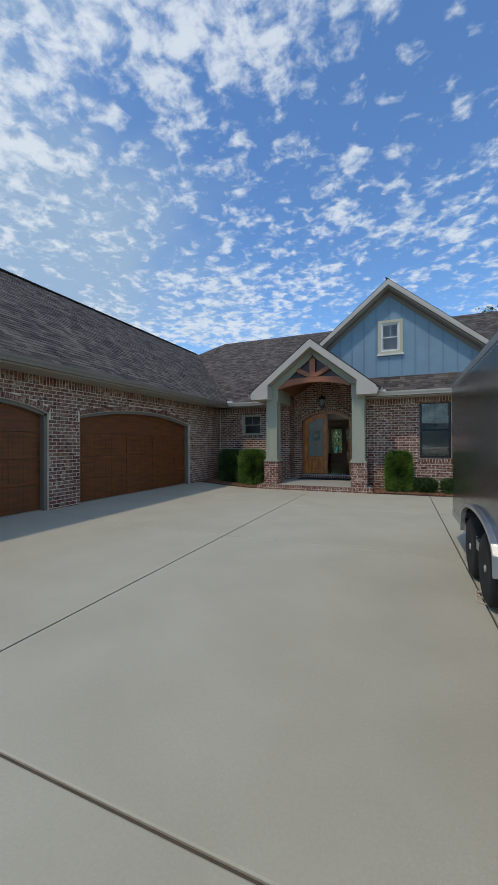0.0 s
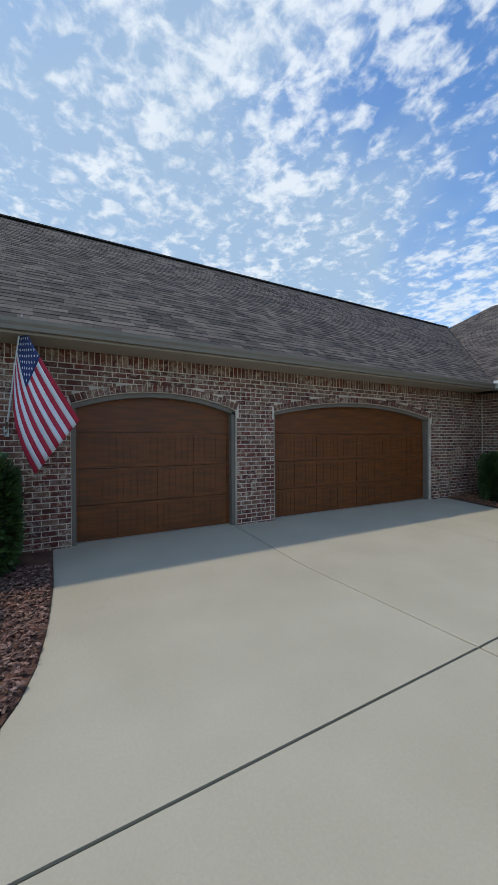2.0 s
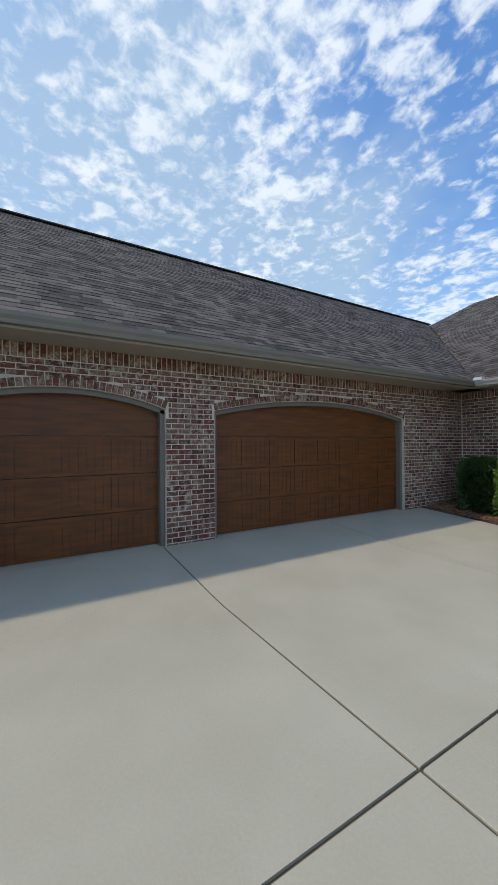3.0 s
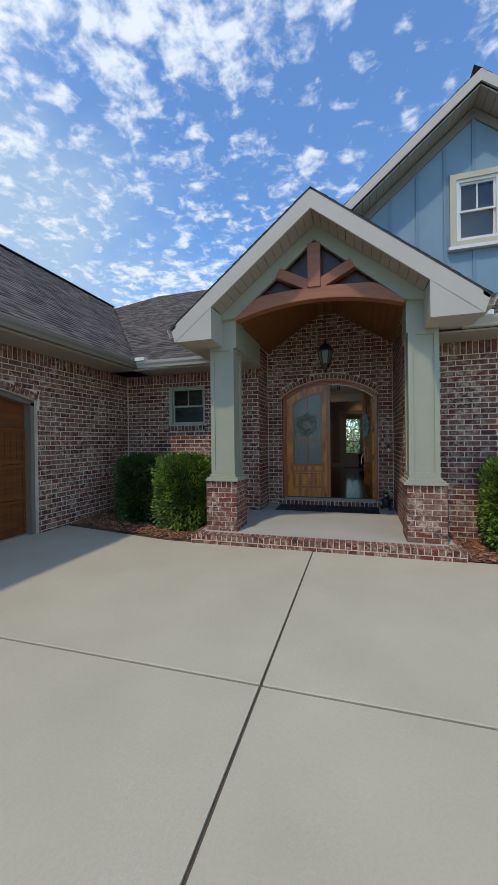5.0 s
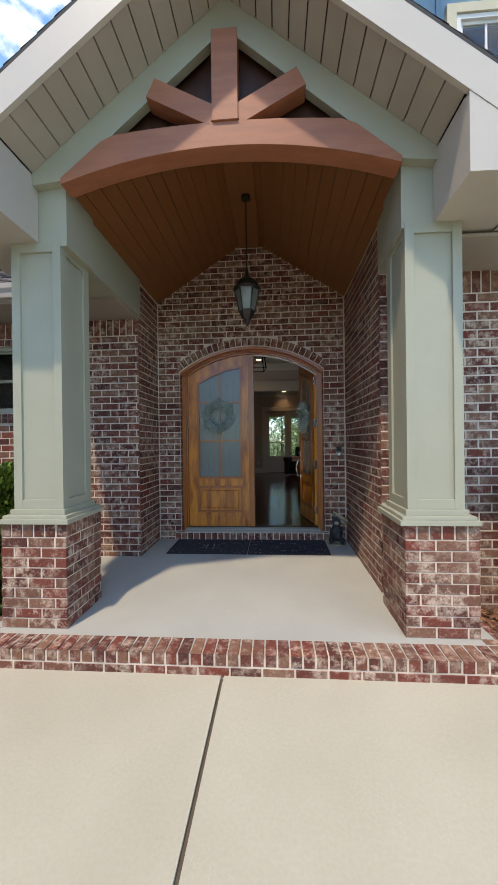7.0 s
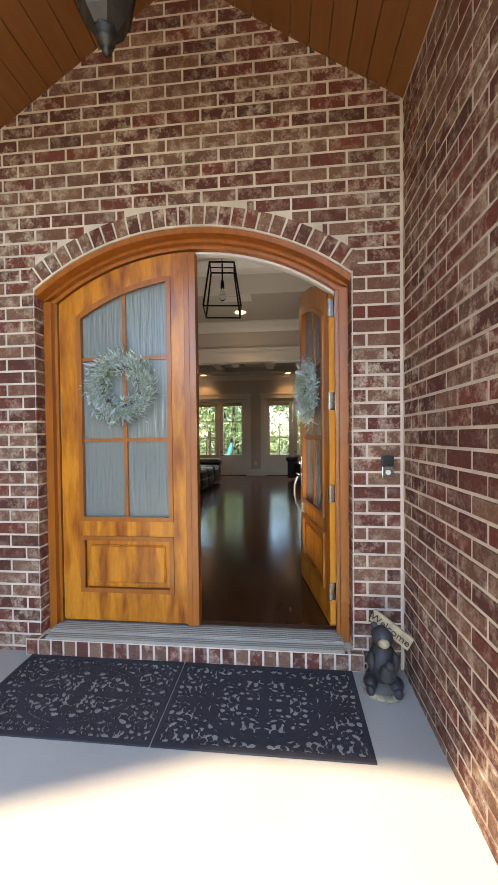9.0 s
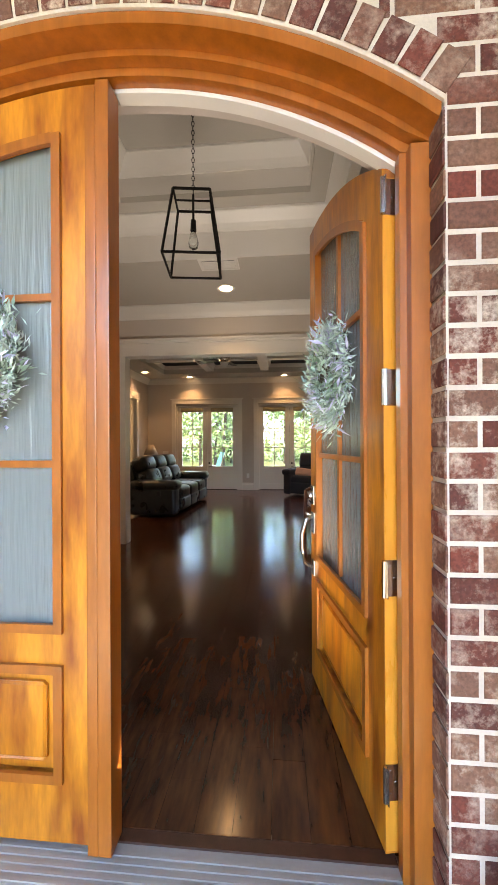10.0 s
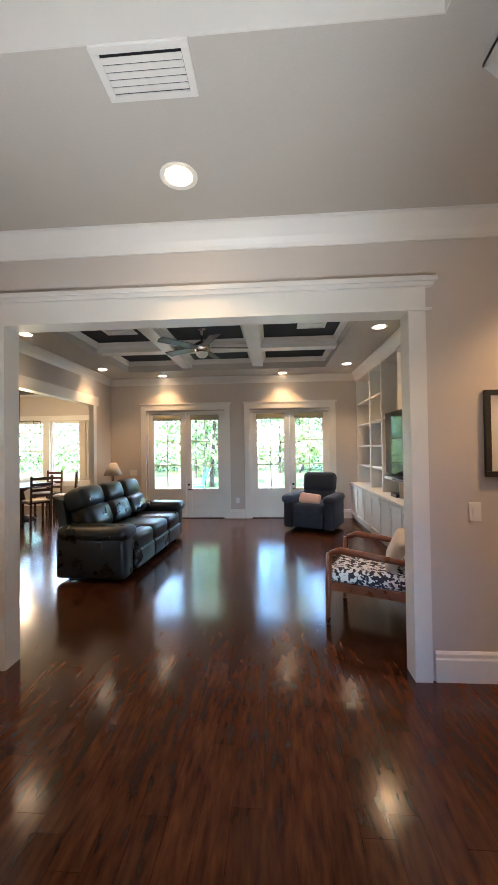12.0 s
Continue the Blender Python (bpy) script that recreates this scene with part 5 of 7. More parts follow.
def wreath(parent, u, d, z, face, seed):
    """A round wreath of pale leaves; face: -1 or 1, the side of the door it hangs on."""
    w = thing("wreath", "round wreath of grey-green lavender leaves hanging on the door", "wreath")
    w.matrix_world = parent.matrix_world @ Matrix.Translation((u, d, z))
    ringp = [(0.125 * math.cos(a), face * 0.02, 0.125 * math.sin(a)) for a in [i * math.pi / 12 for i in range(25)]]
    part("twig_ring", tube(bmesh.new(), ringp, 0.014, 6), BARK, w)
    r = np.random.default_rng(seed)
    for nm, cnt, m_, sz in (("leaves", 3200, SAGE, (0.018, 0.050)), ("flower", 700, LILAC, (0.014, 0.036)), ("broad_leaf", 70, LILAC, (0.05, 0.085))):
        a = r.uniform(0, 2 * math.pi, cnt)
        rr = 0.158 + r.normal(0, 0.034, cnt)
        dd = np.abs(r.normal(0.02, 0.028, cnt)) * face
        pts = np.stack([rr * np.cos(a), dd, rr * np.sin(a)], 1)
        out = np.stack([np.cos(a + 0.8) * 0.9, np.full(cnt, face * 0.5), np.sin(a + 0.8) * 0.9], 1)
        leaves(nm, pts, m_, w, sz, seed + len(nm), out, 0.24)
    return w


def leaf(name, label, x, y, turn, astragal, wreath_face, seed):
    g = thing(name, label, "door", (x, y, FZ + 0.012), turn)
    H = leaf_arc(1.517)
    bm = bmesh.new()
    T = LT / 2
    st = 0.122
    strip(bm, steps(0, st, 3), const(0), H, -T, T, LOC)
    strip(bm, steps(LW - st, LW, 3), const(0), H, -T, T, LOC)
    strip(bm, [st, LW - st], const(0), const(0.19), -T, T, LOC)
    strip(bm, [st, LW - st], const(0.56), const(0.66), -T, T, LOC)
    strip(bm, steps(st, LW - st, 12), leaf_arc(1.375), H, -T, T, LOC)
    part("leaf_frame", bm, DOOR, g)
    bm = B((-0.003, 0.0, -T + 0.001, T - 0.001, 0.01, 2.06), (LW, LW + 0.003, -T + 0.001, T - 0.001, 0.01, 2.3))
    part("leaf_edge", bm, DOOR_EDGE, g, "bright orange raw edge")
    # mouldings round the glass and the panel, on both faces
    bm = bmesh.new()
    for s in (-1, 1):
        d0, d1 = (T, T + 0.012) if s > 0 else (-T - 0.012, -T)
        for a, b in ((st, st + 0.028), (LW - st - 0.028, LW - st)):
            strip(bm, [a, b], const(0.66), leaf_arc(1.375), d0 - s * 0.03, d1, LOC) if s > 0 else strip(bm, [a, b], const(0.66), leaf_arc(1.375), d0, d1 + 0.03, LOC)
            strip(bm, [a, b], const(0.19), const(0.56), d0, d1, LOC)
        for z in (0.66,):
            strip(bm, [st + 0.028, LW - st - 0.028], const(z), const(z + 0.028), d0, d1, LOC)
        strip(bm, [st + 0.028, LW - st - 0.028], const(0.19), const(0.218), d0, d1, LOC)
        strip(bm, [st + 0.028, LW - st - 0.028], const(0.532), const(0.56), d0, d1, LOC)
        strip(bm, steps(st + 0.028, LW - st - 0.028, 12), leaf_arc(1.345), leaf_arc(1.378), d0, d1, LOC)
    part("moulding", bm, MOULD, g, "red-brown moulding")
    bm = bmesh.new()
    for s in (-1, 1):
        d0, d1 = (0.004, T - 0.004) if s > 0 else (-T + 0.004, -0.004)
        c = LW / 2
        strip(bm, [c - 0.011, c + 0.011], const(0.688), leaf_arc(1.35), d0, d1, LOC)
        for z in (1.19, 1.72):
            strip(bm, [st + 0.028, c - 0.011], const(z - 0.011), const(z + 0.011), d0, d1, LOC)
            strip(bm, [c + 0.011, LW - st - 0.028], const(z - 0.011), const(z + 0.011), d0, d1, LOC)
    part("glazing_bar", bm, MOULD, g)
    bm = bmesh.new()
    strip(bm, steps(st + 0.01, LW - st - 0.01, 12), const(0.67), leaf_arc(1.36), -0.003, 0.003, LOC)
    p = part("pane", bm, RAIN_GLASS, g, "rippled obscure glass")
    bm = bmesh.new()
    for s in (-1, 1):
        q = bmesh.new()
        box(q, st + 0.06, LW - st - 0.06, 0.006 if s > 0 else -T + 0.002, T - 0.002 if s > 0 else -0.006, 0.25, 0.50)
        bmesh.ops.bevel(q, geom=q.edges[:], offset=0.012, segments=1, affect="EDGES")
        me = bpy.data.meshes.new("t")
        q.to_mesh(me)
        q.free()
        bm.from_mesh(me)
    box(bm, st + 0.028, LW - st - 0.028, -0.006, 0.006, 0.218, 0.532)
    part("raised_panel", bm, DOOR, g)
    if astragal:
        part("astragal", B((LW + 0.003, LW + 0.045, -T - 0.03, T, -0.0, 2.36), (LW - 0.03, LW + 0.003, -T - 0.03, -T, 0.0, 2.345)), MOULD, g, "upright stained astragal", bevel=0.004)
    for z in (0.22, 0.84, 1.42, 2.0):
        bm = B((-0.006, -0.003, -0.022, 0.022, z - 0.055, z + 0.055), (-0.024, -0.006, 0.020, 0.023, z - 0.055, z + 0.055))
        rod(bm, (-0.010, 0.026, z - 0.055), (-0.010, 0.026, z + 0.055), 0.007)
        for k in (-0.035, 0, 0.035):
            rod(bm, (-0.0075, 0.008 if k else -0.008, z + k), (-0.006, 0.008 if k else -0.008, z + k), 0.004, n=6)
        part("hinge", bm, CHROME, g, "satin nickel hinge")
    return g


door_w = leaf("door_leaf", "closed arched knotty wood door with six panes of rippled glass", -0.855, door_y, 0, True, -1, 3)
door_e = leaf("door_leaf", "open arched knotty wood door with six panes of rippled glass", 0.915, door_y + 0.03, 99.6, False, 1, 4)
wreath(door_w, 0.43, -0.035, 1.53, -1, 21)
wreath(door_e, 0.43, 0.035, 1.53, 1, 22)
hs = thing("handle_set", "satin nickel grip handle and deadbolt on the open door", "door handle")
hs.matrix_world = door_e.matrix_world.copy()
u = LW - 0.07
for s in (-1, 1):
    y = s * 0.0225
    for hw, th, za, zb in ((0.032, 0.014, 0.93, 1.03), (0.03, 0.012, 0.78, 0.89), (0.024, 0.012, 0.56, 0.64)):
        part("escutcheon", B((u - hw, u + hw, min(y, y + s * th), max(y, y + s * th), za, zb)), CHROME, hs, bevel=0.004)
    bm = bmesh.new()
    tube(bm, [(u, y + s * 0.012, 0.865), (u, y + s * 0.045, 0.85), (u, y + s * 0.068, 0.78), (u, y + s * 0.070, 0.70), (u, y + s * 0.055, 0.63), (u, y + s * 0.012, 0.60)], [0.009, 0.011, 0.012, 0.012, 0.011, 0.009], 10)
    rod(bm, (u, y + s * 0.012, 0.98), (u, y + s * 0.035, 0.98), 0.02, 0.017, 14)
    rod(bm, (u, y + s * 0.012, 0.875), (u, y + s * 0.05, 0.885), 0.007)
    part("grip", bm, CHROME, hs, smooth=True)
part("latch_plate", B((LW + 0.003, LW + 0.006, -0.014, 0.014, 0.91, 1.05), (LW + 0.003, LW + 0.006, -0.014, 0.014, 0.76, 0.88)), CHROME, hs)

# ---- porch things ----
bell = thing("doorbell", "small black and silver doorbell on the brick wall", "doorbell", (1.195, W, 1.38))
part("body", B((-0.034, 0.034, -0.028, 0.0, 0.0, 0.06)), BLACKPLASTIC, bell, bevel=0.005)
part("plate", B((-0.034, 0.034, -0.028, 0.0, -0.065, -0.001)), CHROME, bell, "silver lower plate", bevel=0.005)
bm = bmesh.new()
rod(bm, (0, -0.033, -0.033), (0, -0.028, -0.033), 0.014, n=18)
part("button", bm, WHITEPLASTIC, bell)


def mat_(x0, x1, y0, y1, seed):
    """A black rubber mat cut through with scrolls: bars, rings and leaves joined in one sheet."""
    g = thing("door_mat", "black rubber door mat with cut-out scrollwork lying before the doors", "door mat", ((x0 + x1) / 2, (y0 + y1) / 2, 0.141 + 0.0224 * ((y0 + y1) / 2 - 0.1) + 0.0005))
    g.matrix_world = g.matrix_world @ Matrix.Rotation(math.atan(0.0224), 4, "X")
    a, b = (x1 - x0) / 2, (y1 - y0) / 2
    bm = B((-a, a, -b, -b + 0.022, 0.0, 0.009), (-a, a, b - 0.022, b, 0, 0.009), (-a, -a + 0.022, -b + 0.022, b - 0.022, 0, 0.009), (a - 0.022, a, -b + 0.022, b - 0.022, 0, 0.009))
    part("rim", bm, RUBBER, g, bevel=0.002)
    n = 300
    m = 220
    xs, ys = np.linspace(-a + 0.02, a - 0.02, n + 1), np.linspace(-b + 0.02, b - 0.02, m + 1)
    X, Y = np.meshgrid((xs[:-1] + xs[1:]) / 2, (ys[:-1] + ys[1:]) / 2, indexing="ij")
    open_ = np.zeros_like(X, bool)
    r = np.random.default_rng(seed)
    # mirrored motifs: drops, crescents and squares, with rings left solid
    mot = []
    for i in range(9000):
        px_, py_ = r.uniform(0.02, a - 0.02), r.uniform(0.02, b - 0.02)
        if all((px_ - q[0]) ** 2 + (py_ - q[1]) ** 2 > (q[2] + 0.0095) ** 2 for q in mot):
            mot.append((px_, py_, r.uniform(0.009, 0.026), r.uniform(0, 3.14), r.integers(0, 4)))
    for px_, py_, s, an, kind in mot:
        for sx in (-1, 1):
            for sy in (-1, 1):
                u_, v_ = (X * sx - px_), (Y * sy - py_)
                c_, s_ = math.cos(an), math.sin(an)
                p_, q_ = u_ * c_ + v_ * s_, -u_ * s_ + v_ * c_
                if kind == 0:
                    h_ = (p_ / s) ** 2 + (q_ / (s * 0.55)) ** 2 < 1
                elif kind == 1:
                    h_ = ((p_ / s) ** 2 + (q_ / s) ** 2 < 1) & (((p_ - s * 0.45) / s) ** 2 + (q_ / s) ** 2 > 0.72)
                elif kind == 2:
                    d_ = np.sqrt(p_ ** 2 + q_ ** 2)
                    h_ = (np.abs(d_ - s * 0.72) < s * 0.2) & (p_ > -s * 0.5)
                else:
                    h_ = (p_ / (s * 0.75)) ** 2 + (q_ / (s * 0.62)) ** 2 < 1
                open_ |= h_
    rr = np.sqrt((X / (a * 0.62)) ** 2 + (Y / (b * 0.74)) ** 2)
    open_ &= ~(np.abs(rr - 1) < 0.05)
    open_ &= ~(np.abs(rr - 0.88) < 0.02)
    open_[:, :3] = open_[:, -3:] = False
    vid = {}
    verts, faces = [], []

    def V_(i, j, z):
        k_ = (i, j, z)
        if k_ not in vid:
            vid[k_] = len(verts)
            verts.append((xs[i], ys[j], 0.008 if z else 0.0))
        return vid[k_]
    solid = ~open_
    for i in range(n):
        j = 0
        while j < m:
            if not solid[i, j]:
                j += 1
                continue
            j2 = j
            while j2 < m and solid[i, j2]:
                j2 += 1
            faces.append((V_(i, j, 1), V_(i + 1, j, 1), V_(i + 1, j2, 1), V_(i, j2, 1)))
            faces.append((V_(i, j, 1), V_(i, j, 0), V_(i + 1, j, 0), V_(i + 1, j, 1)))
            faces.append((V_(i, j2, 1), V_(i + 1, j2, 1), V_(i + 1, j2, 0), V_(i, j2, 0)))
            j = j2
    raw("scrollwork", verts, faces, RUBBER, g)
    return g


mat_(-0.975, 0.003, 1.965, 2.543, 5)
mat_(0.011, 0.99, 1.965, 2.543, 6)

bear = bmesh.new()


def ball(bm, c, r, sq=(1, 1, 1), seg=14):
    bmesh.ops.create_uvsphere(bm, u_segments=seg, v_segments=seg // 2 + 2, radius=1.0, matrix=Matrix.Translation(c) @ Matrix.Diagonal((r * sq[0], r * sq[1], r * sq[2], 1)))


for c, r_, sq in (((0, 0, 0.17), 0.092, (1, 0.85, 1.45)), ((0, -0.01, 0.345), 0.068, (1, 1, 1)), ((-0.05, 0.0, 0.405), 0.022, (1, 0.6, 1)), ((0.05, 0.0, 0.405), 0.022, (1, 0.6, 1)),
                 ((-0.075, -0.05, 0.07), 0.045, (1, 1.4, 0.9)), ((0.075, -0.05, 0.07), 0.045, (1, 1.4, 0.9)), ((-0.07, -0.04, 0.2), 0.03, (0.9, 1.2, 2.0)), ((0.07, -0.04, 0.2), 0.03, (0.9, 1.2, 2.0)),
                 ((0.02, -0.085, 0.15), 0.05, (1, 0.7, 1.2)), ((0.03, -0.11, 0.215), 0.028, (1, 1, 1)), ((-0.08, -0.11, 0.05), 0.028, (1, 1, 1.2)), ((0.08, -0.11, 0.05), 0.028, (1, 1, 1.2))):
    ball(bear, c, r_, sq)
k0 = len(bear.faces)
ball(bear, (0, -0.07, 0.33), 0.034, (1, 1, 0.85))
for i in range(14):
    a = i * 0.45
    ball(bear, (0.10 * math.cos(a), -0.02 + 0.10 * math.sin(a), 0.014), 0.034, (1, 1, 0.5), 8)
bear.faces.ensure_lookup_table()
for f in bear.faces[k0:]:
    f.material_index = 1
st_ = part("bear_statue", bear, [BEAR, BEARLIGHT], None, smooth=True)
st_.matrix_world = pose(1.13, 2.43, 0.191, 0, 0, -8) @ Matrix.Diagonal((0.86, 0.82, 0.84, 1))
tagged(st_, "dark resin seated bear statue on a tan base by brick", "statue")
wel = thing("welcome_sign", "weathered wooden plank sign with dark lettering leaning in the corner", "sign", (1.17, 2.44, 0.53), 0)
wel.matrix_world = Matrix.Translation((1.16, 2.40, 0.53)) @ Matrix.Rotation(radians(-38), 4, "Z") @ Matrix.Rotation(radians(24), 4, "Y")
part("plank", B((-0.11, 0.115, 0.0, 0.014, -0.035, 0.04)), BEARLIGHT, wel, bevel=0.003)
tc = bpy.data.curves.new("t", "FONT")
tc.body = "Welcome"
tc.size = 0.056
tc.align_x, tc.align_y = "CENTER", "CENTER"
tc.extrude = 0.0015
to_ = bpy.data.objects.new("t", tc)
scene.collection.objects.link(to_)
me = bpy.data.meshes.new_from_object(to_.evaluated_get(bpy.context.evaluated_depsgraph_get()))
bpy.data.objects.remove(to_)
me.materials.clear()
me.materials.append(BLACKPLASTIC)
tob = new("lettering", me)
tob.parent = wel
tob.matrix_basis = Matrix.Translation((0.0, -0.0015, 0.0)) @ Matrix.Rotation(radians(90), 4, "X")
part("stake", B((-0.008, 0.008, 0.014, 0.026, -0.40, 0.02)), DARKWOOD, wel)


# hanging porch lantern
pl = thing("porch_lantern", "bronze hanging lantern with six glass sides under the porch vault", "lantern", (0.07, 1.55, 2.76))
lathe_ = lambda prof, n=6: lathe(bmesh.new(), prof, n=n)
part("finial", lathe_([(0.004, 0), (0.015, 0.012), (0.008, 0.025), (0.024, 0.035), (0.030, 0.05), (0.022, 0.06), (0.04, 0.075)], 12), BRONZE, pl, smooth=True)
part("cup", lathe_([(0.04, 0.072), (0.066, 0.105), (0.083, 0.15), (0.088, 0.155), (0.086, 0.165)]), BRONZE, pl, "ribbed bronze cup")
part("glass", lathe_([(0.080, 0.16), (0.118, 0.34), (0.128, 0.375), (0.125, 0.39)]), RAIN_GLASS, pl, "smoky glass sides")
for i in range(6):
    a = i * math.pi / 3
    bm = bmesh.new()
    c_, s_ = math.cos(a), math.sin(a)
    tube(bm, [(0.082 * c_, 0.082 * s_, 0.155), (0.122 * c_, 0.122 * s_, 0.34), (0.134 * c_, 0.134 * s_, 0.39)], 0.008, 6)
    part("bar", bm, BRONZE, pl)
part("hood", lathe_([(0.150, 0.385), (0.152, 0.40), (0.135, 0.425), (0.115, 0.46), (0.08, 0.495), (0.04, 0.515), (0.03, 0.53), (0.02, 0.56), (0.02, 0.60)], 12), BRONZE, pl, smooth=True)
part("candle", lathe_([(0.012, 0.16), (0.012, 0.27), (0.004, 0.30)], 8), CREAM, pl)
bm = bmesh.new()
z = 0.60
while z < 1.34:
    rod(bm, (0, 0, z), (0, 0, z + 0.02), 0.007, n=6)
    z += 0.028
rod(bm, (0, 0, 0.60), (0, 0, 1.37), 0.003, n=5)
rod(bm, (0, 0, 1.36), (0, 0, 1.389), 0.05, 0.05, 14)
part("chain", bm, BRONZE, pl)

structure("porch_ridge_beam", B((PPX - 0.14, PPX + 0.14, 0.37, W + 0.005, 4.15, 4.24)), VAULT, "brown stained ridge beam of the porch vault")

# ---- shrubs ----
bush("hedge_shrub", "clipped dark green box-shaped shrub in the mulch by the brick wall", -3.70, -2.88, 0.55, 1.35, 1.24, 12000, LEAF_DARK, 31, size=(0.035, 0.075), round_=0.2)
bush("hedge_shrub", "clipped bright green box-shaped shrub in the mulch by the porch", -2.82, -1.95, 0.45, 1.20, 1.24, 15000, LEAF, 32, size=(0.035, 0.075), round_=0.2)
bush("hedge_shrub", "clipped bright green upright shrub by the brick wall", 2.30, 3.02, 0.28, 0.92, 1.20, 14000, LEAF, 33, size=(0.04, 0.08), round_=0.2)
bush("low_shrub", "low dark green shrub under the tall window", 3.12, 3.72, 0.35, 0.85, 0.42, 1400, LEAF_DARK, 34, size=(0.04, 0.08), round_=0.5)
bush("low_shrub", "low dark green shrub under the tall window", 3.85, 4.45, 0.35, 0.85, 0.42, 1400, LEAF_DARK, 35, size=(0.04, 0.08), round_=0.5)
bush("big_shrub", "tall dense dark green shrub at the garage corner", -4.15, -3.25, -10.55, -9.55, 1.42, 8000, LEAF_DARK, 36, size=(0.05, 0.10), round_=0.3)
bush("yellow_shrub", "low yellow-green shrub in the bark mulch", -3.15, -2.15, -10.75, -9.85, 0.62, 4500, LEAF_YEL, 37, size=(0.03, 0.07), round_=0.5)
bush("yellow_shrub", "low yellow-green shrub in the bark mulch", -2.1, -1.45, -11.0, -10.2, 0.5, 3500, LEAF, 38, size=(0.03, 0.07), round_=0.5)

# ---- flag ----
flag = thing("house_flag", "red, white and blue striped flag on a white wall pole", "flag", (GX + 0.01, -9.68, 1.80))
P0, P1 = Vector((0.02, 0, 0)), Vector((0.52, 0.20, 1.39))
bm = bmesh.new()
rod(bm, P0, P1, 0.012, 0.011, 12)
rod(bm, P1, P1 + (P1 - P0).normalized() * 0.05, 0.017, 0.01, 12)
part("pole", bm, WHITEPLASTIC, flag, "white pole")
bm = B((-0.01, 0.01, -0.03, 0.03, -0.07, 0.07))
rod(bm, (0.0, 0, -0.02), (0.07, 0.008, 0.13), 0.018, n=12)
part("bracket", bm, CHROME, flag)


def flag_point(s, t):
    """s along the fly, t across the hoist from the pole's tip."""
    hoist = P1 + (P0 - P1) * (0.03 + 0.44 * t)
    drop = Vector((0.02 + 0.05 * t, 0.30 + 0.36 * (1 - t), -1.30 + 0.10 * (1 - t)))
    wave = math.sin(s * 5 + t * 7) * 0.035 * s + math.sin(t * 15 + s * 2) * 0.028 * s
    p = hoist + drop * s + Vector((0.10 * math.sin(s * 3.0) + wave, -0.14 * math.sin(s * 2.6) * t, 0.0))
    p += (Vector((0, -0.06, 0.05)) * math.sin(math.pi * s)) * (1 - t)
    return p


def flag_patch(name, s0, s1, t0, t1, m_, label="", ns=18, nt=3, lift=0.0):
    bm = bmesh.new()
    g_ = [[bm.verts.new(flag_point(s0 + (s1 - s0) * i / ns, t0 + (t1 - t0) * j / nt) + Vector((lift, 0, 0))) for j in range(nt + 1)] for i in range(ns + 1)]
    for i in range(ns):
        for j in range(nt):
            bm.faces.new((g_[i][j], g_[i + 1][j], g_[i + 1][j + 1], g_[i][j + 1]))
    o = part(name, bm, m_, flag, label, smooth=True)
    so = o.modifiers.new("thick", "SOLIDIFY")
    so.thickness = 0.002
    return o


for i in range(13):
    flag_patch("stripe", 0.40 if i < 7 else 0.0, 1.0, i / 13, (i + 1) / 13, FLAG_RED if i % 2 == 0 else FLAG_WHITE, "red stripe" if i % 2 == 0 else "white stripe")
flag_patch("canton", 0.0, 0.40, 0.0, 7 / 13, FLAG_BLUE, "dark blue canton", 8, 8)
sb = bmesh.new()
for i in range(9):
    for j in range(6 if i % 2 == 0 else 5):
        s = 0.40 * (j * 2 + (1 if i % 2 == 0 else 2)) / 12
        t = (7 / 13) * (i + 0.7) / 10
        c = flag_point(s, t)
        ds, dt = (flag_point(s + 0.01, t) - c).normalized(), (flag_point(s, t + 0.01) - c).normalized()
        nn = ds.cross(dt).normalized()
        for side in (-0.003, 0.003):
            vs = [sb.verts.new(c + nn * side + (ds * math.cos(a) + dt * math.sin(a)) * (0.018 if k % 2 == 0 else 0.008)) for k, a in enumerate([q * math.pi / 5 for q in range(10)])]
            sb.faces.new(vs)
part("star", sb, FLAG_WHITE, flag, "white stars", kind="stuff")

# ---- trailer ----
tr = thing("cargo_trailer", "dark grey enclosed cargo trailer with tandem wheels parked on the drive", "trailer", (4.50, -8.0, 0))
notch = [(0.74 + 0.90 * math.cos(a), 0.42 + 0.40 * math.sin(a) ** 0.6) for a in steps(0, math.pi, 14)]
part("body", poly(bmesh.new(), [(-4.4, 0.42), (-4.4, 2.48), (2.85, 2.48), (2.85, 0.42)] + notch, -1.0, 1.0, "yz"), TRAILER, tr, "glossy dark grey sheet sides")
bm = bmesh.new()
for s in (-1.004, 1.0):
    box(bm, s, s + 0.004, -4.4, 2.85, 0.40, 0.50)
    box(bm, s, s + 0.004, -4.4, 2.85, 2.40, 2.47)
box(bm, -1.0, 1.0, 2.85, 2.856, 0.40, 0.52)
part("trim", bm, ALU, tr, "aluminium edge trim")
bm = bmesh.new()
y = -4.1
while y < 2.8:
    for z in (0.53, 2.37):
        bmesh.ops.create_uvsphere(bm, u_segments=6, v_segments=4, radius=0.006, matrix=Matrix.Translation((-1.0, y, z)))
    y += 0.12
part("rivets", bm, ALU, tr, kind="stuff")
bm = bmesh.new()
rim_ = [(0.74 + 0.94 * math.cos(a), 0.42 + 0.44 * max(0, math.sin(a)) ** 0.6) for a in steps(math.pi, 0, 14)]
for k_ in range(14):
    poly(bm, [notch[k_], notch[k_ + 1], rim_[13 - k_], rim_[14 - k_]], -1.05, -0.99, "yz")
part("fender", bm, ALU, tr, "aluminium fender")
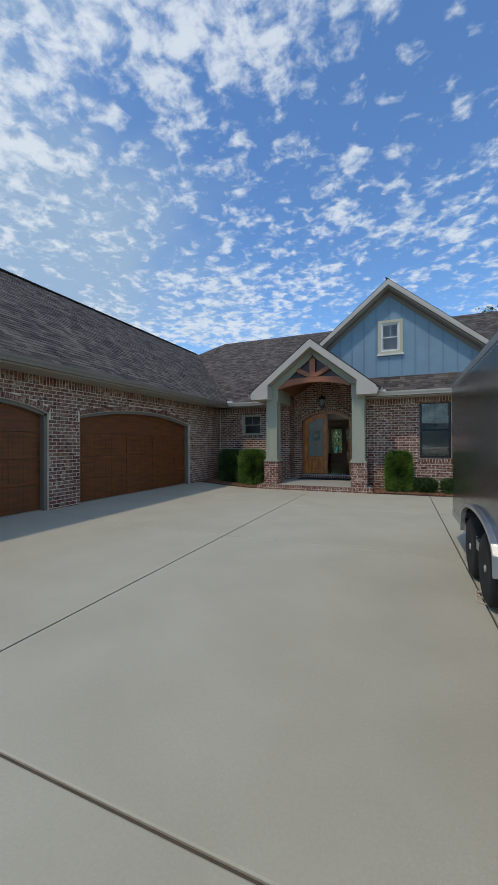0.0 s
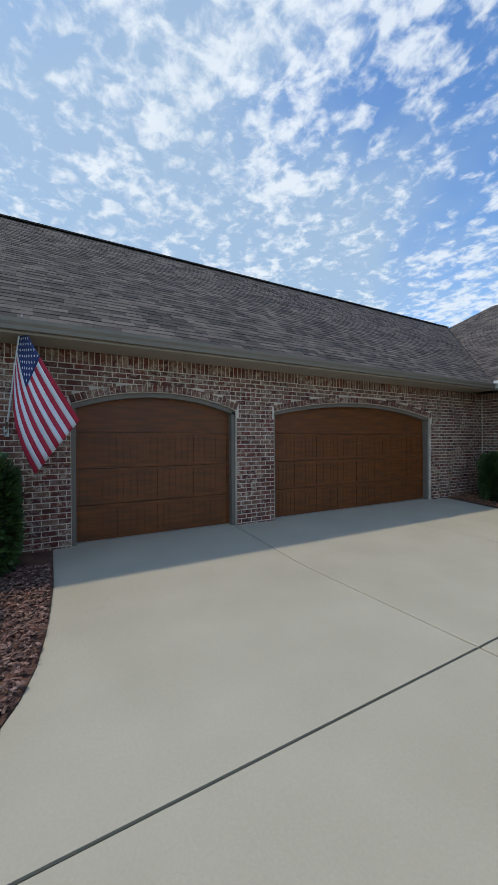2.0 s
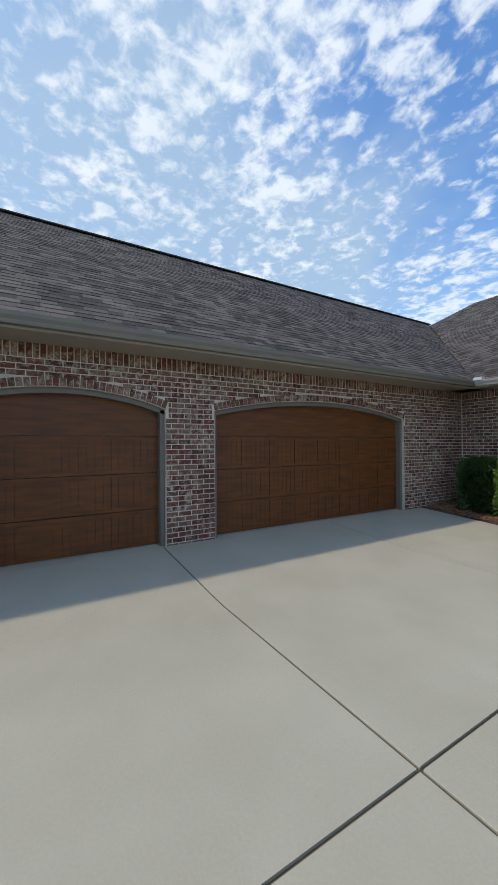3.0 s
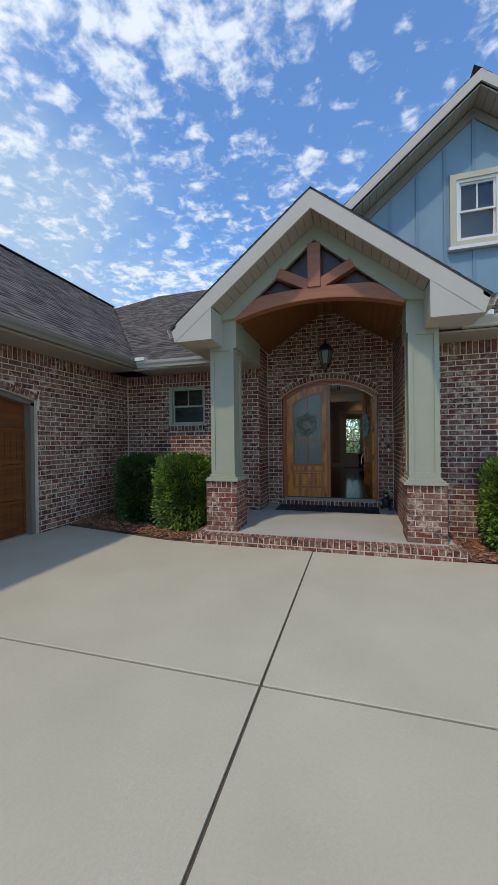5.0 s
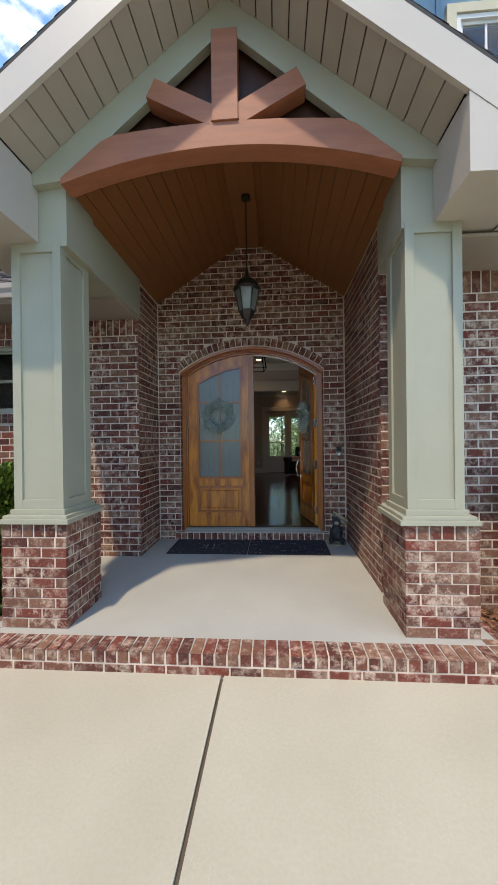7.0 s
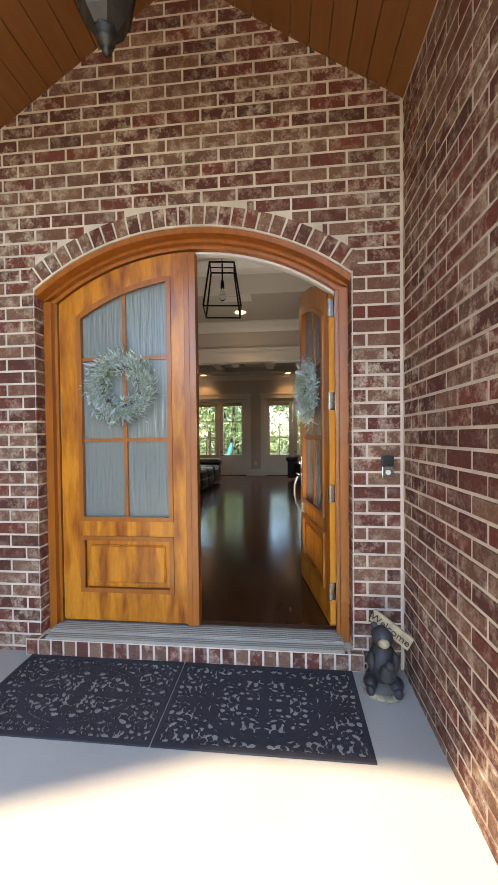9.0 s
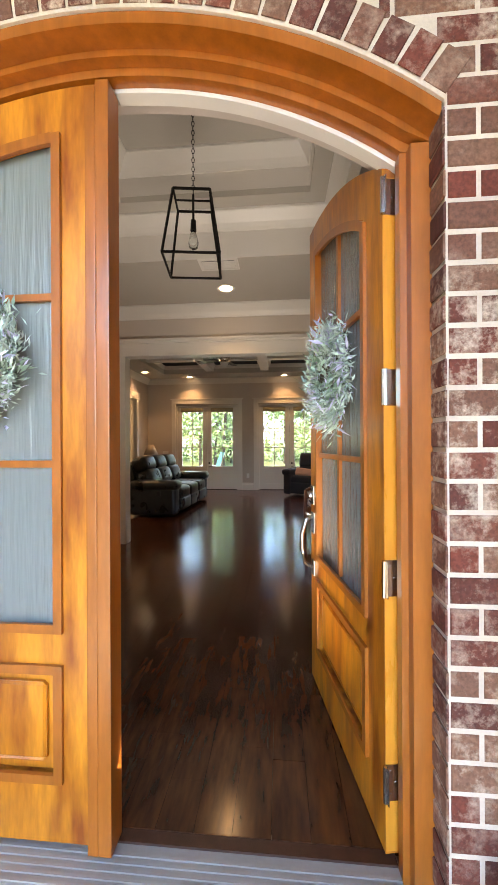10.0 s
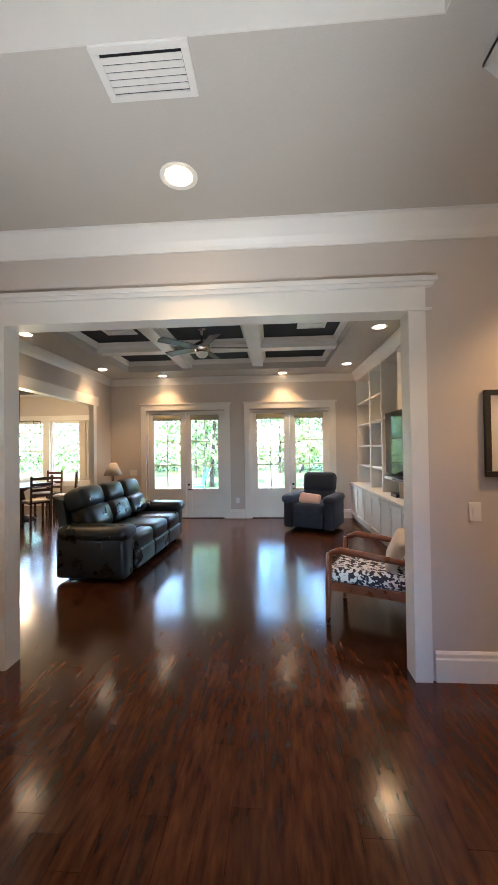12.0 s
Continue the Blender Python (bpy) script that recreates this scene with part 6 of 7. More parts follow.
for yy in (1.15, 0.33):
    for s in (-1, 1):
        bm = bmesh.new()
        prof = [(0.19, -0.09), (0.30, -0.10), (0.335, -0.08), (0.34, 0.0), (0.335, 0.08), (0.30, 0.10), (0.19, 0.09)]
        lathe(bm, prof, n=28)
        for f in bm.faces:
            f.smooth = True
        w_ = part("wheel", bm, TYRE, tr, "black tyre")
        w_.matrix_basis = Matrix.Translation((s * 0.92, yy, 0.34)) @ Matrix.Rotation(radians(90), 4, "Y")
        bm = bmesh.new()
        lathe(bm, [(0.04, -0.055), (0.05, -0.05), (0.16, -0.04), (0.185, -0.085), (0.195, -0.085), (0.195, 0.0)], n=24)
        for i in range(6):
            a = i * math.pi / 3
            beam(bm, (0.04 * math.cos(a), 0.04 * math.sin(a), -0.055), (0.17 * math.cos(a), 0.17 * math.sin(a), -0.06), 0.05, 0.02)
        rod(bm, (0, 0, -0.1), (0, 0, -0.03), 0.035, n=12)
        part("rim", bm, RIM, w_, "silver spoked rim")
rope = thing("rope", "loose white rope lying on the concrete", "rope", (3.55, -7.7, 0.0))
pts = [(0.16, 0.5, 0.35), (0.12, 0.47, 0.1), (0.05, 0.42, 0.012), (-0.12, 0.25, 0.01), (-0.02, 0.1, 0.01), (0.08, 0.22, 0.015), (-0.1, 0.32, 0.02), (-0.13, 0.05, 0.01), (0.02, -0.05, 0.01), (0.15, -0.2, 0.01), (0.1, -0.45, 0.01)]
part("cord", tube(bmesh.new(), pts, 0.008, 6), CREAM, rope)

# ---- trees ----
for i, (x, y, h, c) in enumerate(((-11.7, 36, 16.6, 2.4), (-4.3, 36, 17.6, 2.4), (11.6, 36, 18.2, 2.8), (14.5, 26, 13.6, 3.4), (18.5, 30, 15, 4.0), (22, 24, 13, 4))):
    tree("tall_tree", "tall dark green tree standing behind the house", x, y, h, c, 60 + i, LEAF_DARK, 3200, 0.22, 0.55, (0.2, 0.42))

# ---- interior shell ----
CZ = 3.30
bm = B((-9.0, 4.5, W + 0.25, 13.3, 0.10, FZ - 0.018))
floor = structure("floor", bm, JOINT, "dark hand-scraped hardwood floor")
structure("floor_edge", B((D0 + 0.08, D1 - 0.08, W + 0.16, W + 0.20, 0.10, FZ - 0.002)), DARKWOOD, "dark wooden floor edge at the doors")
bm = bmesh.new()
# wall round the entrance, inside
strip(bm, [-1.38, D0 + 0.02], const(0), const(CZ), 0, 0.04, FRONT(W + 0.255))
strip(bm, [D1 - 0.02, 1.43], const(0), const(CZ), 0, 0.04, FRONT(W + 0.255))
strip(bm, steps(D0 + 0.02, D1 - 0.02, 20), lambda u: DZC + math.sqrt(1.56 ** 2 - (u - DC) ** 2), const(CZ), 0, 0.04, FRONT(W + 0.255))
structure("wall_entrance_inner", bm, WALLP, "greige painted entrance wall")
bm = B((-1.52, -1.38, W + 0.25, 4.92, 0, CZ + 1.2))
structure("wall_foyer_west", bm, WALLP, "greige painted foyer wall")
bm = B((1.43, 1.50, W + 0.25, 4.98, 0, CZ + 1.2))
structure("wall_foyer_east", bm, WALLP, "greige painted foyer wall")
bm = B((-4.6, -1.40, 6.07, 6.17, 0, CZ), (1.42, 4.5, 6.07, 6.17, 0, CZ), (-1.40, 1.42, 6.07, 6.17, 2.72, CZ))
structure("wall_living", bm, WALLP, "greige painted wall with a wide cased opening")
bm = B((-4.7, -4.6, W, 6.17, 0, CZ), (4.5, 4.6, W, 11.6, 0, 4), (-4.6, -1.52, 4.78, 4.92, 0, CZ), (1.50, 4.5, 4.84, 4.98, 0, CZ))
structure("wall_hall", bm, WALLP, "greige painted hall walls")
# ceilings
TX0, TX1, TY0, TY1 = -1.05, 1.09, 3.00, 4.92
bm = B((-4.6, 4.5, TY1, 6.17, CZ, CZ + 0.12), (-1.5, TX0, W + 0.25, TY1, CZ, CZ + 0.12), (TX1, 1.5, W + 0.25, TY1, CZ, CZ + 0.12), (TX0, TX1, W + 0.25, TY0, CZ, CZ + 0.12))
# first step of the tray
I1, I2 = 0.25, 0.0
z1, z2 = 3.69, 4.06
box(bm, TX0 - 0.12, TX1 + 0.12, TY0 - 0.12, TY0, CZ, z1)
box(bm, TX0 - 0.12, TX1 + 0.12, TY1, TY1 + 0.12, CZ + 0.12, z1)
box(bm, TX0 - 0.12, TX0, TY0, TY1, CZ + 0.12, z1)
box(bm, TX1, TX1 + 0.12, TY0, TY1, CZ + 0.12, z1)
U0, U1, V0, V1 = TX0 + I1, TX1 - I1, TY0 + I1, TY1 - I1
box(bm, TX0 - 0.12, U0, TY0, TY1, z1, z1 + 0.1)
box(bm, U1, TX1 + 0.12, TY0, TY1, z1, z1 + 0.1)
box(bm, U0, U1, TY0 - 0.1, V0, z1, z1 + 0.1)
box(bm, U0, U1, V1, TY1 + 0.1, z1, z1 + 0.1)
box(bm, U0 - 0.1, U1 + 0.1, V0 - 0.1, V0, z1 + 0.1, z2 + 0.1)
box(bm, U0 - 0.1, U1 + 0.1, V1, V1 + 0.1, z1 + 0.1, z2 + 0.1)
box(bm, U0 - 0.1, U0, V0, V1, z1 + 0.1, z2 + 0.1)
box(bm, U1, U1 + 0.1, V0, V1, z1 + 0.1, z2 + 0.1)
box(bm, U0, U1, V0, V1, z2, z2 + 0.1)
ceil_f = structure("ceiling_foyer", bm, CEILP, "grey textured foyer tray ceiling")
# Thin boards make the tray risers paler than the ceiling round them.
for a, b, c, d, e, f in ((TX0, TX1, TY0, TY1, CZ - 0.002, z1 - 0.15), (U0, U1, V0, V1, z1 + 0.05, z2 - 0.16)):
    part("riser_board", B((a + 0.004, b - 0.004, d - 0.004, d, e, f), (a, a + 0.004, c, d, e, f), (b - 0.004, b, c, d, e, f), (a + 0.004, b - 0.004, c, c + 0.004, e, f)),
         RISER, ceil_f, "pale riser boards")


def crown(bm, x0, x1, y0, y1, z, h=0.12, d=0.10, inner=True):
    """A crown moulding round the inside of a rectangle, its top at z."""
    prof = [(0, -h), (0.012, -h), (0.02, -h * 0.85), (d * 0.35, -h * 0.62), (d * 0.75, -h * 0.28), (d * 0.9, -h * 0.16), (d, -h * 0.12), (d, 0), (0, 0)]
    rows = []
    for cx, cy, sx, sy in ((x0, y0, 1, 1), (x1, y0, -1, 1), (x1, y1, -1, -1), (x0, y1, 1, -1)):
        rows.append([bm.verts.new((cx + sx * p, cy + sy * p, z + q)) for p, q in prof])
    n = len(prof)
    for i in range(4):
        a, b = rows[i], rows[(i + 1) % 4]
        for k_ in range(n):
            bm.faces.new((a[k_], a[(k_ + 1) % n], b[(k_ + 1) % n], b[k_]))


def crown_run(bm, p, q, out, z, h=0.14, d=0.12):
    p, q, out = Vector(p), Vector(q), Vector(out)
    prof = [(0, -h), (0.012, -h), (0.02, -h * 0.85), (d * 0.35, -h * 0.62), (d * 0.75, -h * 0.28), (d * 0.9, -h * 0.16), (d, -h * 0.12), (d, 0), (0, 0)]
    rows = [[bm.verts.new((e.x + out.x * a, e.y + out.y * a, z + b)) for a, b in prof] for e in (p, q)]
    n = len(prof)
    for k_ in range(n):
        bm.faces.new((rows[0][k_], rows[0][(k_ + 1) % n], rows[1][(k_ + 1) % n], rows[1][k_]))
    bm.faces.new(rows[0][::-1])
    bm.faces.new(rows[1])


bm = bmesh.new()
crown(bm, TX0, TX1, TY0, TY1, z1 - 0.001, 0.15, 0.11)
crown(bm, U0, U1, V0, V1, z2 - 0.001, 0.16, 0.11)
box(bm, U0 - 0.001, U0 + 0.012, V0, V1, z1, z1 + 0.05)
crown_run(bm, (-4.6, 6.07), (4.5, 6.07), (0, -1), CZ - 0.001)
crown_run(bm, (-1.38, W + 0.3), (-1.38, 4.92 + 0.12), (1, 0), CZ - 0.001)
crown_run(bm, (1.43, W + 0.3), (1.43, 4.98 + 0.12), (-1, 0), CZ - 0.001)
crown_run(bm, (-4.6, 4.92), (-1.26, 4.92), (0, 1), CZ - 0.001)
crown_run(bm, (1.31, 4.98), (4.5, 4.98), (0, 1), CZ - 0.001)
structure("crown_moulding", bm, WHITE, "white crown moulding")
O0, O1, OH = -1.355, 1.36, 2.695
casing_ = structure("opening_casing", B((O0 - 0.108, O1 + 0.108, 6.045, 6.07, OH, OH + 0.155), (O0 - 0.108, O1 + 0.108, 6.17, 6.195, OH, OH + 0.155)), WHITE, "white craftsman casing round the wide opening")
for a, b in ((O0 - 0.108, O0), (O1, O1 + 0.108)):
    part("side_casing", B((a, b, 6.045, 6.07, FZ, OH)), WHITE, casing_, bevel=0.002)
    part("side_casing", B((a, b, 6.17, 6.195, FZ, OH)), WHITE, casing_, bevel=0.002)
part("bead", B((O0 - 0.14, O1 + 0.14, 6.03, 6.045, OH, OH + 0.018)), WHITE, casing_)
part("cap", B((O0 - 0.15, O1 + 0.15, 6.02, 6.07, OH + 0.155, OH + 0.18), (O0 - 0.17, O1 + 0.17, 6.005, 6.07, OH + 0.18, OH + 0.21)), WHITE, casing_)
part("lining", B((-1.40, O0, 6.07, 6.17, FZ, 2.72), (O1, 1.42, 6.07, 6.17, FZ, 2.72), (O0, O1, 6.07, 6.17, OH, 2.72)), WHITE, casing_)


def base(bm, p, q, out, h=0.19):
    p, q = Vector((*p, 0)), Vector((*q, 0))
    o = Vector((*out, 0))
    prof = [(0, 0), (0.02, 0), (0.02, h * 0.74), (0.014, h * 0.8), (0.014, h * 0.92), (0.006, h), (0, h)]
    rows = [[bm.verts.new(e + o * a + Vector((0, 0, FZ + b))) for a, b in prof] for e in (p, q)]
    n = len(prof)
    for k_ in range(n):
        bm.faces.new((rows[0][k_], rows[0][(k_ + 1) % n], rows[1][(k_ + 1) % n], rows[1][k_]))
    bm.faces.new(rows[0][::-1])
    bm.faces.new(rows[1])


bm = bmesh.new()
base(bm, (-4.6, 6.07), (O0 - 0.13, 6.07), (0, -1))
base(bm, (O1 + 0.13, 6.07), (4.5, 6.07), (0, -1))
base(bm, (-1.38, W + 0.3), (-1.38, 4.94), (1, 0))
base(bm, (-4.6, 4.92), (-1.36, 4.92), (0, 1))
base(bm, (1.43, W + 0.3), (1.43, 5.0), (-1, 0))
LX0, LX1, LY1 = -3.05, 2.62, 11.41
base(bm, (LX0, LY1), (-2.37, LY1), (0, -1))
base(bm, (-0.44, LY1), (-0.13, LY1), (0, -1))
base(bm, (1.80, LY1), (2.1, LY1), (0, -1))
structure("baseboard", bm, WHITE, "tall white baseboard")

# living room walls
FD = ((-2.27, -0.53), (-0.02, 1.70))
DH = 2.64
bm = B((LX0 - 0.12, FD[0][0], LY1, LY1 + 0.2, 0, 3.8), (FD[0][1], FD[1][0], LY1, LY1 + 0.2, 0, 3.8), (FD[1][1], 4.6, LY1, LY1 + 0.2, 0, 3.8),
       (FD[0][0], FD[0][1], LY1, LY1 + 0.2, DH, 3.8), (FD[1][0], FD[1][1], LY1, LY1 + 0.2, DH, 3.8))
structure("wall_back", bm, WALLP, "greige painted back wall with two pairs of glazed doors")
bm = B((LX0 - 0.12, LX0, 10.72, LY1, 0, 3.8), (LX0 - 0.12, LX0, 6.17, 6.6, 0, 3.8), (LX0 - 0.12, LX0, 6.6, 10.72, 2.74, 3.8))
structure("wall_living_west", bm, WALLP, "greige painted wall with a wide opening to the dining room")
structure("wall_living_east", B((LX1, LX1 + 0.1, 6.17, LY1, 0, 3.8)), WALLP, "greige painted wall behind the built-in shelves")
bm = B((LX0, LX0 + 0.025, 10.60, 10.72, FZ, 2.72), (LX0, LX0 + 0.03, 6.5, 10.80, 2.72, 2.90), (LX0 - 0.12, LX0, 10.70, 10.72, FZ, 2.74), (LX0 - 0.12, LX0, 6.6, 10.70, 2.72, 2.74))
structure("dining_casing", bm, WHITE, "white casing of the dining room opening")
# coffered ceiling
CX0, CX1, CY0, CY1 = -2.35, 1.50, 6.9, 10.68
LZ = 3.36
bm = B((LX0, LX1, 6.17, CY0, LZ, LZ + 0.35), (LX0, LX1, CY1, LY1, LZ, LZ + 0.35), (LX0, CX0, CY0, CY1, LZ, LZ + 0.35), (CX1, LX1, CY0, CY1, LZ, LZ + 0.35))
ceil_l = structure("ceiling_living", bm, CEILP, "greige ceiling border of the living room")
bm = B((CX0, CX1, CY0, CY1, LZ + 0.20, LZ + 0.26))
structure("ceiling_coffer_panels", bm, NAVY, "dark navy recessed coffer panels")
bm = bmesh.new()
bx_ = [CX0, -1.17, 0.21, CX1]
by_ = [CY0, 8.20, 9.50, CY1]
for x in bx_[1:3]:
    box(bm, x - 0.10, x + 0.10, CY0, CY1, LZ + 0.05, LZ + 0.20)
for y in by_[1:3]:
    for a, b in zip(bx_, bx_[1:]):
        box(bm, a + (0.10 if a != CX0 else 0), b - (0.10 if b != CX1 else 0), y - 0.10, y + 0.10, LZ + 0.05, LZ + 0.20)
for i in range(3):
    for j in range(3):
        x0 = bx_[i] + (0.10 if i else 0)
        x1 = bx_[i + 1] - (0.10 if i < 2 else 0)
        y0 = by_[j] + (0.10 if j else 0)
        y1 = by_[j + 1] - (0.10 if j < 2 else 0)
        crown(bm, x0, x1, y0, y1, LZ + 0.199, 0.08, 0.06)
crown_run(bm, (LX0, LY1), (LX1, LY1), (0, -1), LZ - 0.001)
crown_run(bm, (LX0, 6.17), (LX0, LY1), (1, 0), LZ - 0.001)
structure("ceiling_beams", bm, WHITE, "white coffer beams and crown moulding")


def vent(name, x0, x1, y0, y1, z, label):
    g = thing(name, label, "air vent", ((x0 + x1) / 2, (y0 + y1) / 2, z))
    a, b = (x1 - x0) / 2, (y1 - y0) / 2
    part("frame", B((-a, a, -b, -b + 0.025, -0.012, 0), (-a, a, b - 0.025, b, -0.012, 0), (-a, -a + 0.03, -b + 0.025, b - 0.025, -0.012, 0), (a - 0.03, a, -b + 0.025, b - 0.025, -0.012, 0)), WHITE, g, bevel=0.002)
    part("backing", B((-a + 0.03, a - 0.03, -b + 0.025, b - 0.025, -0.003, 0.0)), BLACKPLASTIC, g)
    n = 5
    for i in range(n):
        y = -b + 0.035 + (2 * b - 0.07) * (i + 0.5) / n
        part("slat", B((-a + 0.031, a - 0.031, y - 0.0115, y + 0.0115, -0.012, -0.009)), WHITE, g)
    return g


vent("ceiling_vent", -0.17, 0.20, 4.92, 5.13, CZ, "white slatted air vent in the foyer ceiling")
vent("ceiling_vent", 0.85, 1.25, 8.72, 8.95, LZ + 0.20, "white slatted air vent in a coffer")
vent("ceiling_vent", -1.95, -1.5, 8.70, 8.95, LZ + 0.20, "white slatted air vent in a coffer")


def can_light(x, y, z, power=22):
    g = thing("recessed_light", "round recessed ceiling light with a white rim, switched on", "ceiling light", (x, y, z), 0, "recessed ceiling lights")
    bm = bmesh.new()
    lathe(bm, [(0.07, -0.001), (0.10, -0.006), (0.10, 0.0), (0.07, 0.0)], n=28)
    part("rim", bm, WHITE, g)
    bm = bmesh.new()
    lathe(bm, [(0.069, -0.004), (0.069, -0.001)], n=28)
    part("lens", bm, LAMPGLOW, g, "glowing lens")
    spot_lamp("light_beam", x, y, z - 0.02, power * 0.08)
    return g


can_light(0.0, 5.57, CZ, 15)
for x, y in ((-2.72, 10.35), (-1.80, 11.12), (0.70, 11.12), (1.86, 10.45)):
    can_light(x, y, LZ, 30)
for x, y in ((1.86, 8.4), (-2.72, 8.2), (-2.72, 6.9), (1.86, 6.9), (-3.0, 5.5), (2.5, 5.6)):
    can_light(x, y, LZ if y > 6 else CZ, 26 if y > 6 else 62)


# glazed door pairs
def french(x0, x1, label):
    g = thing("french_doors", label, "glazed door", ((x0 + x1) / 2, LY1 + 0.02, FZ))
    g["kind"] = "structure"
    a = (x1 - x0) / 2
    H = DH - FZ
    part("frame", B((-a, -a + 0.05, 0, 0.12, 0, H), (a - 0.05, a, 0, 0.12, 0, H), (-a + 0.05, a - 0.05, 0, 0.12, H - 0.05, H)), WHITE, g, bevel=0.002)
    part("casing", B((-a - 0.10, -a + 0.01, -0.045, -0.02, 0, H + 0.03), (a - 0.01, a + 0.10, -0.045, -0.02, 0, H + 0.03), (-a - 0.10, a + 0.10, -0.045, -0.02, H + 0.03, H + 0.15),
                     (-a - 0.13, a + 0.13, -0.06, -0.02, H + 0.15, H + 0.18)), WHITE, g, "white casing", bevel=0.002)
    part("sill", B((-a + 0.05, a - 0.05, 0.0, 0.12, 0.0, 0.012)), BRONZE, g)
    lw = a - 0.05
    for s in (-1, 1):
        l0, l1 = (-lw, -0.003) if s < 0 else (0.003, lw)
        m0, m1 = l0 + 0.12 + (0.0 if s < 0 else 0.0), l1 - 0.12
        gz0, gz1 = 0.63, H - 0.14
        d = part("leaf", B((l0, m0, 0.03, 0.075, 0.012, H - 0.052), (m1, l1, 0.03, 0.075, 0.012, H - 0.052), (m0, m1, 0.03, 0.075, 0.012, 0.17), (m0, m1, 0.03, 0.075, 0.53, gz0),
                           (m0, m1, 0.03, 0.075, gz1, H - 0.052), (m0, m1, 0.045, 0.06, 0.17, 0.53), (m0 + 0.03, m1 - 0.03, 0.036, 0.045, 0.20, 0.50)), WHITE, g)
        bm = bmesh.new()
        for i in (1, 2):
            z = gz0 + (gz1 - gz0) * i / 3
            box(bm, m0, m1, 0.045, 0.06, z - 0.012, z + 0.012)
        c = (m0 + m1) / 2
        box(bm, c - 0.011, c + 0.011, 0.046, 0.059, gz0, gz1)
        part("glazing_bar", bm, WHITE, d)
        p = part("pane", B((m0, m1, 0.051, 0.054, gz0, gz1)), GLASS, d, "clear glass")
        p.visible_shadow = False
        bm = bmesh.new()
        for i in range(5):
            box(bm, m0 - 0.02, m1 + 0.02, 0.004 - i * 0.004, 0.026 + i * 0.001, gz1 - 0.05 + i * 0.014, gz1 - 0.036 + i * 0.014)
        box(bm, m0 - 0.02, m1 + 0.02, 0.0, 0.028, gz1 + 0.02, gz1 + 0.06)
        part("folded_blind", bm, SHADEC, d, "folded linen blind")
    bm = bmesh.new()
    rod(bm, (0.06, 0.03, 0.62), (0.06, -0.03, 0.62), 0.012)
    rod(bm, (0.06, -0.025, 0.62), (0.16, -0.025, 0.62), 0.009)
    rod(bm, (0.06, 0.03, 0.72), (0.06, 0.005, 0.72), 0.025)
    part("lever", bm, BLACK, g, "dark lever handle")
    return g


french(*FD[0], "pair of white glazed doors to the garden with folded blinds")
french(*FD[1], "pair of white glazed doors to the garden with folded blinds")


def plate(x, y, z, wide, label):
    g = thing("switch_plate", label, "light switch", (x, y, z))
    part("plate", B((-wide / 2, wide / 2, -0.006, 0, -0.06, 0.06)), WHITEPLASTIC, g, bevel=0.002)
    part("rocker", B((-0.015, 0.015, -0.010, -0.006, -0.03, 0.03)), WHITEPLASTIC, g)


plate(1.755, 6.07, 1.41, 0.075, "white light switch on the greige wall")
plate(-0.28, LY1, 0.72, 0.07, "white wall socket between the glazed doors")
plate(-2.55, LY1, 1.33, 0.16, "white double switch on the greige wall")
pic = thing("picture", "black framed print with a white mount on the greige wall", "picture", (2.12, 6.07, 1.63))
part("frame", B((-0.30, 0.30, -0.025, 0, 0.0, 0.035), (-0.30, 0.30, -0.025, 0, 0.515, 0.55), (-0.30, -0.265, -0.025, 0, 0.035, 0.515), (0.265, 0.30, -0.025, 0, 0.035, 0.515)), BLACKPLASTIC, pic, bevel=0.003)
part("mount", B((-0.265, 0.265, -0.008, 0, 0.035, 0.515)), WHITE, pic)
part("print", B((-0.16, 0.16, -0.010, -0.008, 0.13, 0.42)), CREAM, pic, "pale brown picture")



def sky_fill(name, x0, x1, z0, z1, y, out, power, colour=(0.86, 0.94, 1.0)):
    """An added area lamp standing in for daylight; out: 1 if it shines to +y."""
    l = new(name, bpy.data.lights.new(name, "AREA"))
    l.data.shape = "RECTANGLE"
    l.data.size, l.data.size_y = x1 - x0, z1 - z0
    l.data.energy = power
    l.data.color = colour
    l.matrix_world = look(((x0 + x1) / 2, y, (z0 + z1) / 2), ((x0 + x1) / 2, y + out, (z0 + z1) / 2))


# Two added lamps outside, higher than the panes show, reinforce the sky.
sky_fill("garden_sky_fill", -3.0, 3.0, 3.9, 5.9, 14.5, -1, 27)
scene.objects["garden_sky_fill"].matrix_world = look((-0.3, 14.5, 4.9), (-0.3, 9.5, 1.5))
sky_fill("dining_sky_fill", -7.5, -4.0, 3.1, 5.1, 16.0, -1, 20)
scene.objects["dining_sky_fill"].matrix_world = look((-5.6, 16.0, 4.1), (-5.0, 10.0, 1.2))
# Added doorway lamp, aimed up like daylight thrown off the porch floor.
sky_fill("entrance_fill", -0.7, 0.7, 0.5, 2.4, W + 0.31, 1, 0.95, (0.94, 0.97, 1.0))
scene.objects["entrance_fill"].matrix_world = look((0.35, W + 0.33, 0.5), (0.0, W + 1.8, 2.6))
scene.objects["entrance_fill"].data.spread = radians(95)
scene.objects["entrance_fill"].data.size, scene.objects["entrance_fill"].data.size_y = 0.75, 0.3

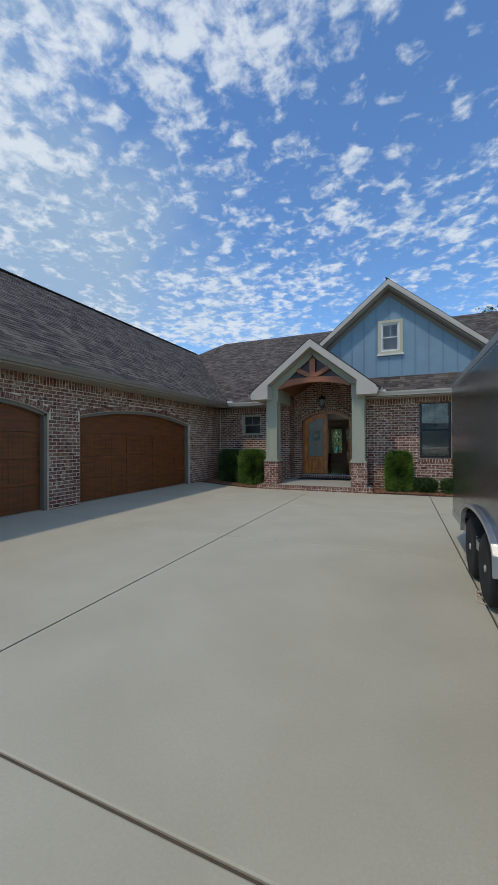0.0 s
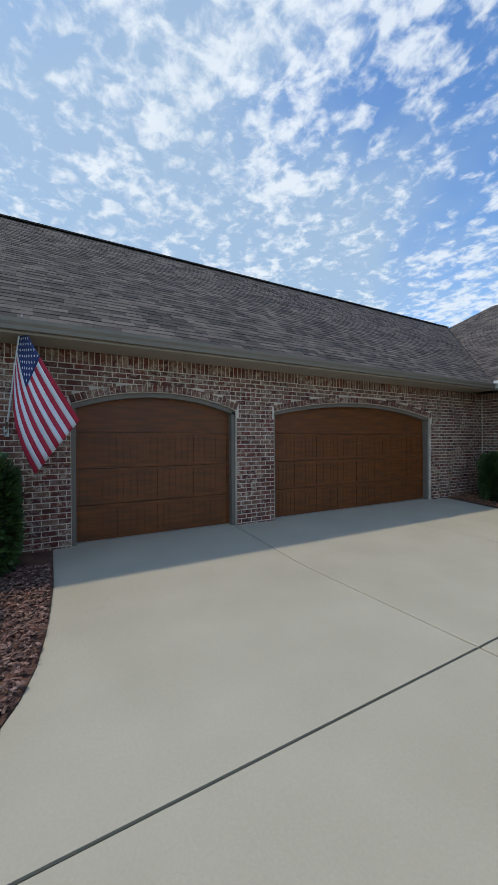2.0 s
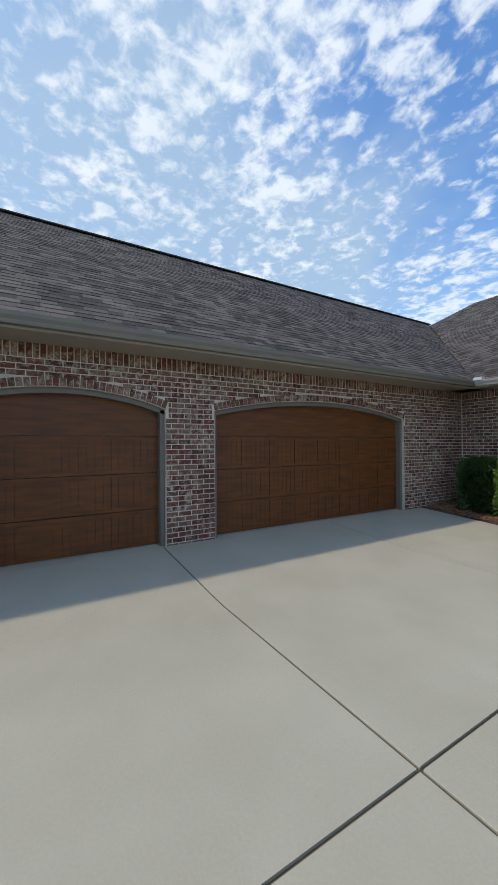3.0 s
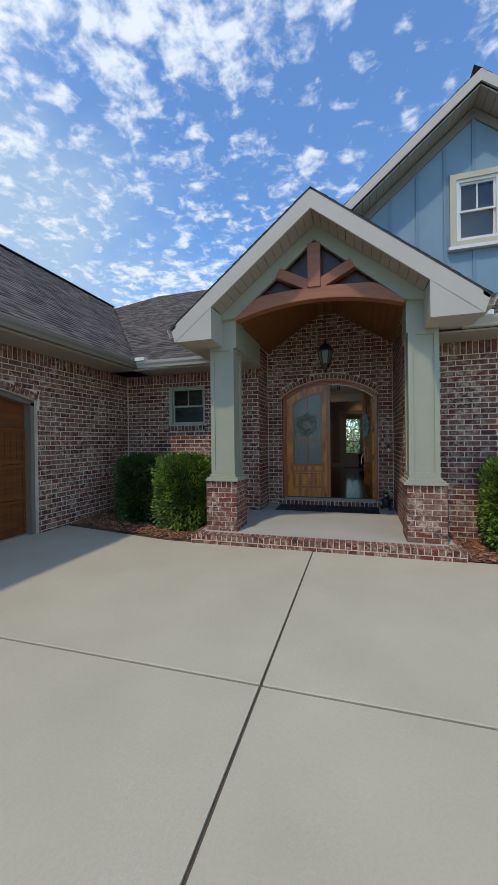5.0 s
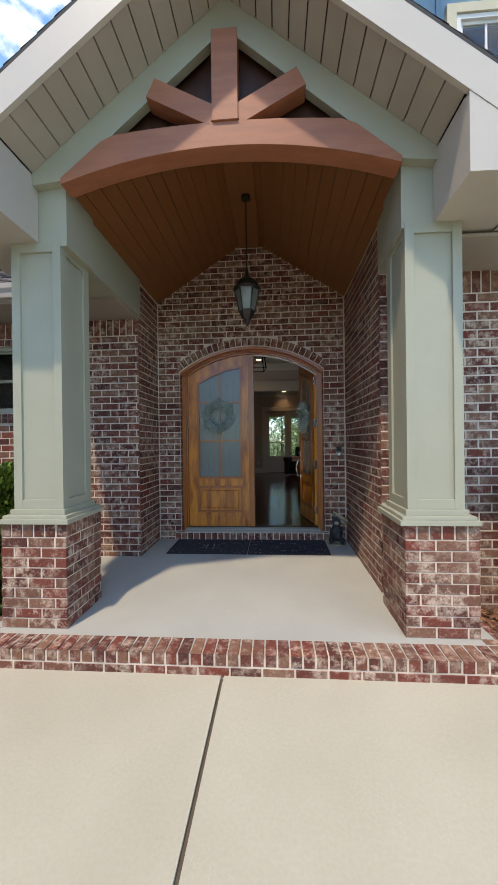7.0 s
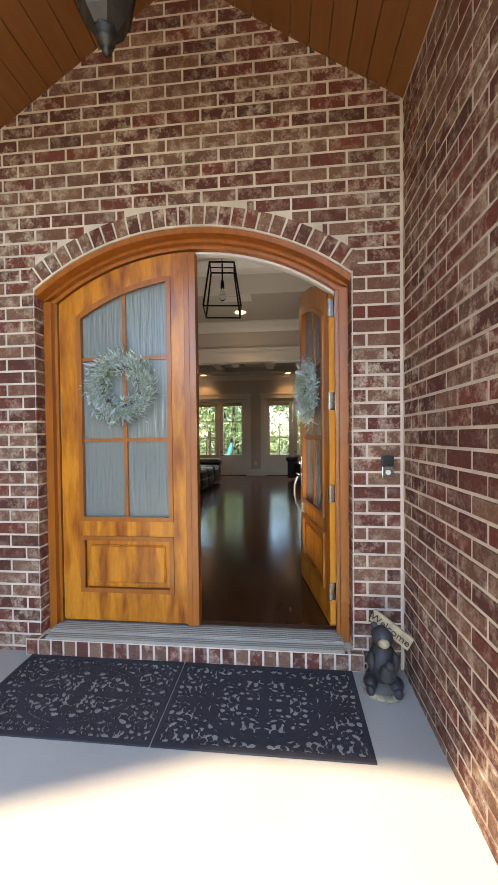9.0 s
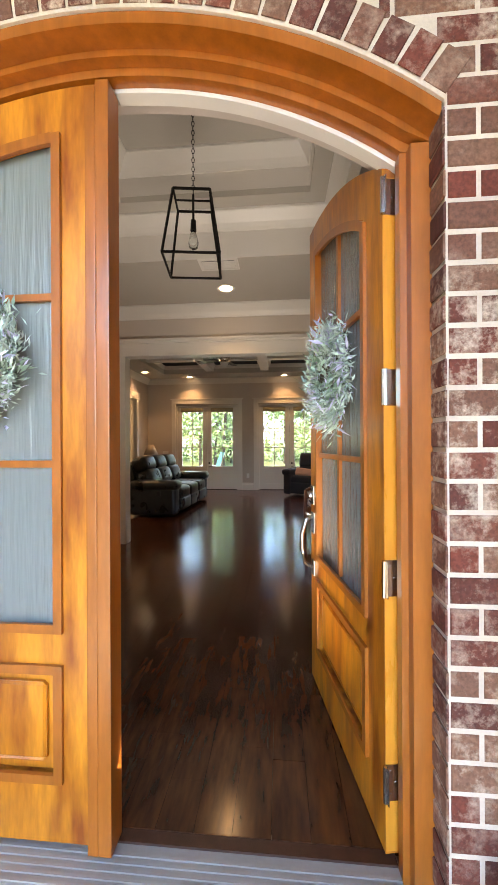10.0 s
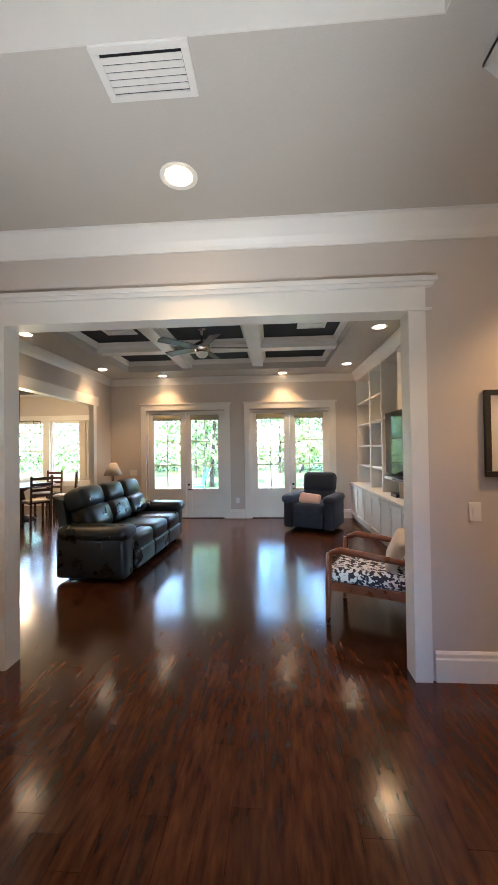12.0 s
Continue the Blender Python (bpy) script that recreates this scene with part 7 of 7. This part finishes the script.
# ---- foyer lantern ----
fl = thing("foyer_lantern", "black open-frame hanging lantern with one bulb", "pendant lamp", (0.02, 3.97, 2.77))
fl.matrix_world = pose(0.02, 3.97, 2.77, 0, 0, 8)
b_, t_, h_ = 0.175, 0.115, 0.43
bm = bmesh.new()
cb = [Vector((sx * b_, sy * b_, 0)) for sx, sy in ((-1, -1), (1, -1), (1, 1), (-1, 1))]
ct = [Vector((sx * t_, sy * t_, h_)) for sx, sy in ((-1, -1), (1, -1), (1, 1), (-1, 1))]
for i in range(4):
    beam(bm, cb[i], cb[(i + 1) % 4], 0.012, 0.012)
    beam(bm, ct[i], ct[(i + 1) % 4], 0.012, 0.012)
    beam(bm, cb[i], ct[i], 0.012, 0.012, (1, 1, 0.2))
part("frame", bm, BLACK, fl)
bm = bmesh.new()
beam(bm, (-t_, 0, h_), (t_, 0, h_), 0.010, 0.008)
rod(bm, (0, 0, h_ - 0.16), (0, 0, h_ + 0.04), 0.008)
rod(bm, (0, 0, h_ - 0.20), (0, 0, h_ - 0.13), 0.02, 0.017, 12)
part("socket", bm, BLACK, fl)
bm = bmesh.new()
lathe(bm, [(0.012, h_ - 0.20), (0.024, h_ - 0.235), (0.034, h_ - 0.275), (0.028, h_ - 0.31), (0.006, h_ - 0.325)], n=14)
part("bulb", bm, GLASS, fl, "clear glass bulb", smooth=True)
bm = bmesh.new()
z = h_ + 0.04
k_ = 0
while z < 1.24:
    if k_ % 2:
        tube(bm, [(0.009 * math.cos(a), 0, z + 0.016 + 0.019 * math.sin(a)) for a in steps(0, 2 * math.pi, 8)], 0.0025, 5)
    else:
        tube(bm, [(0, 0.009 * math.cos(a), z + 0.016 + 0.019 * math.sin(a)) for a in steps(0, 2 * math.pi, 8)], 0.0025, 5)
    z += 0.03
    k_ += 1
rod(bm, (0, 0, 1.25), (0, 0, 1.289), 0.065, 0.06, 18)
part("chain", bm, BLACK, fl)

# ---- furniture ----
bench = thing("hall_bench", "dark wooden slatted hall bench against the foyer wall", "bench", (-1.36, 3.9, FZ))
part("seat", B((0.03, 0.40, -0.55, 0.50, 0.42, 0.46)), DARKWOOD, bench, bevel=0.008)
for x, y in ((0.05, -0.53), (0.38, -0.53), (0.05, 0.48), (0.38, 0.48)):
    part("leg", B((x - 0.022, x + 0.022, y - 0.022, y + 0.022, 0, 0.42)), DARKWOOD, bench, bevel=0.004)
for y in (-0.53, 0.48):
    bm = bmesh.new()
    beam(bm, (0.03, y, 0.68), (0.41, y, 0.66), 0.05, 0.035)
    part("end_rail", bm, DARKWOOD, bench)
    for i in range(6):
        part("spindle", rod(bmesh.new(), (0.06 + i * 0.063, y, 0.46), (0.06 + i * 0.063, y, 0.66), 0.011), DARKWOOD, bench)
bm = bmesh.new()
beam(bm, (0.03, -0.55, 0.86), (0.03, 0.50, 0.86), 0.03, 0.07)
part("back_rail", bm, DARKWOOD, bench)
for i in range(12):
    part("spindle", rod(bmesh.new(), (0.04, -0.5 + i * 0.088, 0.46), (0.03, -0.5 + i * 0.088, 0.83), 0.010), DARKWOOD, bench)

sofa = thing("sofa", "black leather three-seat reclining sofa with padded back cushions", "sofa", (-1.54, 8.74, FZ), -3)
# the seat looks to +x; its length runs along y
part("base", rbox(-0.36, 0.40, -0.98, 0.98, 0.05, 0.30, 0.05), LEATHER, sofa, smooth=True)
for s in (-1, 1):
    bm = rbox(-0.42, 0.42, s * 0.97 - 0.13, s * 0.97 + 0.13, 0.03, 0.52, 0.06)
    rbox(-0.40, 0.46, s * 0.97 - 0.16, s * 0.97 + 0.16, 0.46, 0.63, 0.075, bm=bm)
    part("arm", bm, LEATHER, sofa, smooth=True)
part("lever", B((0.10, 0.16, -1.115, -1.10, 0.38, 0.46)), BLACKPLASTIC, sofa, "small recline lever", bevel=0.005)
for i in (-1, 0, 1):
    y0, y1 = i * 0.56 - 0.275, i * 0.56 + 0.275
    part("seat_cushion", rbox(-0.22, 0.45, y0, y1, 0.26, 0.49, 0.07), LEATHER, sofa, smooth=True)
    part("foot_panel", rbox(0.38, 0.46, y0, y1, 0.08, 0.30, 0.035), LEATHER, sofa, smooth=True)
    bm = rbox(-0.16, 0.14, y0, y1, -0.02, 0.30, 0.09)
    rbox(-0.17, 0.13, y0, y1, 0.27, 0.56, 0.10, bm=bm)
    o = part("back_cushion", bm, LEATHER, sofa, smooth=True)
    o.matrix_basis = Matrix.Translation((-0.20, 0, 0.50)) @ Matrix.Rotation(radians(-21), 4, "Y")
part("back_shell", poly(bmesh.new(), [(-0.42, 0.05), (-0.30, 0.05), (-0.47, 0.88), (-0.60, 0.93)], -0.86, 0.86), LEATHER, sofa, bevel=0.02)

rec = thing("recliner", "slate blue upholstered recliner chair facing into the room", "armchair", (1.24, 10.50, FZ), -24)
part("base", rbox(-0.38, 0.38, -0.36, 0.36, 0.06, 0.32, 0.05), BLUECLOTH, rec, smooth=True)
part("seat_cushion", rbox(-0.27, 0.27, -0.44, 0.22, 0.28, 0.50, 0.07), BLUECLOTH, rec, smooth=True)
part("foot_panel", rbox(-0.27, 0.27, -0.46, -0.38, 0.08, 0.34, 0.035), BLUECLOTH, rec, smooth=True)
for s in (-1, 1):
    bm = rbox(s * 0.37 - 0.09, s * 0.37 + 0.09, -0.42, 0.36, 0.05, 0.56, 0.05)
    rbox(s * 0.38 - 0.11, s * 0.38 + 0.11, -0.46, 0.34, 0.50, 0.64, 0.06, bm=bm)
    part("arm", bm, BLUECLOTH, rec, smooth=True)
bm = rbox(-0.31, 0.31, 0.0, 0.2, 0.0, 0.30, 0.07)
rbox(-0.32, 0.32, -0.02, 0.2, 0.24, 0.62, 0.09, bm=bm)
o = part("backrest", bm, BLUECLOTH, rec, smooth=True)
o.matrix_basis = Matrix.Translation((0, 0.16, 0.42)) @ Matrix.Rotation(radians(-13), 4, "X")
pw = thing("cushion", "small peach cushion lying on the recliner seat", "cushion", (1.13, 10.26, FZ + 0.57), -24)
o = part("cover", rbox(-0.20, 0.20, -0.05, 0.05, -0.10, 0.10, 0.05), PEACH, pw, smooth=True)
o.matrix_basis = Matrix.Rotation(radians(-30), 4, "X") @ Matrix.Rotation(radians(6), 4, "Y")

ch = thing("armchair", "cherry wood armchair with black and white patterned upholstery", "armchair", (1.38, 6.98, FZ), 0)
ch.matrix_world = pose(1.36, 6.93, FZ, 0, 0, -114)
# faces -y in its own frame
for s in (-1, 1):
    part("front_leg", tube(bmesh.new(), [(s * 0.30, -0.34, 0), (s * 0.31, -0.33, 0.3), (s * 0.31, -0.32, 0.60)], [0.018, 0.026, 0.024], 8), CHERRY, ch, smooth=True)
    part("back_leg", tube(bmesh.new(), [(s * 0.28, 0.44, 0), (s * 0.28, 0.32, 0.32), (s * 0.27, 0.36, 0.60), (s * 0.27, 0.46, 0.90)], [0.02, 0.028, 0.026, 0.02], 8), CHERRY, ch, smooth=True)
    part("arm", tube(bmesh.new(), [(s * 0.31, -0.31, 0.60), (s * 0.32, -0.22, 0.635), (s * 0.33, 0.0, 0.62), (s * 0.30, 0.36, 0.58)], [0.025, 0.032, 0.028, 0.022], 8), CHERRY, ch, smooth=True)
part("seat_rail", B((-0.30, 0.30, -0.34, -0.30, 0.30, 0.37), (-0.31, -0.27, -0.30, 0.34, 0.29, 0.36), (0.27, 0.31, -0.30, 0.34, 0.29, 0.36)), CHERRY, ch, bevel=0.006)
part("seat", rbox(-0.29, 0.29, -0.35, 0.32, 0.35, 0.47, 0.045), PRINT, ch, "patterned seat cushion", smooth=True)
o = part("backrest", rbox(-0.27, 0.27, -0.05, 0.06, 0, 0.52, 0.045), PRINT, ch, "patterned back cushion", smooth=True)
o.matrix_basis = Matrix.Translation((0, 0.30, 0.44)) @ Matrix.Rotation(radians(-16), 4, "X")
cu = thing("cushion", "cream cushion leaning on the patterned armchair", "cushion")
cu.matrix_world = ch.matrix_world @ pose(0.04, 0.18, 0.62, -24, 8, 5)
part("cover", rbox(-0.19, 0.19, -0.05, 0.05, -0.15, 0.15, 0.05), CREAM, cu, smooth=True)

lt = thing("side_table", "small dark wooden side table behind the sofa", "side table", (-2.80, 10.95, FZ))
part("tabletop", B((-0.22, 0.22, -0.22, 0.22, 0.60, 0.63)), DARKWOOD, lt, bevel=0.006)
for x in (-0.19, 0.19):
    for y in (-0.19, 0.19):
        part("leg", B((x - 0.02, x + 0.02, y - 0.02, y + 0.02, 0, 0.60)), DARKWOOD, lt)
la = thing("table_lamp", "table lamp with a pale cone shade standing on the side table", "table lamp", (-2.80, 10.95, FZ + 0.63))
bm = bmesh.new()
lathe(bm, [(0.07, 0), (0.07, 0.02), (0.03, 0.04), (0.045, 0.13), (0.03, 0.22), (0.012, 0.26), (0.012, 0.36)], n=16)
part("base", bm, CHERRY, la, smooth=True)
bm = bmesh.new()
lathe(bm, [(0.19, 0.34), (0.07, 0.60), (0.068, 0.60), (0.186, 0.34)], n=24)
part("shade", bm, CREAM, la, "pale fabric shade", smooth=True)

# built-in shelves
bi = thing("built_in_shelves", "white built-in wall unit with panelled cupboards and open shelves", "shelving", (2.61, 8.9, FZ))
bays = [(-2.5, -1.45), (-1.45, 0.75), (0.75, 1.45), (1.45, 2.48)]
part("cupboard_body", B((-0.46, -0.02, -2.52, 2.50, 0.0, 0.08), (-0.50, -0.02, -2.52, 2.50, 0.08, 0.72)), WHITE, bi)
part("counter", B((-0.54, -0.01, -2.54, 2.505, 0.72, 0.755)), WHITE, bi, bevel=0.005)
y = -2.5
while y < 2.4:
    d = part("cupboard_door", B((-0.52, -0.50, y + 0.01, y + 0.49, 0.10, 0.16), (-0.52, -0.50, y + 0.01, y + 0.49, 0.64, 0.70), (-0.52, -0.50, y + 0.01, y + 0.07, 0.16, 0.64), (-0.52, -0.50, y + 0.43, y + 0.49, 0.16, 0.64),
                           (-0.508, -0.50, y + 0.07, y + 0.43, 0.16, 0.64)), WHITE, bi)
    y += 0.5
for yy in (-2.52, -1.45, 0.75, 1.45, 2.46):
    part("upright", B((-0.38, -0.02, yy - 0.02, yy + 0.02, 0.755, 2.84)), WHITE, bi)
bm = B((-0.02, -0.005, -2.52, 2.48, 0.755, 2.84))
part("back_panel", bm, WHITE, bi)
for a, b in bays:
    hts = (1.0, 1.95) if b - a > 1.5 else (1.12, 1.50, 1.92, 2.36)
    for z in hts:
        part("shelf", B((-0.36, -0.02, a + 0.02, b - 0.02, z - 0.015, z + 0.015)), WHITE, bi)
    if b - a > 1.5:
        for yy in (a + (b - a) / 3, a + 2 * (b - a) / 3):
            part("divider", B((-0.36, -0.02, yy - 0.012, yy + 0.012, 0.755, 0.985), (-0.36, -0.02, yy - 0.012, yy + 0.012, 1.965, 2.82)), WHITE, bi)
bm = bmesh.new()
crown_run(bm, (2.23 - 2.61, -2.54), (2.23 - 2.61, 2.5), (-1, 0), LZ - FZ - 0.002, 0.16, 0.10)
box(bm, -0.38, -0.005, -2.54, 2.5, 2.84, LZ - FZ - 0.003)
part("crown", bm, WHITE, bi)
tv = thing("television", "flat black television on the shelf of the built-in wall unit", "television", (2.27, 8.68, FZ + 1.03))
part("screen", B((-0.025, 0.02, -0.78, 0.82, 0.05, 0.97)), material("tv_screen", (0.01, 0.01, 0.012), 0.06, vary=0.0, bump=0, rough_vary=0.01), tv, bevel=0.005)
part("stand", B((-0.10, 0.10, -0.3, 0.3, -0.015, 0.005), (-0.02, 0.02, -0.06, 0.06, 0.005, 0.06)), BLACKPLASTIC, tv)
bx2 = thing("set_top_box", "small black media box on the wall unit counter", "media box", (2.30, 9.1, FZ + 0.755))
part("case", B((-0.08, 0.08, -0.12, 0.12, 0, 0.05)), BLACKPLASTIC, bx2, bevel=0.004)

# ceiling fan
fan = thing("ceiling_fan", "brushed metal ceiling fan with five dark blades at rest", "ceiling fan", (-0.52, 8.85, LZ + 0.25))
bm = bmesh.new()
lathe(bm, [(0.07, 0.0), (0.06, -0.05), (0.02, -0.07), (0.015, -0.22), (0.05, -0.24), (0.11, -0.27), (0.12, -0.34), (0.09, -0.38), (0.06, -0.42), (0.03, -0.44)], n=22)
part("motor", bm, CHROME, fan, smooth=True)
bm = bmesh.new()
lathe(bm, [(0.08, -0.38), (0.085, -0.42), (0.05, -0.46), (0.01, -0.47)], n=20)
part("light_bowl", bm, WHITEPLASTIC, fan, "white glass bowl", smooth=True)
for i in range(5):
    a = radians(8 + i * 72)
    o = part("blade", poly(bmesh.new(), [(0.14, -0.05), (0.22, -0.065), (0.66, -0.075), (0.68, 0.0), (0.66, 0.075), (0.22, 0.065), (0.14, 0.05)], -0.004, 0.004, "xy"), DARKWOOD, fan)
    o.matrix_basis = Matrix.Translation((0, 0, -0.32)) @ Matrix.Rotation(a, 4, "Z") @ Matrix.Rotation(radians(11), 4, "X")

# ---- dining room ----
DX0 = -8.9
DY = 13.2
DW = ((-8.3, -7.5), (-7.35, -6.75), (-6.60, -5.76), (-5.58, -4.74), (-4.58, -4.46))
wz0, wz1 = 1.02, 2.64
bm = bmesh.new()
edges = [DX0] + [e for w_ in DW for e in w_] + [LX0 - 0.12]
for i in range(0, len(edges), 2):
    box(bm, edges[i], edges[i + 1], DY, DY + 0.2, 0, 3.8)
for a, b in DW:
    box(bm, a, b, DY, DY + 0.2, 0, wz0)
    box(bm, a, b, DY, DY + 0.2, wz1, 3.8)
structure("wall_dining_back", bm, WALLP, "greige painted dining room wall with windows")
structure("wall_dining", B((DX0 - 0.12, DX0, 6.2, DY + 0.2, 0, 3.8), (LX0 - 0.12, LX0 - 0.01, LY1 + 0.2, DY + 0.2, 0, 3.8), (DX0, -4.6, 6.09, 6.17, 0, 3.8)), WALLP, "greige painted dining room walls")
structure("ceiling_dining", B((DX0, LX0 - 0.12, 6.17, DY, 3.30, 3.4)), CEILP, "greige dining room ceiling")
for a, b in DW:
    sash_window("dining_window", "white sash window with a garden view", a, b, wz0, wz1, DY + 0.05, WHITE, wf=0.035)
bm = bmesh.new()
for a, b in ((-6.72, -4.34), (-8.42, -6.73)):
    box(bm, a, b, DY - 0.03, DY, wz1 + 0.01, wz1 + 0.14)
    box(bm, a, b, DY - 0.05, DY, wz0 - 0.14, wz0)
    box(bm, a, a + 0.12, DY - 0.03, DY, wz0, wz1 + 0.01)
    box(bm, b - 0.1, b, DY - 0.03, DY, wz0, wz1 + 0.01)
box(bm, -5.76, -5.58, DY - 0.03, DY, wz0, wz1)
structure("window_casing", bm, WHITE, "white window casings")
tb = thing("dining_table", "round dark wooden dining table", "table", (-5.05, 11.3, FZ))
bm = bmesh.new()
lathe(bm, [(0.68, 0.72), (0.70, 0.73), (0.70, 0.75), (0.01, 0.755)], n=36)
part("tabletop", bm, DARKWOOD, tb)
bm = bmesh.new()
lathe(bm, [(0.30, 0.0), (0.28, 0.04), (0.08, 0.09), (0.07, 0.3), (0.11, 0.42), (0.07, 0.6), (0.25, 0.72)], n=16)
part("pedestal", bm, DARKWOOD, tb, smooth=True)


def dining_chair():
    c = thing("dining_chair", "dark wooden ladder-back chair with a pale seat pad", "chair", group="chairs round the dining table")
    for sx in (-1, 1):
        part("front_leg", B((sx * 0.19 - 0.018, sx * 0.19 + 0.018, -0.2, -0.164, 0, 0.44)), DARKWOOD, c)
        part("back_leg", beam(bmesh.new(), (sx * 0.19, 0.20, 0), (sx * 0.19, 0.27, 1.0), 0.034, 0.034, (0, 1, 0)), DARKWOOD, c)
    part("seat", B((-0.22, 0.22, -0.22, 0.22, 0.44, 0.47)), DARKWOOD, c, bevel=0.006)
    part("seat_pad", rbox(-0.20, 0.20, -0.20, 0.20, 0.47, 0.505, 0.015), CREAM, c, "pale seat pad")
    for z in (0.60, 0.71, 0.82, 0.94):
        part("slat", beam(bmesh.new(), (-0.175, 0.20 + 0.07 * z, z), (0.175, 0.20 + 0.07 * z, z), 0.02, 0.055), DARKWOOD, c)
    return c


c0 = dining_chair()
first = True
for a in (25, 85, 145, 205, 265, 325):
    r_ = 0.86
    m = pose(-5.05 + r_ * math.cos(radians(a)), 11.3 + r_ * math.sin(radians(a)), FZ, 0, 0, a - 90)
    if first:
        c0.matrix_world = m
        first = False
    else:
        copy_thing(c0, m)
cd = thing("chandelier", "rectangular metal chandelier with lit bulbs over the dining table", "chandelier", (-5.05, 11.3, 2.22))
bm = bmesh.new()
for z in (0, 0.26):
    for p, q in (((-0.4, -0.12), (0.4, -0.12)), ((0.4, -0.12), (0.4, 0.12)), ((0.4, 0.12), (-0.4, 0.12)), ((-0.4, 0.12), (-0.4, -0.12))):
        beam(bm, (*p, z), (*q, z), 0.014, 0.014)
for x in (-0.4, 0.4):
    for y in (-0.12, 0.12):
        rod(bm, (x, y, 0), (x, y, 0.26), 0.007)
rod(bm, (0, 0, 0.26), (0, 0, 1.08), 0.008)
part("frame", bm, BRONZE, cd)
bm = bmesh.new()
for x in (-0.3, -0.1, 0.1, 0.3):
    ball(bm, (x, 0, 0.1), 0.035)
part("bulb", bm, BULB, cd, "glowing bulbs", smooth=True)
l = new("chandelier_light", bpy.data.lights.new("chandelier_light", "POINT"))
l.data.energy = 4.5
l.data.color = (1.0, 0.72, 0.42)
l.data.shadow_soft_size = 0.1
l.location = (-5.05, 11.3, 2.15)

# ---- garden beyond the doors ----
pat = structure("patio", B((-3.0, 5, 11.61, 15.5, -0.06, 0.22)), PORCH_CONC, "pale concrete patio behind the house")
rw = random.Random(77)
for i in range(26):
    x, y = rw.uniform(-16, 9), rw.uniform(20, 34)
    tree("wood_tree", "slender green woodland tree behind the garden", x, y, rw.uniform(7, 11), rw.uniform(1.6, 2.6), 200 + i, LEAF_WOOD_HAZY, 1500, rw.uniform(0.07, 0.14), 0.12, (0.16, 0.34))
r_ = np.random.default_rng(9)
pts = np.stack([r_.uniform(-26, 18, 17000), r_.uniform(33, 38, 17000), r_.uniform(0, 1, 17000) ** 1.3 * 7.5], 1)
raw_w = leaves("far_woods", pts, LEAF_WOOD_HAZY, None, (0.22, 0.45), 5, aspect=0.7, label="dense green woodland edge")
um = thing("patio_chair", "teal fabric patio chair with a metal frame", "patio chair", (-1.75, 13.6, 0.22), 20)
part("sling", poly(bmesh.new(), [(-0.25, 0.40), (0.22, 0.34), (0.45, 1.05), (0.42, 1.07), (0.18, 0.38), (-0.25, 0.43)], -0.28, 0.28), TEAL, um)
bm = bmesh.new()
for y in (-0.3, 0.3):
    tube(bm, [(-0.3, y, 0), (-0.25, y, 0.42), (0.2, y, 0.36), (0.46, y, 1.08)], 0.014)
    tube(bm, [(0.35, y, 0), (0.2, y, 0.36)], 0.014)
    tube(bm, [(-0.28, y, 0.42), (-0.26, y, 0.62), (0.3, y, 0.62)], 0.014)
part("frame", bm, ALU, um)

# ---- hardwood planks ----
rp = random.Random(15)
planks = []
x = -8.6
while x < 4.5:
    wd = 0.127
    y = W + 0.20 - rp.uniform(0, 1.0)
    while y < (LY1 if x > -3.1 else DY) + 0.05:
        ln = rp.choice((0.5, 0.75, 0.9, 1.2, 1.5))
        s, e = max(y, W + 0.20), min(y + ln, (LY1 if x > -3.1 else DY) + 0.05)
        if e - s > 0.02 and not (x < -4.6 and e < 6.1):
            planks.append((x, s, wd, e - s))
        y += ln
    x += wd
planks.sort(key=lambda p: (p[0] + p[2] / 2 - 0.4) ** 2 * 1.5 + (p[1] + p[3] / 2 - 5.0) ** 2)
PM = bpy.data.meshes.new("plank")
c_ = 0.003
PM.from_pydata([(0, 0, 0), (1, 0, 0), (1, 1, 0), (0, 1, 0), (c_, 0.0008, 1), (1 - c_, 0.0008, 1), (1 - c_, 0.9992, 1), (c_, 0.9992, 1)], [],
               [(4, 5, 6, 7), (0, 1, 5, 4), (1, 2, 6, 5), (2, 3, 7, 6), (3, 0, 4, 7)])
PM.materials.append(FLOOR_P)
verts, faces = [], []
for i, (x, y, w_, l_) in enumerate(planks):
    top = 0.018 + rp.uniform(-0.0008, 0.0004)
    if i < 300:
        ob = new("plank", PM)
        ob.parent = floor
        ob.matrix_basis = Matrix.Translation((x + 0.0004, y + 0.0006, FZ - 0.018)) @ Matrix.Diagonal((w_ - 0.0005, l_ - 0.0006, top, 1))
    else:
        k = len(verts)
        x0, x1, y0, y1, z0, z1_ = x + 0.0002, x + w_ - 0.0003, y + 0.0003, y + l_ - 0.0003, FZ - 0.018, FZ - 0.018 + top
        verts += [(x0, y0, z0), (x1, y0, z0), (x1, y1, z0), (x0, y1, z0), (x0 + 0.0004, y0, z1_), (x1 - 0.0004, y0, z1_), (x1 - 0.0004, y1, z1_), (x0 + 0.0004, y1, z1_)]
        faces += [(k + 4, k + 5, k + 6, k + 7), (k, k + 1, k + 5, k + 4), (k + 1, k + 2, k + 6, k + 5), (k + 2, k + 3, k + 7, k + 6), (k + 3, k, k + 4, k + 7)]
raw("planks", verts, faces, FLOOR_J, floor)

# ---- pieces laid last ----
for a in SHINGLES_TO_LAY:
    lay_shingles(*a)
for a in BRICKS_TO_LAY:
    lay_now(*a)
for a in FLAT:
    flat_bricks(*a)
